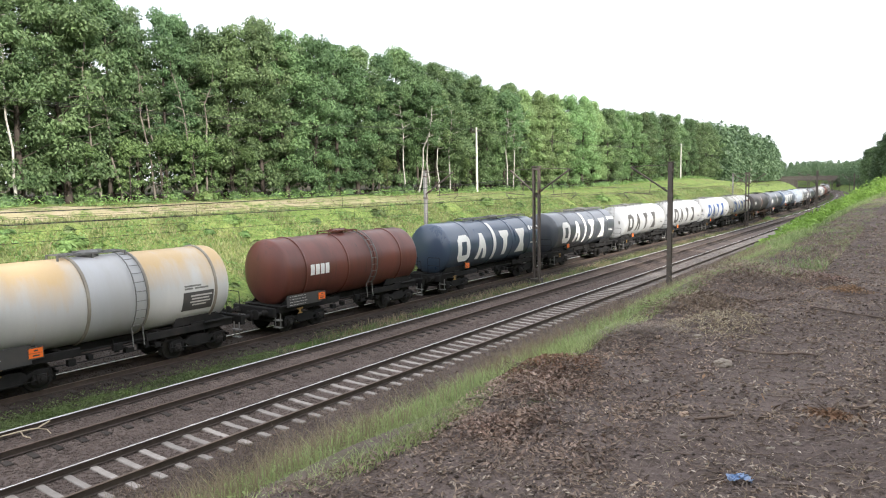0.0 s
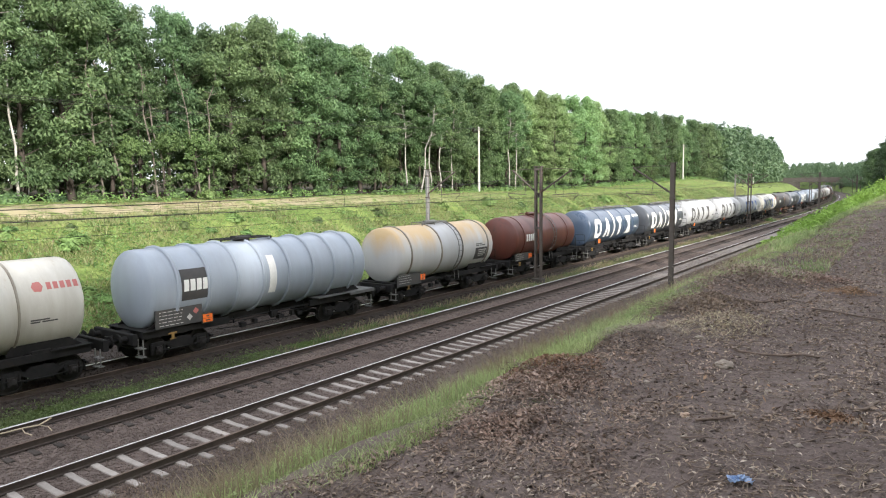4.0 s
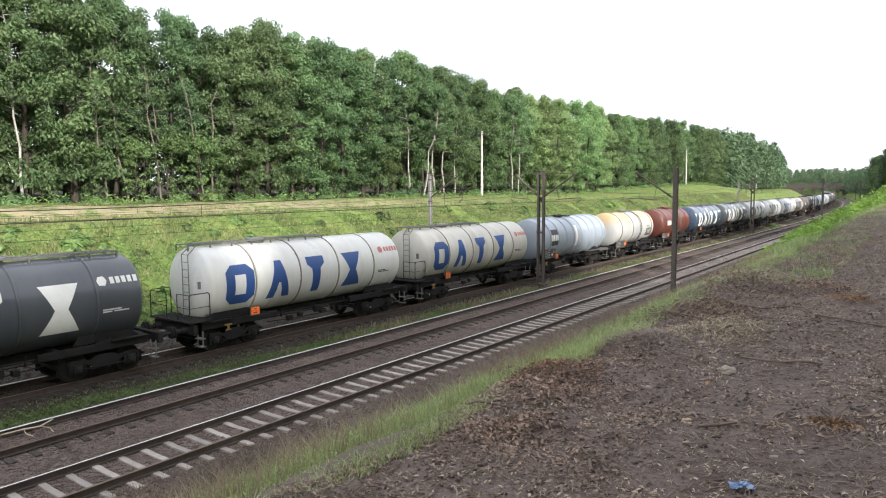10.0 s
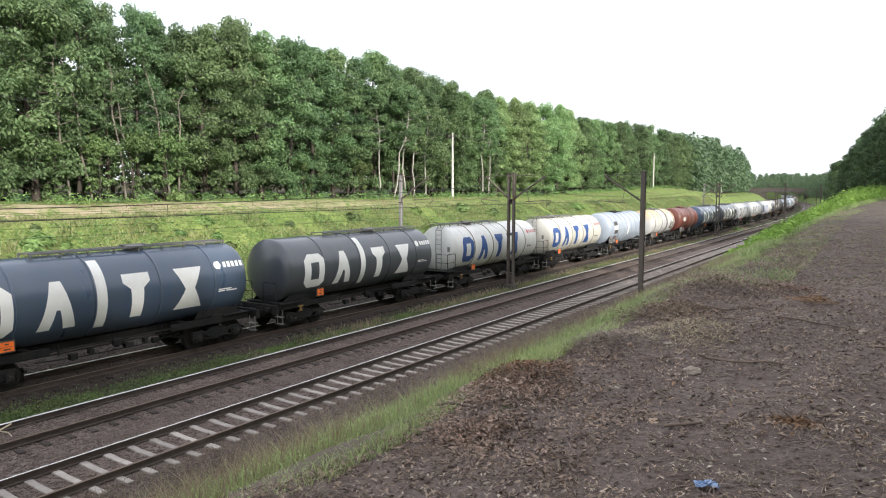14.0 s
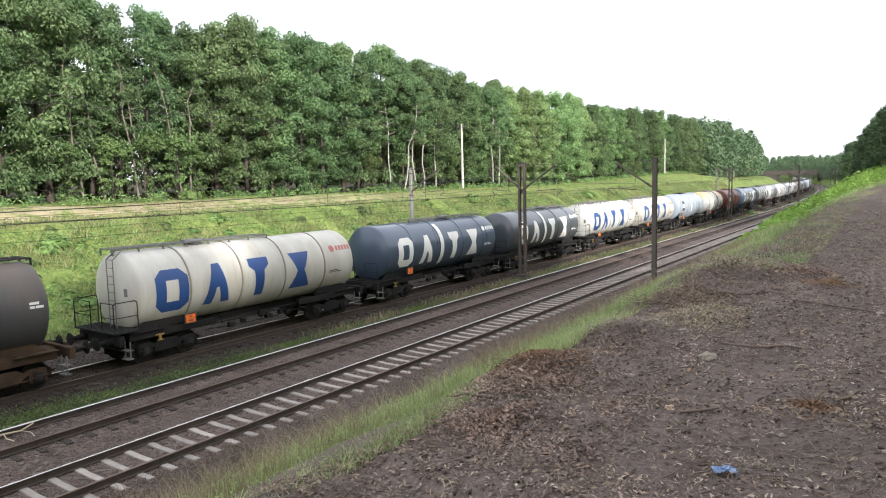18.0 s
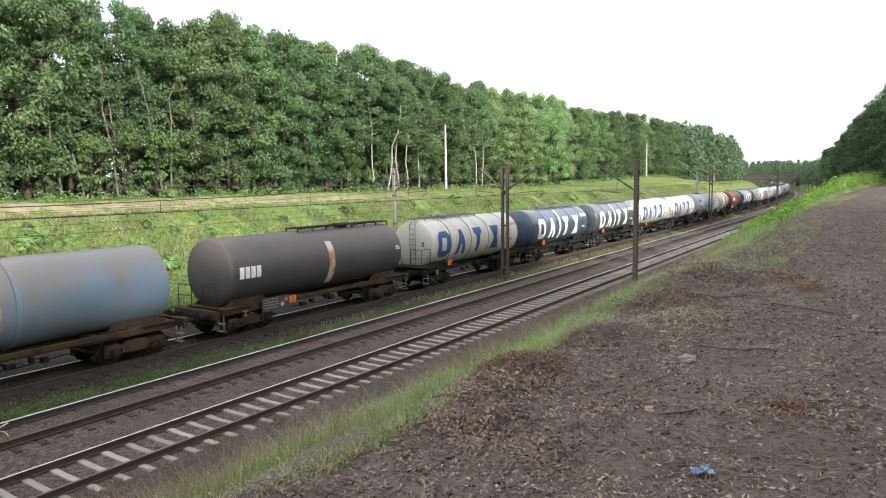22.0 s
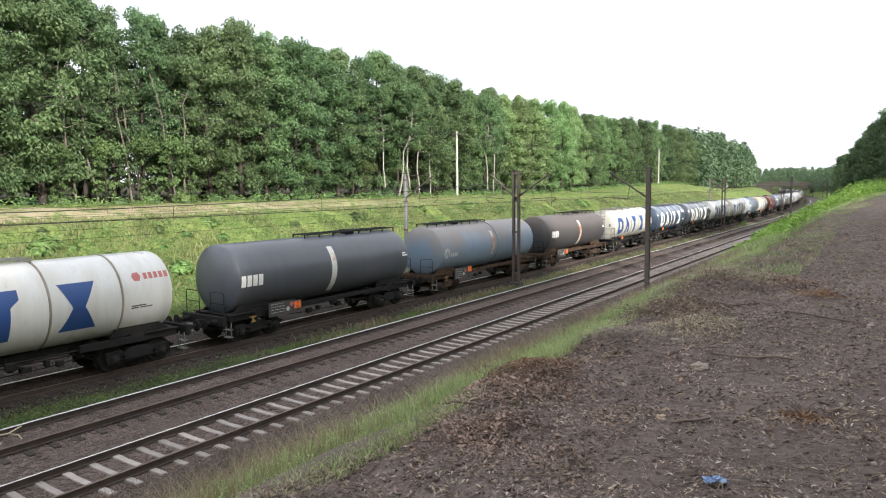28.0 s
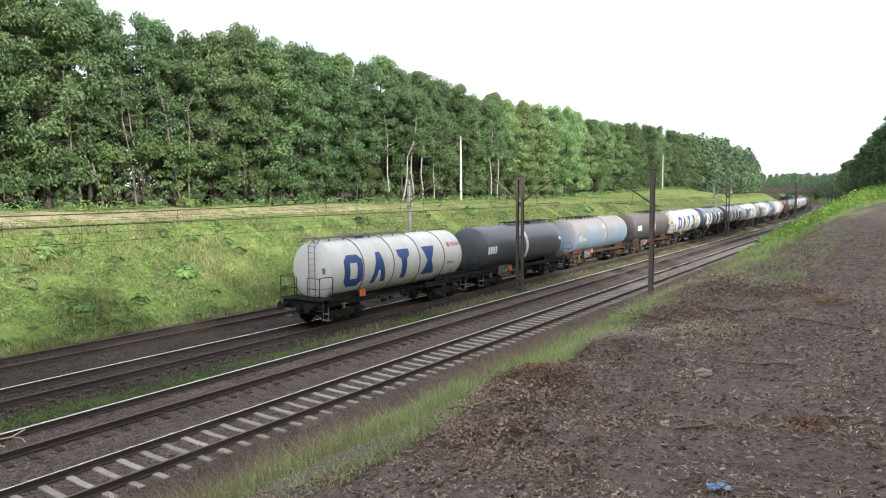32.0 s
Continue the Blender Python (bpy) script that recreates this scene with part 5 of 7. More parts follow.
def build_poles():
    def make():
        return Shape().lathe([(-0.8, 0.17), (0, 0.165), (8.0, 0.1), (8.02, 0.02)], 12, "z").mesh("pole_shaft", M["concrete"], True)

    def make_arm():
        s = Shape().box(-0.6, 0.6, -0.04, 0.04, 7.55, 7.63)
        for x in (-0.5, 0.5):
            s.tube((x, 0, 7.6), (x, 0, 7.8), 0.04, 8)
        return s.mesh("cross_arm", M["galv"])
    tops = []
    for y in (-12, 29.5, 71.8, 159, 260):
        p = place(-46.0 if y != 29.5 else -52, y)
        z = ground_z(-46, y)
        tops.append((p.x, p.y, z + 7.8))
        if y == 29.5:
            continue
        ob = thing("power_pole", "pale concrete power line pole at the forest edge", "power pole", "power poles", Matrix.Translation((p.x, p.y, z)))
        part("pole_shaft", kept("pole", make), ob)
        part("cross_arm", kept("arm", make_arm), ob)
    tops = [tops[0]] + tops[2:]
    s = thing("power_line", "pair of thin dark wires along the forest edge", "power line")
    for x in (-0.5, 0.5):
        part("line_wire", sagging([(Vector(a) + Vector((x, 0, 0)), Vector(b) + Vector((x, 0, 0))) for a, b in zip(tops, tops[1:])], 0.016, 12, 1.3, M["wire"], "line_wire"), s)


build_poles()


# ---- trees
def leaf_cards(centres, per, size, seed, spread=1.0):
    """Clumps of small bent leaf sprays about the centres, thickest on their upper, outer shell; arrays of vertices and faces."""
    g = np.random.default_rng(seed)
    r = np.array([c[1] for c in centres])
    cs = np.array([tuple(c[0]) for c in centres])
    idx = np.repeat(np.arange(len(r)), np.maximum(1, (per * r * r).astype(int)))
    n = len(idx)
    d = g.normal(size=(n, 3))
    d[:, 2] += 0.15
    d /= np.linalg.norm(d, axis=1)[:, None]
    rad = (r[idx] * g.random(n) ** 0.3 * spread)[:, None]
    p = cs[idx] + d * rad * np.array((1.12, 1.12, 0.78))
    # the sprays hang outwards and down over one another
    p[:, 2] -= 0.25 * np.hypot(d[:, 0], d[:, 1]) * rad[:, 0]
    a = d * np.array((0.75, 0.75, 0.2)) + np.array((0, 0, -0.5)) + g.normal(size=(n, 3)) * 0.42
    a /= np.linalg.norm(a, axis=1)[:, None]
    b = np.cross(d * 0.8 + g.uniform(-1, 1, (n, 3)) * 0.65 + np.array((0, 0, 0.55)), a)
    b /= np.linalg.norm(b, axis=1)[:, None]
    nrm = np.cross(a, b)
    s = (size * g.uniform(0.55, 1.35, n))[:, None]
    w = s * g.uniform(0.3, 0.55, n)[:, None]
    droop = nrm * (-0.25 * s)
    V = np.stack([p - a * s, p + b * w + droop * 0.2, p + a * s + droop, p - b * w + droop * 0.2], 1).reshape(-1, 3)
    o = np.arange(n) * 4
    F = np.stack([np.stack([o, o + 1, o + 2], 1), np.stack([o, o + 2, o + 3], 1)], 1).reshape(-1, 3)
    return V, F


def tree_meshes(kind, seed):
    rng = random.Random(seed)
    tr = Shape()
    H = {"broad": 15.5, "slim": 15.0, "birch": 15.0, "pine": 19.0, "young": 6.0, "edge": 14.0, "pole": 13.0, "shade": 15.0}[kind]
    tilt, crook = (0.12, 0.42) if kind in ("birch", "pole") else (0.05, 0.2)
    lean = Vector((rng.uniform(-tilt, tilt), rng.uniform(-tilt, tilt), 1))
    r0 = {"broad": 0.2, "slim": 0.15, "birch": 0.095, "pine": 0.2, "young": 0.05, "edge": 0.2, "pole": 0.075, "shade": 0.2}[kind]
    pts = []
    for k in range(8):
        f = k / 7
        pts.append((Vector((lean.x, lean.y, 0)) * f * H + Vector((rng.uniform(-crook, crook) * f ** 0.5, rng.uniform(-crook, crook) * f ** 0.5, f * H * 0.93 - 0.3)), r0 * (1 - 0.85 * f) + 0.01))
    for (a, ra), (b, rb) in zip(pts, pts[1:]):
        tr.tube(a, b, ra, 8, rb)
    centres = []
    lo = {"broad": 0.08, "slim": 0.33, "birch": 0.45, "pine": 0.62, "young": 0.1, "edge": 0.05, "pole": 0.2, "shade": 0.12}[kind]
    wide = {"broad": 2.9, "slim": 2.0, "birch": 1.8, "pine": 2.2, "young": 1.1, "edge": 2.6, "pole": 1.0, "shade": 2.8}[kind]
    nb = {"broad": 64, "slim": 46, "birch": 32, "pine": 18, "young": 14, "edge": 72, "pole": 22, "shade": 60}[kind]
    for k in range(nb):
        f = lo + (1 - lo) * ((k + rng.random()) / nb)
        i = min(6, int(f * 7))
        base = pts[i][0].lerp(pts[i + 1][0], f * 7 - i)
        g = (f - lo) / (1 - lo)
        reach = wide * (0.22 + 1.05 * math.sin(math.pi * min(1, 0.2 + g * 0.78))) * rng.uniform(0.5, 1.0)
        if kind == "pine":
            reach = wide * (0.7 + 0.4 * math.sin(g * 3)) * rng.uniform(0.6, 1)
        a = k * 2.399 + rng.uniform(-0.5, 0.5)
        tip = base + Vector((math.cos(a) * reach, math.sin(a) * reach, reach * rng.uniform(0.1, 0.5)))
        tr.tube(base, base.lerp(tip, 0.85), 0.035 * (1 - 0.5 * f) + 0.01, 5, 0.012)
        cr = rng.uniform(0.5, 0.95) * {"broad": 1.15, "slim": 0.95, "birch": 0.8, "pine": 0.75, "young": 0.5, "edge": 1.0, "pole": 0.5, "shade": 1.1}[kind]
        cr *= 0.88
        centres.append((tip, cr))
        if rng.random() < 0.75:
            centres.append((base.lerp(tip, 0.55) + Vector((rng.uniform(-0.4, 0.4), rng.uniform(-0.4, 0.4), rng.uniform(-0.2, 0.5))), cr * 0.85))
    top = pts[-1][0]
    for _ in range(5):
        centres.append((top + Vector((rng.uniform(-0.8, 0.8), rng.uniform(-0.8, 0.8), rng.uniform(-0.9, 0.5))), rng.uniform(0.6, 0.95)))
    per = {"broad": 115, "slim": 115, "birch": 120, "pine": 120, "young": 110, "edge": 115, "pole": 90, "shade": 115}[kind]
    vs, fs = leaf_cards(centres, per * (0.8 if kind == "shade" else 3.7), 0.26 if kind == "shade" else 0.125, seed)
    bark = {"birch": M["birch"], "pole": M["pole_bark"]}.get(kind, M["bark"])
    leaf = {"broad": M["leaf"], "slim": M["leaf_dark"], "birch": M["leaf"], "pine": M["needle"], "young": M["leaf_bright"], "edge": M["leaf"], "pole": M["leaf"], "shade": M["leaf_dark"]}[kind]
    cm = tri_mesh("crown", vs, fs, leaf)
    return tr.mesh("trunk", bark, True, 60), cm, H


def low_tree(seed, H=14.0):
    """A light tree for the joined far woods."""
    rng = random.Random(seed)
    centres = []
    for k in range(26):
        f = 0.08 + 0.92 * (k + rng.random()) / 26
        reach = 2.9 * math.sin(math.pi * min(1, 0.15 + f * 0.84)) * rng.uniform(0.4, 1)
        a = k * 2.399
        centres.append((Vector((math.cos(a) * reach, math.sin(a) * reach, f * H)), rng.uniform(0.9, 1.5)))
    return leaf_cards(centres, 19, 0.42, seed)


def joined_wood(name, label, spots, material):
    """Many far trees as one object: spots are (x, y, z, height)."""
    lows = [low_tree(300 + i) for i in range(4)]
    rng = np.random.default_rng(3)
    V, F, o = [], [], 0
    for x, y, z, h in spots:
        vs, fs = lows[rng.integers(4)]
        a = rng.uniform(0, 6.28)
        k = h / 14.0
        w = k * rng.uniform(0.9, 1.2)
        c, s = math.cos(a), math.sin(a)
        V.append(np.stack([(vs[:, 0] * c - vs[:, 1] * s) * w + x, (vs[:, 0] * s + vs[:, 1] * c) * w + y, vs[:, 2] * k + z], 1))
        F.append(fs + o)
        o += len(vs)
    me = tri_mesh(name, np.concatenate(V), np.concatenate(F), material)
    return thing(name, label, "woodland", me=me, kind="stuff")


def build_forest():
    kinds = {}
    for kind, n in (("broad", 4), ("slim", 3), ("birch", 4), ("pine", 1), ("young", 2), ("edge", 4), ("oak", 2), ("fresh", 2), ("pole", 3), ("shade", 3)):
        kinds[kind] = [tree_meshes("edge" if kind in ("oak", "fresh") else kind, 100 + 7 * i + len(kind)) for i in range(n)]
    # same crown as edge, its leaf darkened for the side turned from the sun
    for tm, cm, H in kinds["oak"]:
        cm.materials[0] = M["leaf_backlit"]
    # same crown as edge, its leaf lightened where the sun strikes
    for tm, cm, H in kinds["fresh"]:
        cm.materials[0] = M["leaf_sunlit"]
    words = {"shade": ("tall leafy tree shading the path", "tree"), "pole": ("thin pale-barked pole tree in the hollow of the wood", "tree"), "fresh": ("green tree at the wood's edge, leaves lightened for the sun on it", "tree"), "oak": ("tree crowding the path, leaves darkened for its unlit side", "oak tree"), "broad": ("leafy green broadleaf tree in full summer crown", "tree"), "slim": ("slender dark green forest tree", "tree"), "birch": ("birch with a thin white trunk", "birch tree"),
             "pine": ("tall dark pine standing above the wood", "pine tree"), "young": ("bright green young tree at the forest edge", "sapling"), "edge": ("broad tree leafy down to the ground", "tree")}
    rng = random.Random(11)

    def plant(kind, u, y, height, wide=1.0):
        tm, cm, H = rng.choice(kinds[kind])
        z = ground_z(u, y) - 0.1
        p = place(u, y)
        k = height / H
        w = k * rng.uniform(0.9, 1.15) * wide
        ob = thing({"birch": "birch_tree", "pine": "pine_tree", "young": "young_tree", "oak": "oak_tree"}.get(kind, "tree"), words[kind][0], words[kind][1], "trees of the wood",
                   Matrix.LocRotScale((p.x, p.y, z), Euler((0, 0, rng.uniform(0, 6.28))), (w, w, k)))
        part("trunk", tm, ob)
        part("crown", cm, ob)

    # the front of the wood: azimuth left of +y, kind, height over the bank, distance across
    FRONT = ((74, "edge", 15, -50), (70.5, "edge", 16, -50), (67.3, "edge", 17.5, -49.6), (64.3, "edge", 17.6, -49.6), (61.6, "slim", 16.6, -51.5), (59.6, "slim", 16.4, -52), (57.6, "slim", 16, -51.5), (55.6, "slim", 15.9, -52), (54.2, "slim", 15.9, -52.5),
             (52.6, "edge", 15.8, -50.5), (50.3, "edge", 17.3, -49.8), (48.3, "edge", 16.6, -49.8), (46.2, "edge", 15.5, -49.2), (44.3, "broad", 17.1, -51.5), (42.6, "broad", 17.5, -51.5), (40.9, "slim", 17.2, -51.0), (39.2, "broad", 17.6, -51.5),
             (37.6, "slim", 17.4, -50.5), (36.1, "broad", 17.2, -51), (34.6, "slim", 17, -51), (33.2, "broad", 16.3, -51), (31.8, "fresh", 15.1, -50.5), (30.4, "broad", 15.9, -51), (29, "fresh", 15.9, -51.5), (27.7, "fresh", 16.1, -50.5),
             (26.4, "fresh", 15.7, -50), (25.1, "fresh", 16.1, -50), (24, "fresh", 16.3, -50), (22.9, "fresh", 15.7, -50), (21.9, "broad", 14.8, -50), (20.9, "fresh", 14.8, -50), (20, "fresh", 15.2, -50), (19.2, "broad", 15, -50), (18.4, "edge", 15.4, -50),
             (17.6, "edge", 15.2, -50), (16.9, "broad", 15.6, -50), (16.3, "edge", 16.4, -50), (15.6, "edge", 16, -50), (15, "edge", 16.6, -50), (14.4, "edge", 16.4, -50), (13.9, "edge", 16.8, -50), (13.4, "edge", 16.4, -50))
    for az, kind, hh, u in FRONT:
        y = -u / math.tan(radians(az))
        plant(kind, u, y - 0.5 * shift(y), hh * rng.uniform(0.97, 1.03), 1.0)
    plant("pine", -60, 60 / math.tan(radians(14.9)), 21.5)
    # second rank, closing the gaps above the trunks
    y = 8.0
    while y < 210:
        plant(rng.choice(("broad", "slim", "broad")), -55 + rng.uniform(-1.2, 1.2), y, rng.uniform(14.2, 16.4))
        y += 3.3 + y * 0.016
    # thin trees and saplings along the edge
    for az, u, kind, hh in ((37.6, -47.9, "birch", 13.5), (36.7, -48.1, "birch", 14), (35.9, -47.8, "birch", 13), (34.9, -48.2, "birch", 14), (30.1, -48.0, "birch", 14.5), (29.6, -48.2, "birch", 14), (67.6, -47.6, "birch", 15), (62.2, -48.6, "pole", 14), (60.7, -49.4, "pole", 14), (58.4, -48.9, "pole", 13), (57.6, -49.3, "pole", 14), (55.2, -48.7, "pole", 13.6), (54.7, -49.1, "pole", 12.5),
                             (38.7, -48.3, "birch", 13), (57.9, -48.6, "young", 5.5), (55.6, -48.8, "young", 5.8), (51.6, -48.0, "young", 4.6), (45.0, -47.8, "young", 4.2), (63, -48, "young", 4.4),
                            (60.2, -48.5, "young", 5.0), (54.2, -49, "young", 4.4), (40.2, -48.6, "young", 4.2), (33.4, -48.5, "young", 4.6), (28, -48, "young", 4.5), (19, -47.5, "young", 6.0), (18.6, -47.7, "young", 5.5), (16.4, -47.2, "young", 6.5)):
        plant(kind, u, -u / math.tan(radians(az)), hh)
    # the wood on the camera's side, closing the path ahead
    for u, y, hh, kind in ((4.5, 92, 10.5, "oak"), (1.0, 99, 11.5, "oak"), (-2.0, 108, 8.8, "oak"), (5, 104, 12.5, "broad"), (-3.5, 118, 8.6, "oak"), (1.5, 114, 12.0, "broad"), (-5.2, 132, 8.4, "oak"), (-1.5, 128, 11.0, "broad"), (8, 95, 11.5, "oak"),
                           (-6.5, 148, 8.8, "oak"), (-3, 145, 10.5, "broad"), (-8, 166, 9.0, "oak"), (-4, 168, 11, "broad"), (-9, 186, 10, "oak"), (-5, 190, 12, "broad"), (-9.5, 208, 11, "oak"), (-9.5, 232, 12, "oak"), (-5, 224, 12.5, "broad"), (2.2, 88, 6.0, "oak"), (7, 84, 8.5, "oak"), (11, 78, 10, "broad")):
        plant(kind, u, y, hh * 1.22, 1.15)
    # the trees behind and beside the camera, which shade the path
    for k in range(20):
        plant("shade", rng.uniform(13.5, 16.5), -54 + k * 4.3, rng.uniform(16, 20.5), 1.0)
        plant("shade", rng.uniform(20, 25), -56 + k * 4.6, rng.uniform(16, 20.5), 1.05)
    for k in range(11):
        plant("shade", rng.uniform(12, 15), 33 + k * 4.6, rng.uniform(8.5, 11), 1.0)
    # deep and far woods
    spots = []
    for y in np.arange(-10, 330, 4.2):
        for u in (-60, -65, -71, -78):
            uu, yy = u + rng.uniform(-2, 2), y + rng.uniform(-2, 2)
            p = place(uu, yy)
            spots.append((p.x, p.y, ground_z(uu, yy), rng.uniform(9.5, 14)))
    joined_wood("deep_wood", "dim green interior of the wood behind its front trees", spots, M["leaf_dark"])
    spots = []
    for y in np.arange(212, 560, 6.0):
        for u in (-47, -52, -58, -66):
            p = place(u + rng.uniform(-2, 2), y + rng.uniform(-2.5, 2.5))
            spots.append((p.x, p.y, 5.2, rng.uniform(16, 20.5)))
    for y in np.arange(245, 560, 6.0):
        for u in (-8, -4, 2, 8, 15):
            p = place(u + rng.uniform(-2, 2), y + rng.uniform(-2.5, 2.5))
            spots.append((p.x, p.y, ground_z(u, 90), rng.uniform(9, 12)))
    for k in range(420):
        x, y = rng.uniform(-190, 40), rng.uniform(560, 760)
        spots.append((x, y, 4 + (y - 560) * 0.03, rng.uniform(11, 15)))
    joined_wood("far_woods", "green woods closing the cutting in the distance, haze put into their colour", spots, M["leaf_far"])


build_forest()


# ---- undergrowth, grass and litter
def scatter_mesh(name, V, F, material):
    return tri_mesh(name, V, F, material)


def warp(u, y):
    return u - np.where(y > BEND_Y, (y - BEND_Y) ** 2 / (2 * BEND_R), 0.0)


def heights_of(u, y):
    return ground_many(u, y)


def blades(name, u, y, h, w, material, lean=0.35, seed=1, z=None):
    """Grass: each blade a bent, tapering leaf of three triangles."""
    rng = np.random.default_rng(seed)
    n = len(u)
    zz = heights_of(u, y) - 0.02 if z is None else z
    x = warp(u, y)
    a = rng.uniform(0, 2 * np.pi, n)
    dx, dy = np.cos(a), np.sin(a)
    b = rng.uniform(0, 2 * np.pi, n)
    lx, ly = np.cos(b) * lean * h * rng.uniform(0.3, 1, n), np.sin(b) * lean * h * rng.uniform(0.3, 1, n)
    P = np.zeros((n, 5, 3))
    for i, (f, ww) in enumerate(((0, -1), (0, 1), (0.55, -0.75), (0.55, 0.75), (1, 0))):
        P[:, i, 0] = x + dx * w * ww + lx * f ** 2
        P[:, i, 1] = y + dy * w * ww + ly * f ** 2
        P[:, i, 2] = zz + h * f * (1 - 0.25 * f)
    o = np.arange(n) * 5
    F = np.stack([np.stack([o, o + 1, o + 3], 1), np.stack([o, o + 3, o + 2], 1), np.stack([o + 2, o + 3, o + 4], 1)], 1).reshape(-1, 3)
    return scatter_mesh(name, P.reshape(-1, 3), F, material)


def sprays(name, x, y, z, size, material, seed=1, up=0.5):
    """Small leaves at given places, each two triangles folded on the midrib."""
    rng = np.random.default_rng(seed)
    n = len(x)
    nrm = rng.normal(size=(n, 3))
    nrm[:, 2] = np.abs(nrm[:, 2]) + up
    nrm /= np.linalg.norm(nrm, axis=1)[:, None]
    a = np.cross(nrm, rng.normal(size=(n, 3)))
    a /= np.linalg.norm(a, axis=1)[:, None]
    b = np.cross(nrm, a)
    s = size * rng.uniform(0.6, 1.4, n)[:, None]
    c = np.stack([x, y, z], 1)
    w, curl = s * rng.uniform(0.22, 0.52, n)[:, None], nrm * s * rng.uniform(0.05, 0.4, n)[:, None]
    P = np.stack([c - a * s, c + b * w + curl, c + a * s, c - b * w * rng.uniform(0.5, 1, n)[:, None] + curl], 1)
    o = np.arange(n) * 4
    F = np.stack([np.stack([o, o + 1, o + 2], 1), np.stack([o, o + 2, o + 3], 1)], 1).reshape(-1, 3)
    return scatter_mesh(name, P.reshape(-1, 3), F, material)


def field(n, u0, u1, y0, y1, rng, scale=0.5, cut=-1.0, seed=0, power=1.0):
    """Uneven random places, denser where a noise is high."""
    u = rng.uniform(u0, u1, n)
    y = y0 + (y1 - y0) * rng.random(n) ** power
    keep = value_noise(u, y, scale * 1.4, seed) * 0.6 + value_noise(u, y, scale * 3.1, seed + 5) * 0.25 > cut + 0.9 * rng.random(n) - 0.45
    return u[keep], y[keep]


def build_undergrowth():
    rng = np.random.default_rng(21)
    r2 = random.Random(8)
    # tall mixed grass on the crest of the near bank
    u, y = field(62000, -4.15, -2.85, 1.2, 24, rng, 1.1, -0.05, 1, 1.25)
    k = np.clip((u + 4.1) / 1.25, 0, 1)
    thing("crest_grass", "tall green and yellowing grass along the bank's crest", "grass", me=blades("crest_grass", u, y, rng.uniform(0.08, 0.34, len(u)) * (1.1 - 0.7 * k), rng.uniform(0.002, 0.0045, len(u)), M["grass_crest"], 0.75, 2), kind="stuff")
    u, y = field(30000, -4.7, -3.5, 1.2, 34, rng, 0.7, 0.05, 2, 1.2)
    thing("dry_grass", "straw-coloured dry grass among the green", "grass", me=blades("dry_grass", u, y, rng.uniform(0.2, 0.52, len(u)), rng.uniform(0.0015, 0.0035, len(u)), M["grass_seed"], 0.5, 3), kind="stuff")
    u, y = field(34000, -4.6, -2.9, 20, 95, rng, 0.5, -0.25, 3)
    u = u + np.array([crest(b) for b in y])
    thing("crest_grass", "grass along the bank's crest further on", "grass", me=blades("crest_grass", u, y, rng.uniform(0.16, 0.45, len(u)), rng.uniform(0.008, 0.016, len(u)), M["grass_crest"], 0.6, 4), kind="stuff")
    u, y = field(16000, -6.5, -3.2, 18, 80, rng, 0.5, 0.0, 45)
    u = u + np.array([crest(b) for b in y])
    thing("dry_grass", "pale seeding grass on the bank further on", "grass", me=blades("dry_grass", u, y, rng.uniform(0.2, 0.5, len(u)), rng.uniform(0.005, 0.012, len(u)), M["grass_seed"], 0.5, 46), kind="stuff")
    u, y = field(30000, -3.6, -2.85, 1.2, 26, rng, 1.3, 0.05, 41, 1.3)
    thing("ragged_grass", "short ragged grass spreading onto the bare earth", "grass", me=blades("ragged_grass", u, y, rng.uniform(0.03, 0.13, len(u)), rng.uniform(0.0015, 0.004, len(u)), M["grass_crest"], 1.1, 42), kind="stuff")
    u, y = field(16000, -4.2, -3.0, 1.2, 30, rng, 1.0, 0.3, 43, 1.25)
    thing("crest_weeds", "clumps of small leafy weeds among the crest's grass", "weeds", me=sprays("crest_weeds", u, y, heights_of(u, y) + rng.random(len(u)) * 0.16, 0.013, M["grass_crest"], 44), kind="stuff")
    # the bank's face down to the ballast
    u, y = field(70000, -12.6, -4.2, 2, 100, rng, 0.45, -0.3, 4)
    thing("bank_grass", "rough grass on the face of the near bank", "grass", me=blades("bank_grass", u, y, rng.uniform(0.1, 0.3, len(u)), rng.uniform(0.01, 0.022, len(u)) * np.clip(y / 40, 0.14, 1), M["grass_crest"], 0.8, 5), kind="stuff")
    u, y = field(26000, -13.8, -12.4, 3, 80, rng, 0.6, -0.05, 5, 1.4)
    z = np.interp(u, *zip(*BED_NEAR)) - 0.02
    thing("dry_stalks", "dead brown stalks on the ballast shoulder", "weeds", me=blades("dry_stalks", u, y, rng.uniform(0.06, 0.34, len(u)), rng.uniform(0.003, 0.006, len(u)), M["stalk"], 0.8, 6, z), kind="stuff")
    u, y = field(26000, -13.9, -12.4, 3, 60, rng, 0.7, -0.05, 25, 1.4)
    thing("shoulder_leaves", "brown leaves blown against the ballast shoulder", "leaf litter", me=sprays("shoulder_leaves", u, y, np.interp(u, *zip(*BED_NEAR)) + 0.03, 0.024, M["leaf_dead"], 26, 1.2), kind="stuff")
    # bright weeds on the crest further on
    u, y = field(64000, -6.0, 1.8, 26, 110, rng, 0.35, -0.28, 6, 1.1)
    ok = u < np.array([crest(b) for b in y]) - 3.0 - 0.25 * rng.random(len(u))
    u, y = u[ok], y[ok]
    hh = 0.15 + 1.2 * np.clip((y - 22) / 35, 0, 1) * rng.random(len(u)) ** 0.6 * (0.55 + 0.9 * value_noise(y * 0, y, 0.6, 2))
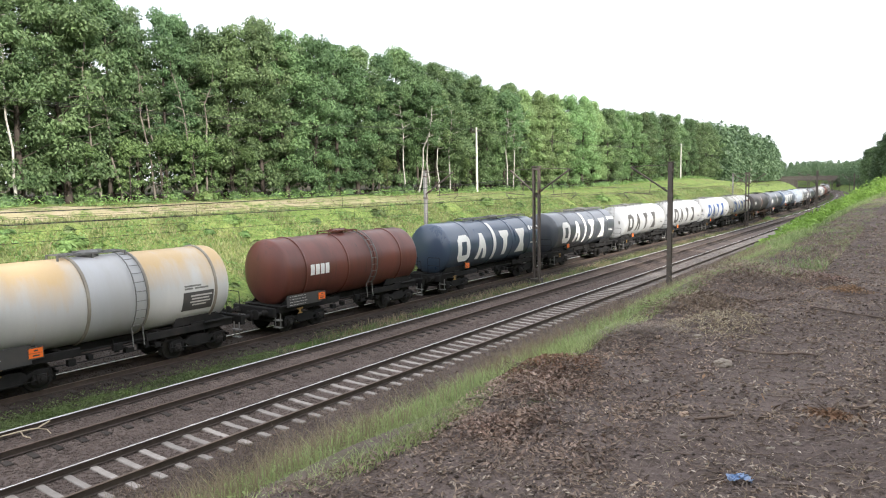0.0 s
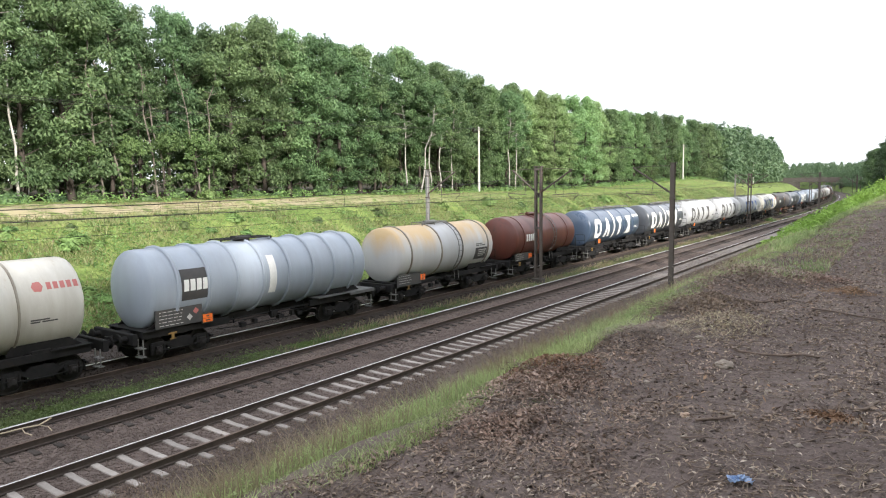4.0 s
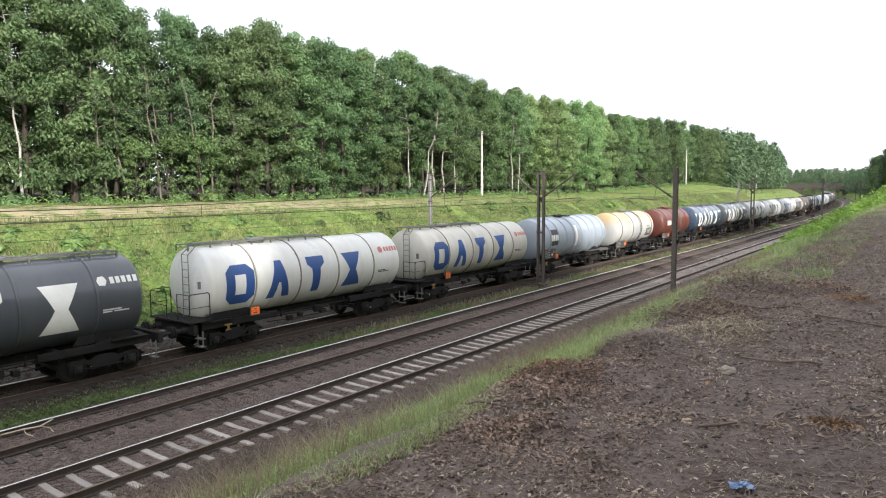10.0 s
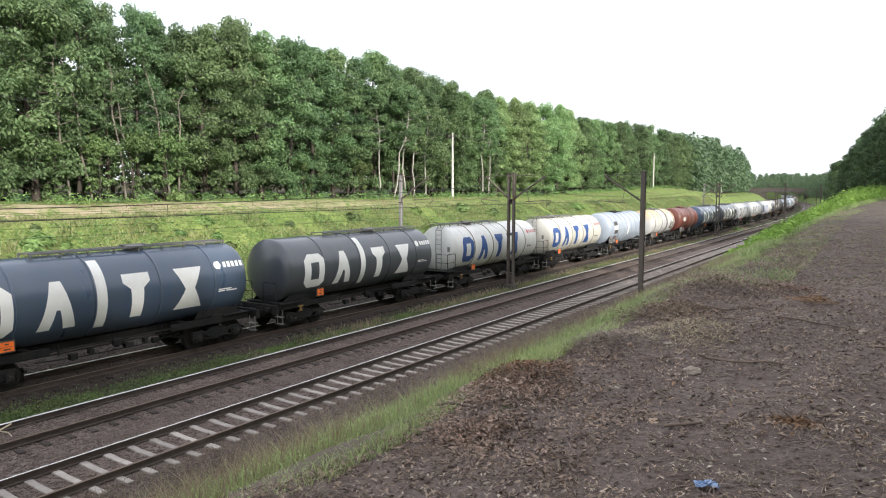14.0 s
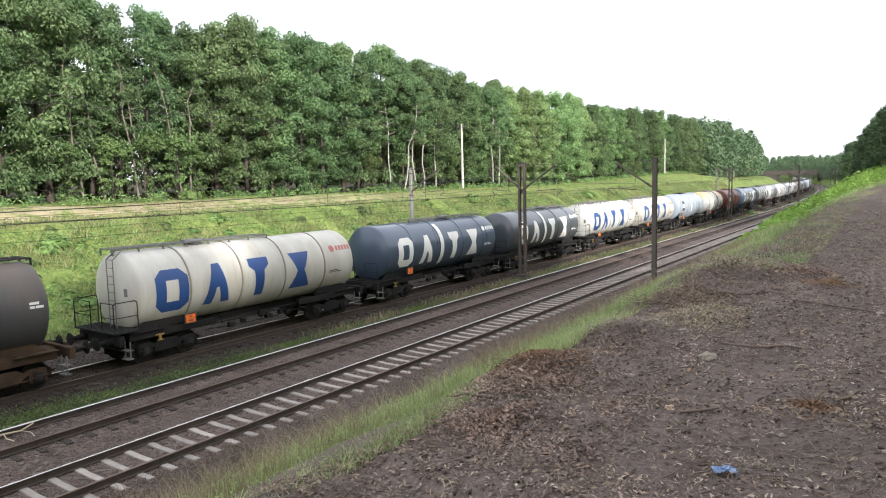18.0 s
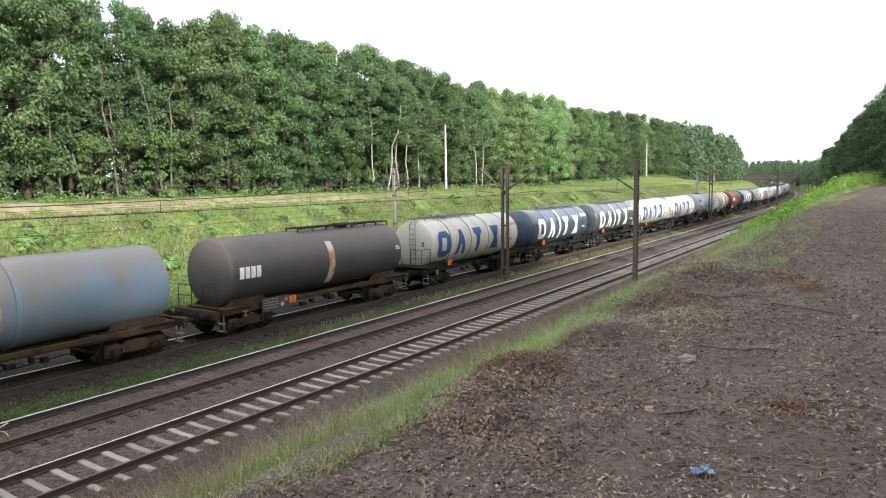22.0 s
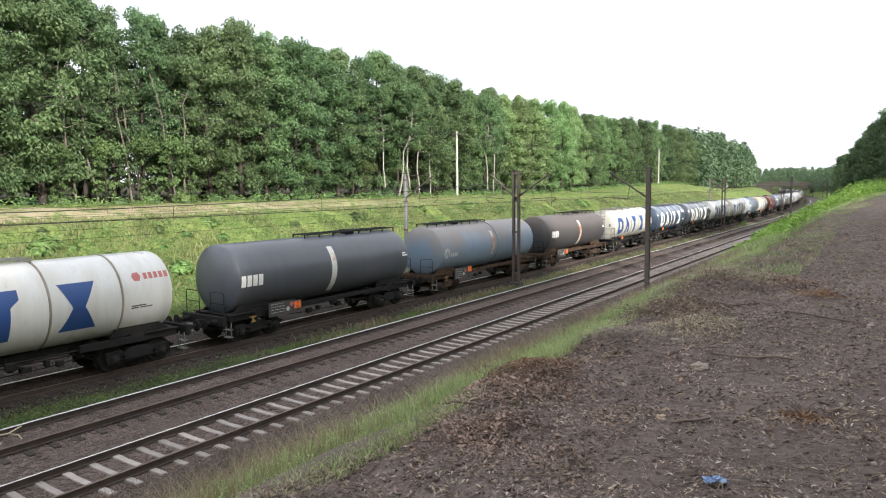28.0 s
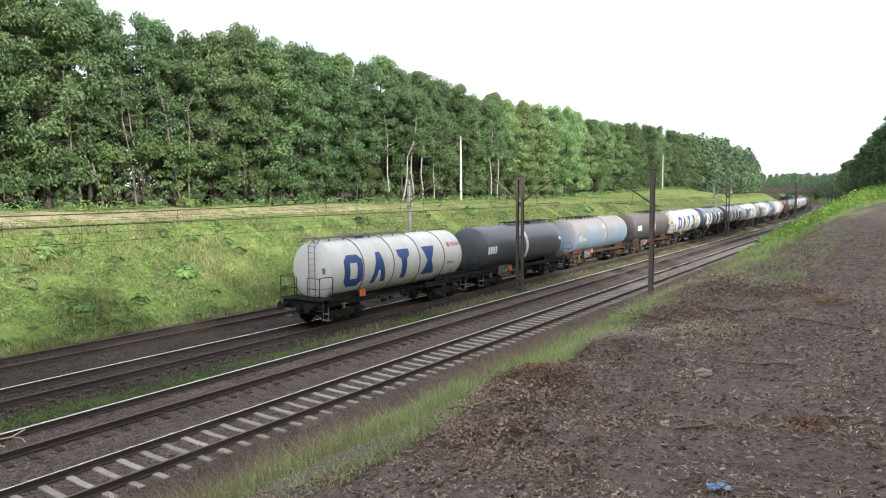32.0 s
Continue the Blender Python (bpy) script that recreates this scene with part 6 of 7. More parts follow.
    thing("bank_weeds", "bright green leafy weeds on the bank's crest", "weeds", me=sprays("bank_weeds", warp(u, y), y, heights_of(u, y) + np.maximum(hh, 0.05), 0.13, M["weed_bright"], 7), kind="stuff")
    # green strip between the second and third track
    u, y = field(90000, -22.6, -20.35, 3, 120, rng, 0.35, -0.25, 7, 1.5)
    z = np.full(len(u), -0.42)
    thing("strip_grass", "low green grass between the tracks", "grass", me=blades("strip_grass", u, y, rng.uniform(0.04, 0.12, len(u)), rng.uniform(0.006, 0.014, len(u)), M["grass_low"], 0.9, 8, z), kind="stuff")
    u, y = field(9000, -21.9, -20.3, 18, 130, rng, 0.3, -0.02, 8)
    thing("strip_dry_grass", "pale dry grass between the tracks", "grass", me=blades("strip_dry_grass", u, y, rng.uniform(0.2, 0.5, len(u)), rng.uniform(0.008, 0.016, len(u)), M["grass_dry"], 0.5, 9, np.full(len(u), -0.42)), kind="stuff")
    u, y = field(48000, -22.6, -20.3, 4, 90, rng, 0.3, 0.02, 9, 1.3)
    thing("strip_weeds", "small leafy weeds between the tracks", "weeds", me=sprays("strip_weeds", u, y, -0.4 + rng.random(len(u)) ** 1.5 * 0.2, 0.045, M["grass_low"], 10), kind="stuff")
    # the far bank: grass, broad-leaved weeds and dry tufts
    u, y = field(150000, -40.0, -30.4, 4, 190, rng, 0.22, -0.7, 10, 1.3)
    thing("slope_grass", "long uneven grass on the far cutting slope", "grass", me=blades("slope_grass", u, y, rng.uniform(0.12, 0.5, len(u)), rng.uniform(0.014, 0.034, len(u)), M["grass"], 0.9, 11), kind="stuff")
    u, y = field(95000, -39.4, -30.8, 4, 170, rng, 0.3, -0.1, 11, 1.35)
    thing("slope_weeds", "patches of leafy green weeds on the far slope", "weeds", me=sprays("slope_weeds", warp(u, y), y, heights_of(u, y) + 0.06 + rng.random(len(u)) * 0.4 * (0.5 + 0.5 * value_noise(u, y, 0.9, 31)), 0.1, M["weed"], 12), kind="stuff")
    u, y = field(40000, -44.5, -31.0, 4, 190, rng, 0.16, -0.1, 12, 1.2)
    thing("slope_dry_grass", "bleached dry grass tufts on the slope", "grass", me=blades("slope_dry_grass", u, y, rng.uniform(0.1, 0.38, len(u)) * np.where(u < -38.5, 0.5, 1), rng.uniform(0.015, 0.035, len(u)), M["grass_dry"], 0.8, 13), kind="stuff")
    u, y = field(12000, -47.5, -44.5, 4, 190, rng, 0.3, -0.1, 13, 1.2)
    thing("edge_grass", "green undergrowth along the forest edge", "grass", me=sprays("edge_grass", warp(u, y), y, heights_of(u, y) + rng.random(len(u)) ** 1.5 * 0.6, 0.14, M["weed"], 14), kind="stuff")
    for k, (mat, n) in enumerate((("grass_crest", 16000), ("grass_seed", 9000))):
        u, y = field(n, -3.5, -1.5, 12, 60, rng, 0.5, 0.02, 47 + k, 1.2)
        u = u + np.array([crest(b) for b in y])
        thing("verge_grass", "thin trampled grass where the bare earth meets the verge", "grass", me=blades("verge_grass", u, y, rng.uniform(0.04, 0.16, len(u)), rng.uniform(0.004, 0.01, len(u)), M[mat], 0.9, 48 + k), kind="stuff")
    u, y = field(9000, -3.4, 2.5, 14, 90, rng, 0.3, 0.05, 15)
    u = u + np.array([crest(b) for b in y])
    thing("path_grass", "sparse low grass and dry stems on the path", "grass", me=blades("path_grass", u, y, rng.uniform(0.03, 0.14, len(u)), rng.uniform(0.006, 0.014, len(u)), M["grass_crest"], 0.9, 16), kind="stuff")
    # bushes
    def bush(x, y, z, r, h, seed, mat, label):
        q = np.random.default_rng(seed)
        n = int(420 * r * r + 260)
        d = q.normal(size=(n, 3))
        d /= np.linalg.norm(d, axis=1)[:, None]
        rad = q.random(n) ** 0.4
        lump = 0.75 + 0.35 * value_noise(d[:, 0] * 2 + d[:, 2], d[:, 1] * 2, 1.0, seed)
        px, py, pz = d[:, 0] * r * rad * lump, d[:, 1] * r * rad * lump, (np.abs(d[:, 2]) * rad * lump) * h
        ob = thing("bush", label, "bush", "bushes", Matrix.Translation((x, y, z)))
        part("leaves", sprays("leaves", px, py, pz, 0.16, mat, seed), ob)
        s = Shape()
        for i in range(7):
            j = int(q.integers(n))
            s.tube((0, 0, -0.1), (px[j], py[j], pz[j]), 0.014, 5, 0.005)
        part("stems", s.mesh("stems", M["bark"]), ob)
    spots = [(-35.6, 52.1, 1.5, 1.2), (-34.5, 24, 0.9, 0.8), (-37.5, 18, 1.0, 0.9), (-38.5, 29, 0.8, 0.7), (-33.4, 36, 0.9, 0.6), (-38.8, 62, 1.3, 0.9), (-36.0, 78, 1.4, 1.0), (-38.0, 92, 1.6, 1.0), (-35, 108, 1.4, 1.0),
             (-37, 124, 1.5, 1.0), (-32.6, 20, 0.6, 0.6), (-32.0, 29, 0.6, 0.5), (-33, 66, 1.0, 0.8), (-24.9, 146, 2.2, 1.6), (-21.2, 121, 1.2, 0.9)]
    for i, (a, b, r, h) in enumerate(spots):
        p = place(a, b)
        bush(p.x, p.y, ground_z(a, b) - 0.05, r, h, 40 + i, M["weed"], "leafy green bush on the grassy slope" if a < -30 else "green bush between the tracks")
    # low leafy clumps all over the far slope
    for i in range(110):
        a, b = r2.uniform(-39.0, -31.2), 7 + 100 * r2.random() ** 1.5
        p = place(a, b)
        bush(p.x, p.y, ground_z(a, b) - 0.08, r2.uniform(0.35, 0.95), r2.uniform(0.25, 0.6), 200 + i, M[r2.choice(("weed", "weed", "grass_low"))], "low leafy clump of weeds on the grassy slope")
    # the same grass and litter beside and behind the standpoint
    u, y = field(14000, -4.3, -2.8, -14, 1.4, rng, 1.1, -0.1, 61)
    thing("crest_grass", "grass along the bank's crest beside the standpoint", "grass", me=blades("crest_grass", u, y, rng.uniform(0.05, 0.24, len(u)), rng.uniform(0.003, 0.006, len(u)), M["grass_crest"], 0.8, 62), kind="stuff")
    u, y = field(16000, -3.2, 5.0, -14, 3.4, rng, 0.9, -0.1, 63)
    thing("dead_leaves", "scattered dry leaves on the path", "leaf litter", me=sprays("dead_leaves", u, y, heights_of(u, y) + 0.03, 0.02, M["leaf_dead"], 64, 1.6), kind="stuff")
    b = 9.0
    i = 80
    while b < 150:
        a = -47.4 + r2.uniform(-0.8, 0.6)
        p = place(a, b)
        bush(p.x, p.y, ground_z(a, b) - 0.05, r2.uniform(0.6, 1.4), r2.uniform(0.4, 1.5), i, M["leaf_bright"] if r2.random() < 0.2 else M["leaf"], "shrub at the foot of the wood")
        b += r2.uniform(1.6, 3.2) + b * 0.012
        i += 1


build_undergrowth()


def stones_mesh(name, pts, size, material, seed):
    """Angular stones as squashed, jittered octahedra."""
    rng = np.random.default_rng(seed)
    n = len(pts)
    base = np.array([(1, 0, 0), (-1, 0, 0), (0, 1, 0), (0, -1, 0), (0, 0, 1), (0, 0, -1)], float)
    tri = np.array([(0, 2, 4), (2, 1, 4), (1, 3, 4), (3, 0, 4), (2, 0, 5), (1, 2, 5), (3, 1, 5), (0, 3, 5)])
    s = size * rng.uniform(0.55, 1.35, (n, 1, 1))
    P = base[None] * rng.uniform(0.6, 1.2, (n, 6, 1)) * s
    P[:, :, 2] *= 0.7
    a = rng.uniform(0, 6.28, n)
    c, q = np.cos(a)[:, None], np.sin(a)[:, None]
    X, Y = P[:, :, 0] * c - P[:, :, 1] * q, P[:, :, 0] * q + P[:, :, 1] * c
    P[:, :, 0], P[:, :, 1] = X + 0.3 * P[:, :, 2], Y
    P += np.asarray(pts)[:, None, :]
    F = (tri[None] + (np.arange(n) * 6)[:, None, None]).reshape(-1, 3)
    return scatter_mesh(name, P.reshape(-1, 3), F, material)


def build_ballast_stones():
    rng = np.random.default_rng(5)
    n = 90000
    y = 3 + 62 * rng.random(n) ** 1.35
    u = rng.uniform(-20.3, -12.5, n)
    z = np.interp(u, *zip(*BED_NEAR)) + rng.uniform(-0.004, 0.012, n)
    near_rail = np.min(np.abs(u[:, None] - np.array([-d + s * 0.7535 for d in D[:2] for s in (-1, 1)])[None]), 1) < 0.1
    phase = np.abs(((y - 7.04) / 0.6 + 0.5) % 1 - 0.5) * 0.6
    on_sleeper = (np.abs(u + D[0]) < 1.27) & (phase < 0.115)
    keep = ~near_rail & ~on_sleeper
    pts = np.stack([u, y, z], 1)[keep]
    n = 42000
    y2 = 4 + 62 * rng.random(n) ** 1.3
    u2 = rng.uniform(-29.8, -21.7, n)
    z2 = np.interp(u2, [-30.6, -29.9, -29.3, -26.4, -25.7, -24.8, -22.3, -21.9, -21.5], [-0.55, -0.3, -0.19, -0.19, -0.25, -0.19, -0.2, -0.32, -0.5]) + rng.uniform(-0.004, 0.012, n)
    clear = np.min(np.abs(u2[:, None] - np.array([-d + s * 0.7535 for d in D[2:] for s in (-1, 1)])[None]), 1) > 0.1
    thing("ballast_stones", "darker ballast stones of the far tracks", "ballast", me=stones_mesh("ballast_stones", np.stack([u2, y2, z2], 1)[clear], 0.042, M["stone_darker"], 8), kind="stuff")
    thing("ballast_stones", "loose angular brown ballast stones", "ballast", me=stones_mesh("ballast_stones", pts, 0.04, M["stone"], 4), kind="stuff")


build_ballast_stones()


def earth_many(u, y):
    return ground_many(u, y) + 0.8 * np.where(np.asarray(y) > 45, 0.03, 0.05) * bumps(u, y, 1.6, 5)


def earth_z(u, y):
    return float(earth_many(u, y))


HEAPS = ((-2.95, 5.75, 0.55, 1700, "leaf_orange", "raked heap of orange-brown leaves at the crest"), (-2.62, 5.2, 0.45, 1200, "leaf_dead", "low heap of brown leaves and stems on bare earth"),
         (-2.6, 7.25, 0.55, 1900, "stalk", "low heap of dark dead brush on bare earth"), (-1.95, 8.3, 0.6, 1100, "grass_dry", "raked heap of pale straw on bare earth"), (-2.5, 12.3, 1.1, 3000, "stalk", "mound of dead brush grown with thin grass"),
         (-2.6, 12.0, 1.0, 1500, "leaf_dead", "brown leaves over a mound of earth"), (-2.35, 4.2, 0.3, 600, "leaf_dead", "small heap of brown leaves by the grass"), (-2.4, 9.6, 0.6, 1300, "leaf_dead", "low heap of brown leaves on bare earth"),
         (-1.4, 12.5, 0.6, 1000, "leaf_dead", "low heap of brown leaves on the path"))


def build_litter():
    rng = np.random.default_rng(9)
    # fallen leaves, thick in drifts along the crest
    def leaves(name, label, u, y, size, mat, seed, lift=0.012):
        z = earth_many(u, y) + lift * rng.uniform(0.3, 2.2, len(u))
        thing(name, label, "leaf litter", me=sprays(name, warp(u, y), y, z, size, M[mat], seed, 1.6), kind="stuff")
    u, y = field(60000, -3.3, 1.6, 2.6, 36, rng, 1.6, -0.05, 20, 1.5)
    leaves("dead_leaves", "scattered dry brown leaves on bare earth", u, y, 0.018, "leaf_dead", 30, 0.012)
    u, y = field(30000, -3.3, -1.5, 3.0, 24, rng, 1.1, 0.12, 21, 1.5)
    leaves("leaf_drift", "drifts of curled brown leaves along the crest", u, y, 0.021, "leaf_dead", 31, 0.022)
    u, y = field(9000, -3.2, 1.6, 2.6, 34, rng, 1.3, 0.0, 22, 1.5)
    leaves("pale_chips", "pale wood chips and bleached leaves", u, y, 0.019, "chip", 32)
    # raked heaps of straw, leaves and brush by the crest
    for i, (a, b, ra, n, mat, words) in enumerate(HEAPS):
        q = np.random.default_rng(70 + i)
        d, w = q.uniform(0, 6.28, n), q.random(n) ** 0.7
        hu, hy = a + np.cos(d) * w * ra, b + np.sin(d) * w * ra * 1.3
        hz = earth_many(hu, hy) + 0.16 * ra * (1 - w ** 2) * q.random(n)
        if mat.startswith("leaf"):
            me = sprays("brush_heap", hu, hy, hz, 0.026, M[mat], 90 + i, 0.7)
        else:
            me = blades("brush_heap", hu, hy, q.uniform(0.015, 0.05, n), q.uniform(0.002, 0.005, n), M[mat], 5.0, 90 + i, hz)
        thing("brush_heap", words, "brush heap", "brush heaps", me=me, kind="stuff")
    # coarser debris further along the path: bark flakes, leaf scraps and dark clods
    for k, (n, y0, y1, size, mat, words) in enumerate(((15000, 5, 50, 0.03, "leaf_dead", "scraps of dry leaf over the path"), (3500, 5, 60, 0.026, "leaf_orange", "rust-brown leaf scraps over the path"))):
        u, y = field(n, -3.2, 2.8, y0, y1, rng, 0.55, 0.12, 27 + k, 1.4)
        u = u + np.where(y > 20, np.array([crest(b) for b in y]), 0)
        leaves("leaf_scraps", words, u, y, size, mat, 34 + k, 0.02)
    for k, (n, size, mat, words) in enumerate(((3000, 0.022, "dark_soil", "dark crumbling clods of earth"), (900, 0.024, "pale_stone", "small pale stones and bark flakes"))):
        yy = 3.0 + 40 * rng.random(n) ** 1.6
        uu = rng.uniform(-3.1, 1.6, n)
        uu = uu + np.where(yy > 20, np.array([crest(b) for b in yy]), 0)
        thing("soil_clods", words, "clods", me=stones_mesh("soil_clods", np.stack([uu, yy, earth_many(uu, yy)], 1), size, M[mat], 37 + k), kind="stuff")
    # rootlets and straw lying flat, in tangles
    for k, (n, mat, words) in enumerate(((40000, "stalk", "tangled dead rootlets and stems on bare earth"), (9000, "grass_dry", "pale straw strewn over bare earth"))):
        u, y = field(n, -3.3, 1.8, 2.6, 34, rng, 0.9, 0.0, 81 + k, 1.5)
        thing("straw", words, "straw", me=blades("straw", u, y, rng.uniform(0.014, 0.034, len(u)), rng.uniform(0.002, 0.005, len(u)) * np.clip(y / 7, 0.8, 2.5), M[mat], 5.0, 83 + k, earth_many(u, y) + 0.008), kind="stuff")
    # earth crumbs
    n = 13000
    yy = 2.2 + 30 * rng.random(n) ** 1.9
    uu = rng.uniform(-3.1, 0.9, n)
    zz = earth_many(uu, yy)
    thing("earth_crumbs", "small clods and pebbles on bare earth", "clods", me=stones_mesh("earth_crumbs", np.stack([uu, yy, zz], 1), 0.013, M["clod"], 33), kind="stuff")
    # twigs
    s = Shape()
    r = random.Random(77)
    for _ in range(3200):
        b = 2.3 + 24 * r.random() ** 1.6
        a = r.uniform(-3.2, 0.8)
        ln, d = r.uniform(0.05, 0.24), r.uniform(0, 6.28)
        p = Vector((a, b, earth_z(a, b) + 0.01))
        q = p + Vector((math.cos(d) * ln, math.sin(d) * ln, r.uniform(-0.01, 0.03)))
        q.z = earth_z(q.x, q.y) + r.uniform(0.004, 0.03)
        m = p.lerp(q, 0.5) + Vector((r.uniform(-0.02, 0.02), r.uniform(-0.02, 0.02), 0.006))
        w = r.uniform(0.002, 0.006)
        s.tube(p, m, w, 4, w * 0.8).tube(m, q, w * 0.8, 4, w * 0.4)
    thing("twigs", "thin dead twigs strewn over the earth", "twigs", me=s.mesh("twigs", M["twig"]), kind="stuff")

    def stick(a, b, ln, d, w, label):
        s = Shape()
        p = [Vector((a + math.cos(d) * ln * (f - 0.5) + 0.05 * ln * math.sin(5 * f), b + math.sin(d) * ln * (f - 0.5), 0)) for f in (0, 0.25, 0.5, 0.75, 1)]
        for v in p:
            v.z = earth_z(v.x, v.y) + w + 0.015
        for v, q in zip(p, p[1:]):
            s.tube(v, q, w, 7, w * 0.85)
        s.tube(p[2], p[2] + Vector((0.2 * ln * math.cos(d + 0.8), 0.2 * ln * math.sin(d + 0.8), 0.03)), w * 0.6, 6, w * 0.3)
        thing("stick", label, "stick", "fallen sticks", me=s.mesh("stick", M["twig"], True, 60))
    for a, b, ln, d in ((-1.12, 7.12, 0.75, 0.1), (-1.16, 4.89, 0.32, 0.8), (-2.5, 5.3, 0.5, -0.5), (-0.7, 9.5, 0.9, 2.8), (-1.9, 10.2, 0.8, 0.3), (0.4, 6.3, 0.6, 2.3), (-0.3, 5.7, 0.4, 1.2), (-2.9, 4.6, 0.6, -0.4), (-1.7, 3.9, 0.3, -0.9), (0.2, 8.2, 0.7, 0.2)):
        stick(a, b, ln, d, 0.012, "bare dead stick lying on the earth")

    def lump(a, b, size, mat, name, label, cat, seed, flat=0.5):
        bm = bmesh.new()
        bmesh.ops.create_icosphere(bm, subdivisions=3, radius=1)
        for v in bm.verts:
            k = 1 + 0.45 * noise.fractal(v.co * 1.4 + Vector((seed, 0, 0)), 1, 2, 3)
            v.co = Vector((v.co.x * k * size, v.co.y * k * size * 0.75, v.co.z * k * size * flat))
        me = bpy.data.meshes.new(name)
        bm.to_mesh(me)
        bm.free()
        me.materials.append(M[mat])
        thing(name, label, cat, me=me, at=pose(a, b, earth_z(a, b) + size * flat * 0.35, 0, 0, seed * 40))
    lump(-1.5, 6.56, 0.085, "pale_stone", "stone", "pale grey-buff stone half sunk in earth", "stone", 1)
    lump(-1.38, 4.91, 0.04, "wood_chunk", "wood_chunk", "small orange-buff broken wood chunk", "wood chunk", 2, 0.6)
    lump(-2.31, 7.23, 0.05, "wood_chunk", "wood_chunk", "pale split wood chunk among leaves", "wood chunk", 3)
    for i, (a, b, sz) in enumerate(((-2.0, 7.6, 0.05), (-0.2, 9.2, 0.06), (-1.0, 5.9, 0.035), (0.5, 7.4, 0.05), (-1.9, 5.6, 0.03), (-0.75, 4.6, 0.028), (0.15, 5.0, 0.03))):
        lump(a, b, sz, "pale_stone", "stone", "small pale stone on bare earth", "stone", 5 + i)
    # the crumpled blue wrapper
    bm = bmesh.new()
    bmesh.ops.create_grid(bm, x_segments=16, y_segments=12, size=0.5)
    for v in bm.verts:
        f = noise.fractal(v.co * 5.0, 1, 2, 4)
        v.co = Vector((v.co.x * 0.11 + 0.03 * f, v.co.y * 0.075 + 0.015 * noise.noise(v.co * 9), 0.03 + 0.035 * abs(f) - 0.06 * abs(v.co.x) ** 2))
    ret = bmesh.ops.extrude_face_region(bm, geom=bm.faces[:])
    for e in ret["geom"]:
        if isinstance(e, bmesh.types.BMVert):
            e.co.z += 0.002
    me = bpy.data.meshes.new("plastic_wrapper")
    bm.to_mesh(me)
    bm.free()
    me.materials.append(M["blue_plastic"])
    thing("plastic_wrapper", "crumpled pale blue plastic wrapper on bare earth", "litter", me=me, at=pose(-0.79, 3.91, earth_z(-0.79, 3.91) - 0.012, 0, 0, 25))

    def heap(a, b, r, label, mat, seed):
        q = np.random.default_rng(seed)
        n = 700
        x, y = q.normal(0, r * 0.5, n), q.normal(0, r * 0.35, n)
        z = np.exp(-(x ** 2 + y ** 2) / (r * r * 0.3)) * r * 0.28 * q.random(n) + 0.01
        ob = thing("brushwood", label, "brushwood", "heaps of dead brushwood", Matrix.Translation((a, b, earth_z(a, b))))
        part("leaves", sprays("leaves", x, y, z, 0.018, M[mat], seed, 0.4), ob)
        s = Shape()
        for _ in range(14):
            d = q.uniform(0, 6.28)
            s.tube((0.2 * r * math.cos(d + 2), 0.2 * r * math.sin(d + 2), 0.01), (r * math.cos(d) * 0.8, r * math.sin(d) * 0.6, q.uniform(0.01, 0.12)), 0.006, 4, 0.002)
        tagged(part("twigs", s.mesh("twigs", M["twig"]), ob), kind="stuff")
    heap(-0.86, 11.2, 0.34, "orange-brown dead branch with dry leaves", "leaf_orange", 51)
    heap(-0.5, 5.36, 0.13, "rusty red dry leaf tuft", "leaf_orange", 52)
    heap(-2.66, 5.5, 0.55, "heap of brown leaves and twigs", "leaf_dead", 53)
    heap(-2.7, 12.9, 0.9, "low heap of dead brown brushwood", "leaf_dead", 54)
    heap(-2.5, 4.16, 0.35, "heap of brown leaves and twigs", "leaf_dead", 55)
    heap(-2.6, 9.2, 0.8, "low heap of dead brown brushwood", "leaf_dead", 56)
    u, y = rng.normal(-2.46, 0.07, 220), rng.normal(4.63, 0.07, 220)
    thing("grass_tuft", "small young green grass tuft in bare earth", "grass", me=blades("grass_tuft", u, y, rng.uniform(0.04, 0.1, 220), np.full(220, 0.003), M["weed"], 0.9, 60))
    # pale dead branch lying across the second track's near rail
    s = Shape()
    s.path([(-19.5, 7.05, -0.12), (-19.35, 7.3, -0.08), (-19.25, 7.6, -0.05), (-19.1, 7.95, -0.04), (-19.15, 8.3, 0.05)], 0.022, 7)
    s.path([(-19.25, 7.6, -0.05), (-18.98, 7.55, -0.1), (-18.8, 7.65, -0.16)], 0.016, 6)
    s.path([(-19.1, 7.95, -0.04), (-18.9, 8.1, -0.08), (-18.7, 8.1, -0.15)], 0.014, 6)
    thing("dead_branch", "pale barkless dead branch lying over a rail", "branch", me=s.mesh("dead_branch", M["pale_wood"], True, 60))


build_litter()


def build_bridge():
    """The road bridge that closes the cutting in the distance."""
    ob = thing("road_bridge", "dark concrete road bridge over the cutting", "bridge", at=pose(*place(-21, 478, 0), 0, 0, heading(478)))
    part("deck", Shape().box(-40, 40, -4, 4, 5.4, 7.0, 0.1).mesh("deck", M["footing"]), ob)
    for y in (-4, 3.7):
        part("parapet", Shape().box(-40, 40, y, y + 0.3, 7.0, 8.2).mesh("parapet", M["footing"]), ob)
    for x in (-11.2, 0.1, 11.5):
        part("pier", Shape().box(x - 0.6, x + 0.6, -3.4, 3.4, -0.6, 5.4, 0.1).mesh("pier", M["footing"]), ob)
    for x in (-16, 16):
        part("abutment", Shape().box(x - 4, x + 4, -5, 5, -0.6, 5.4, 0.1).mesh("abutment", M["footing"]), ob)


build_bridge()
build_sleepers()


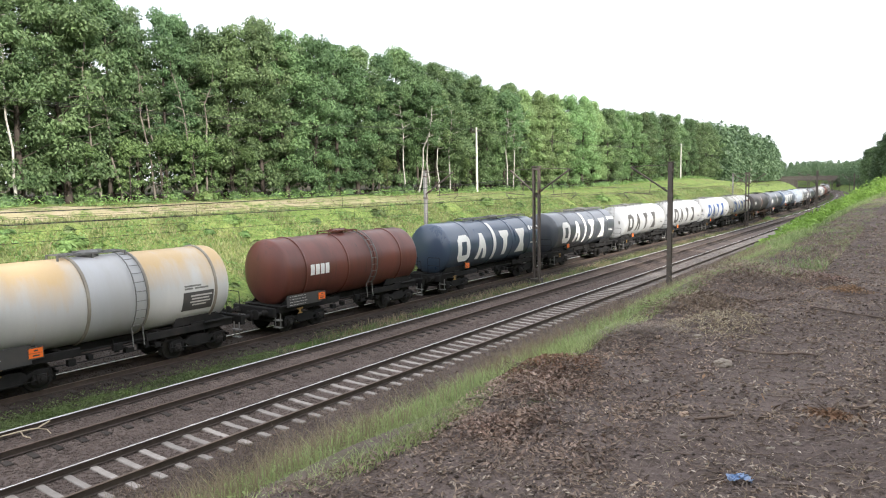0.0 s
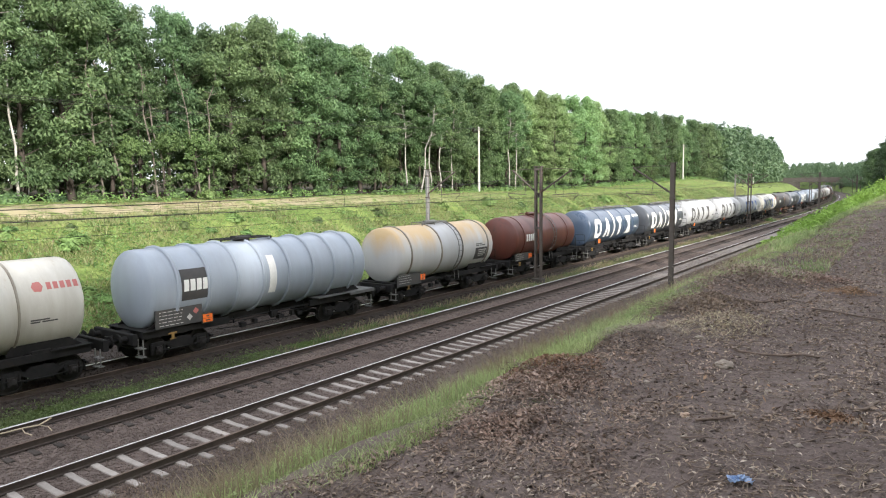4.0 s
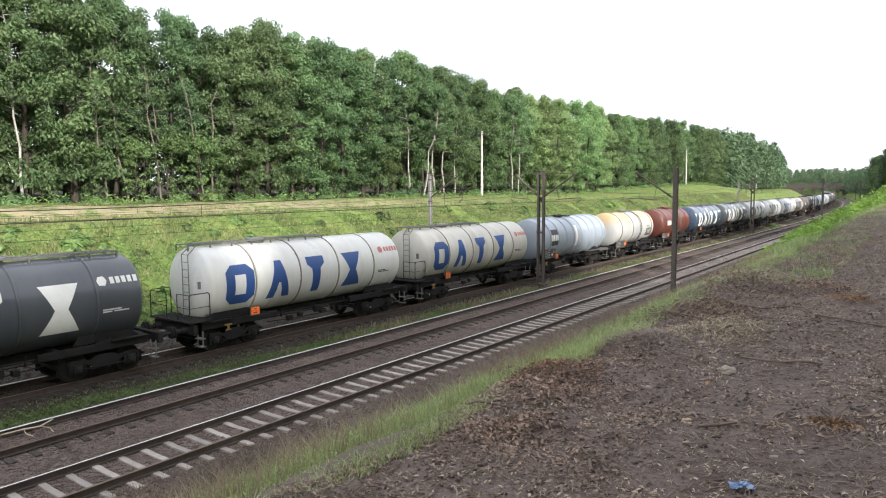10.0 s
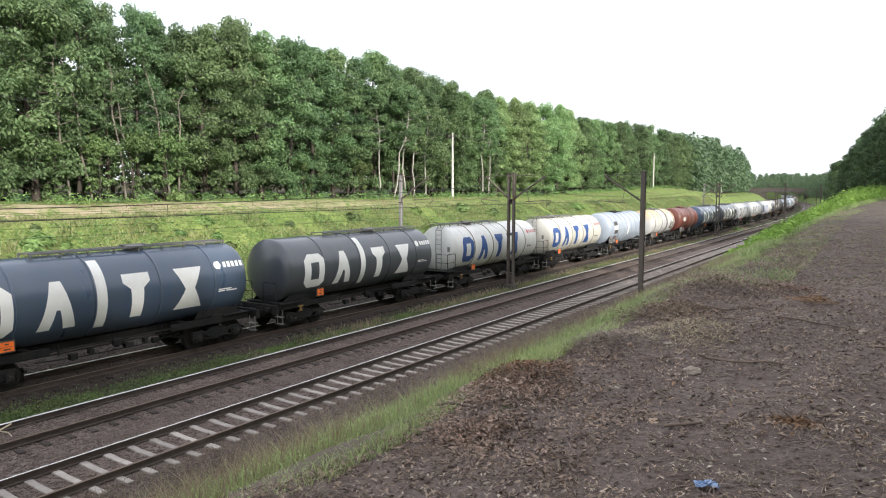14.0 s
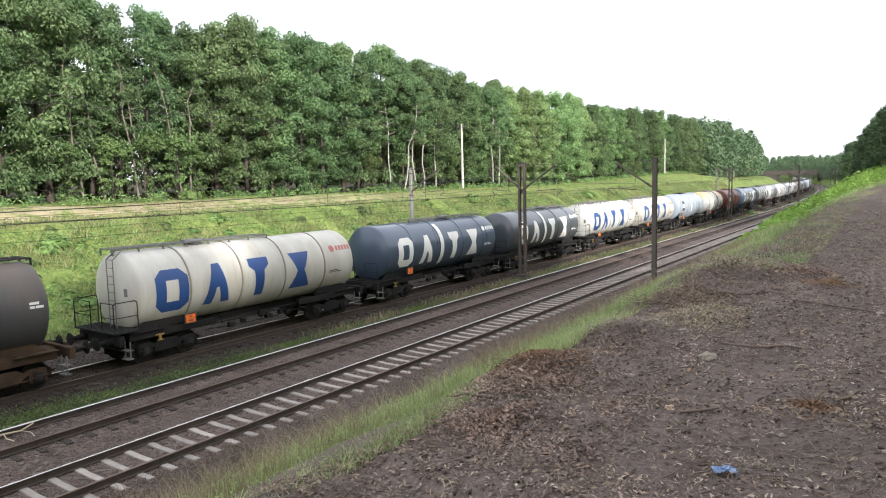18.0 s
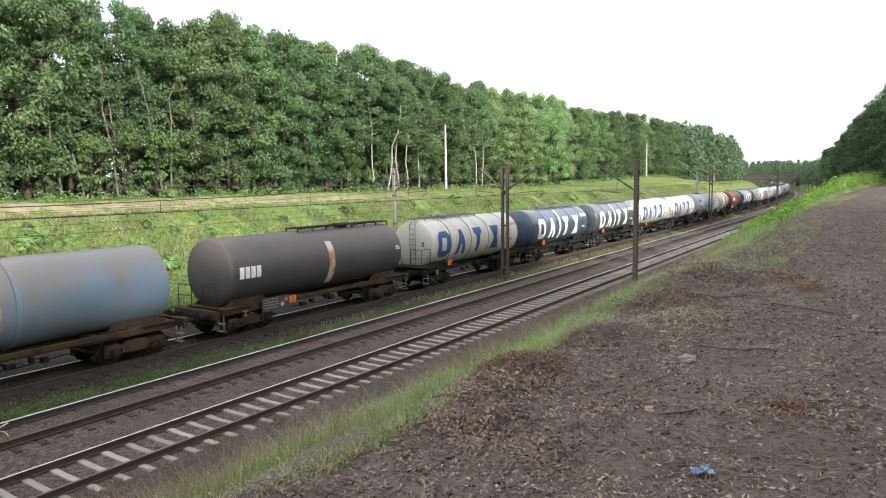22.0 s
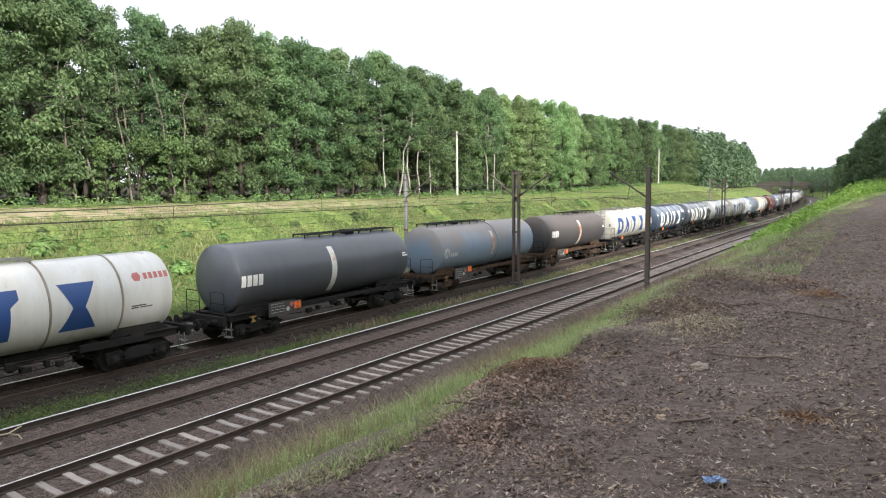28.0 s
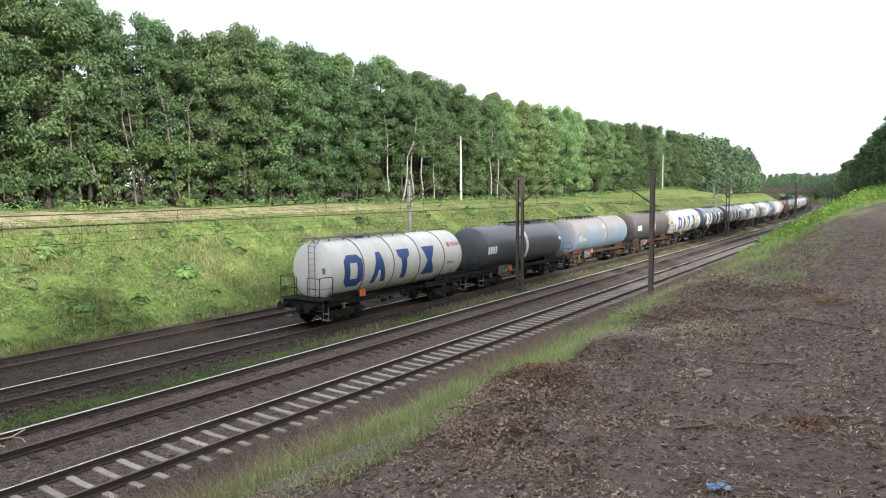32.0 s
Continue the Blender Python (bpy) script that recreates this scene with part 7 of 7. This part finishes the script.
# ---- movement
def motions():
    for i, w in enumerate(WAGONS):
        rows = []
        for k in range(17):
            t = 2.0 * k
            y = w["s"] + SPEED * t
            # beyond the bend's start the way along the line is a little longer than y
            p = place(-D[2], y)
            rows.append((t, pose(p.x, p.y, 0, 0, 0, heading(y))))
        walk(w, rows)
    for ax, at in MOVING_WHEELS:
        turn = math.degrees(SPEED / 0.46)
        walk(ax, [(k / 10, pose(*at, -((turn * k / 10) % 360), 0, 0)) for k in range(0, 321)])


motions()
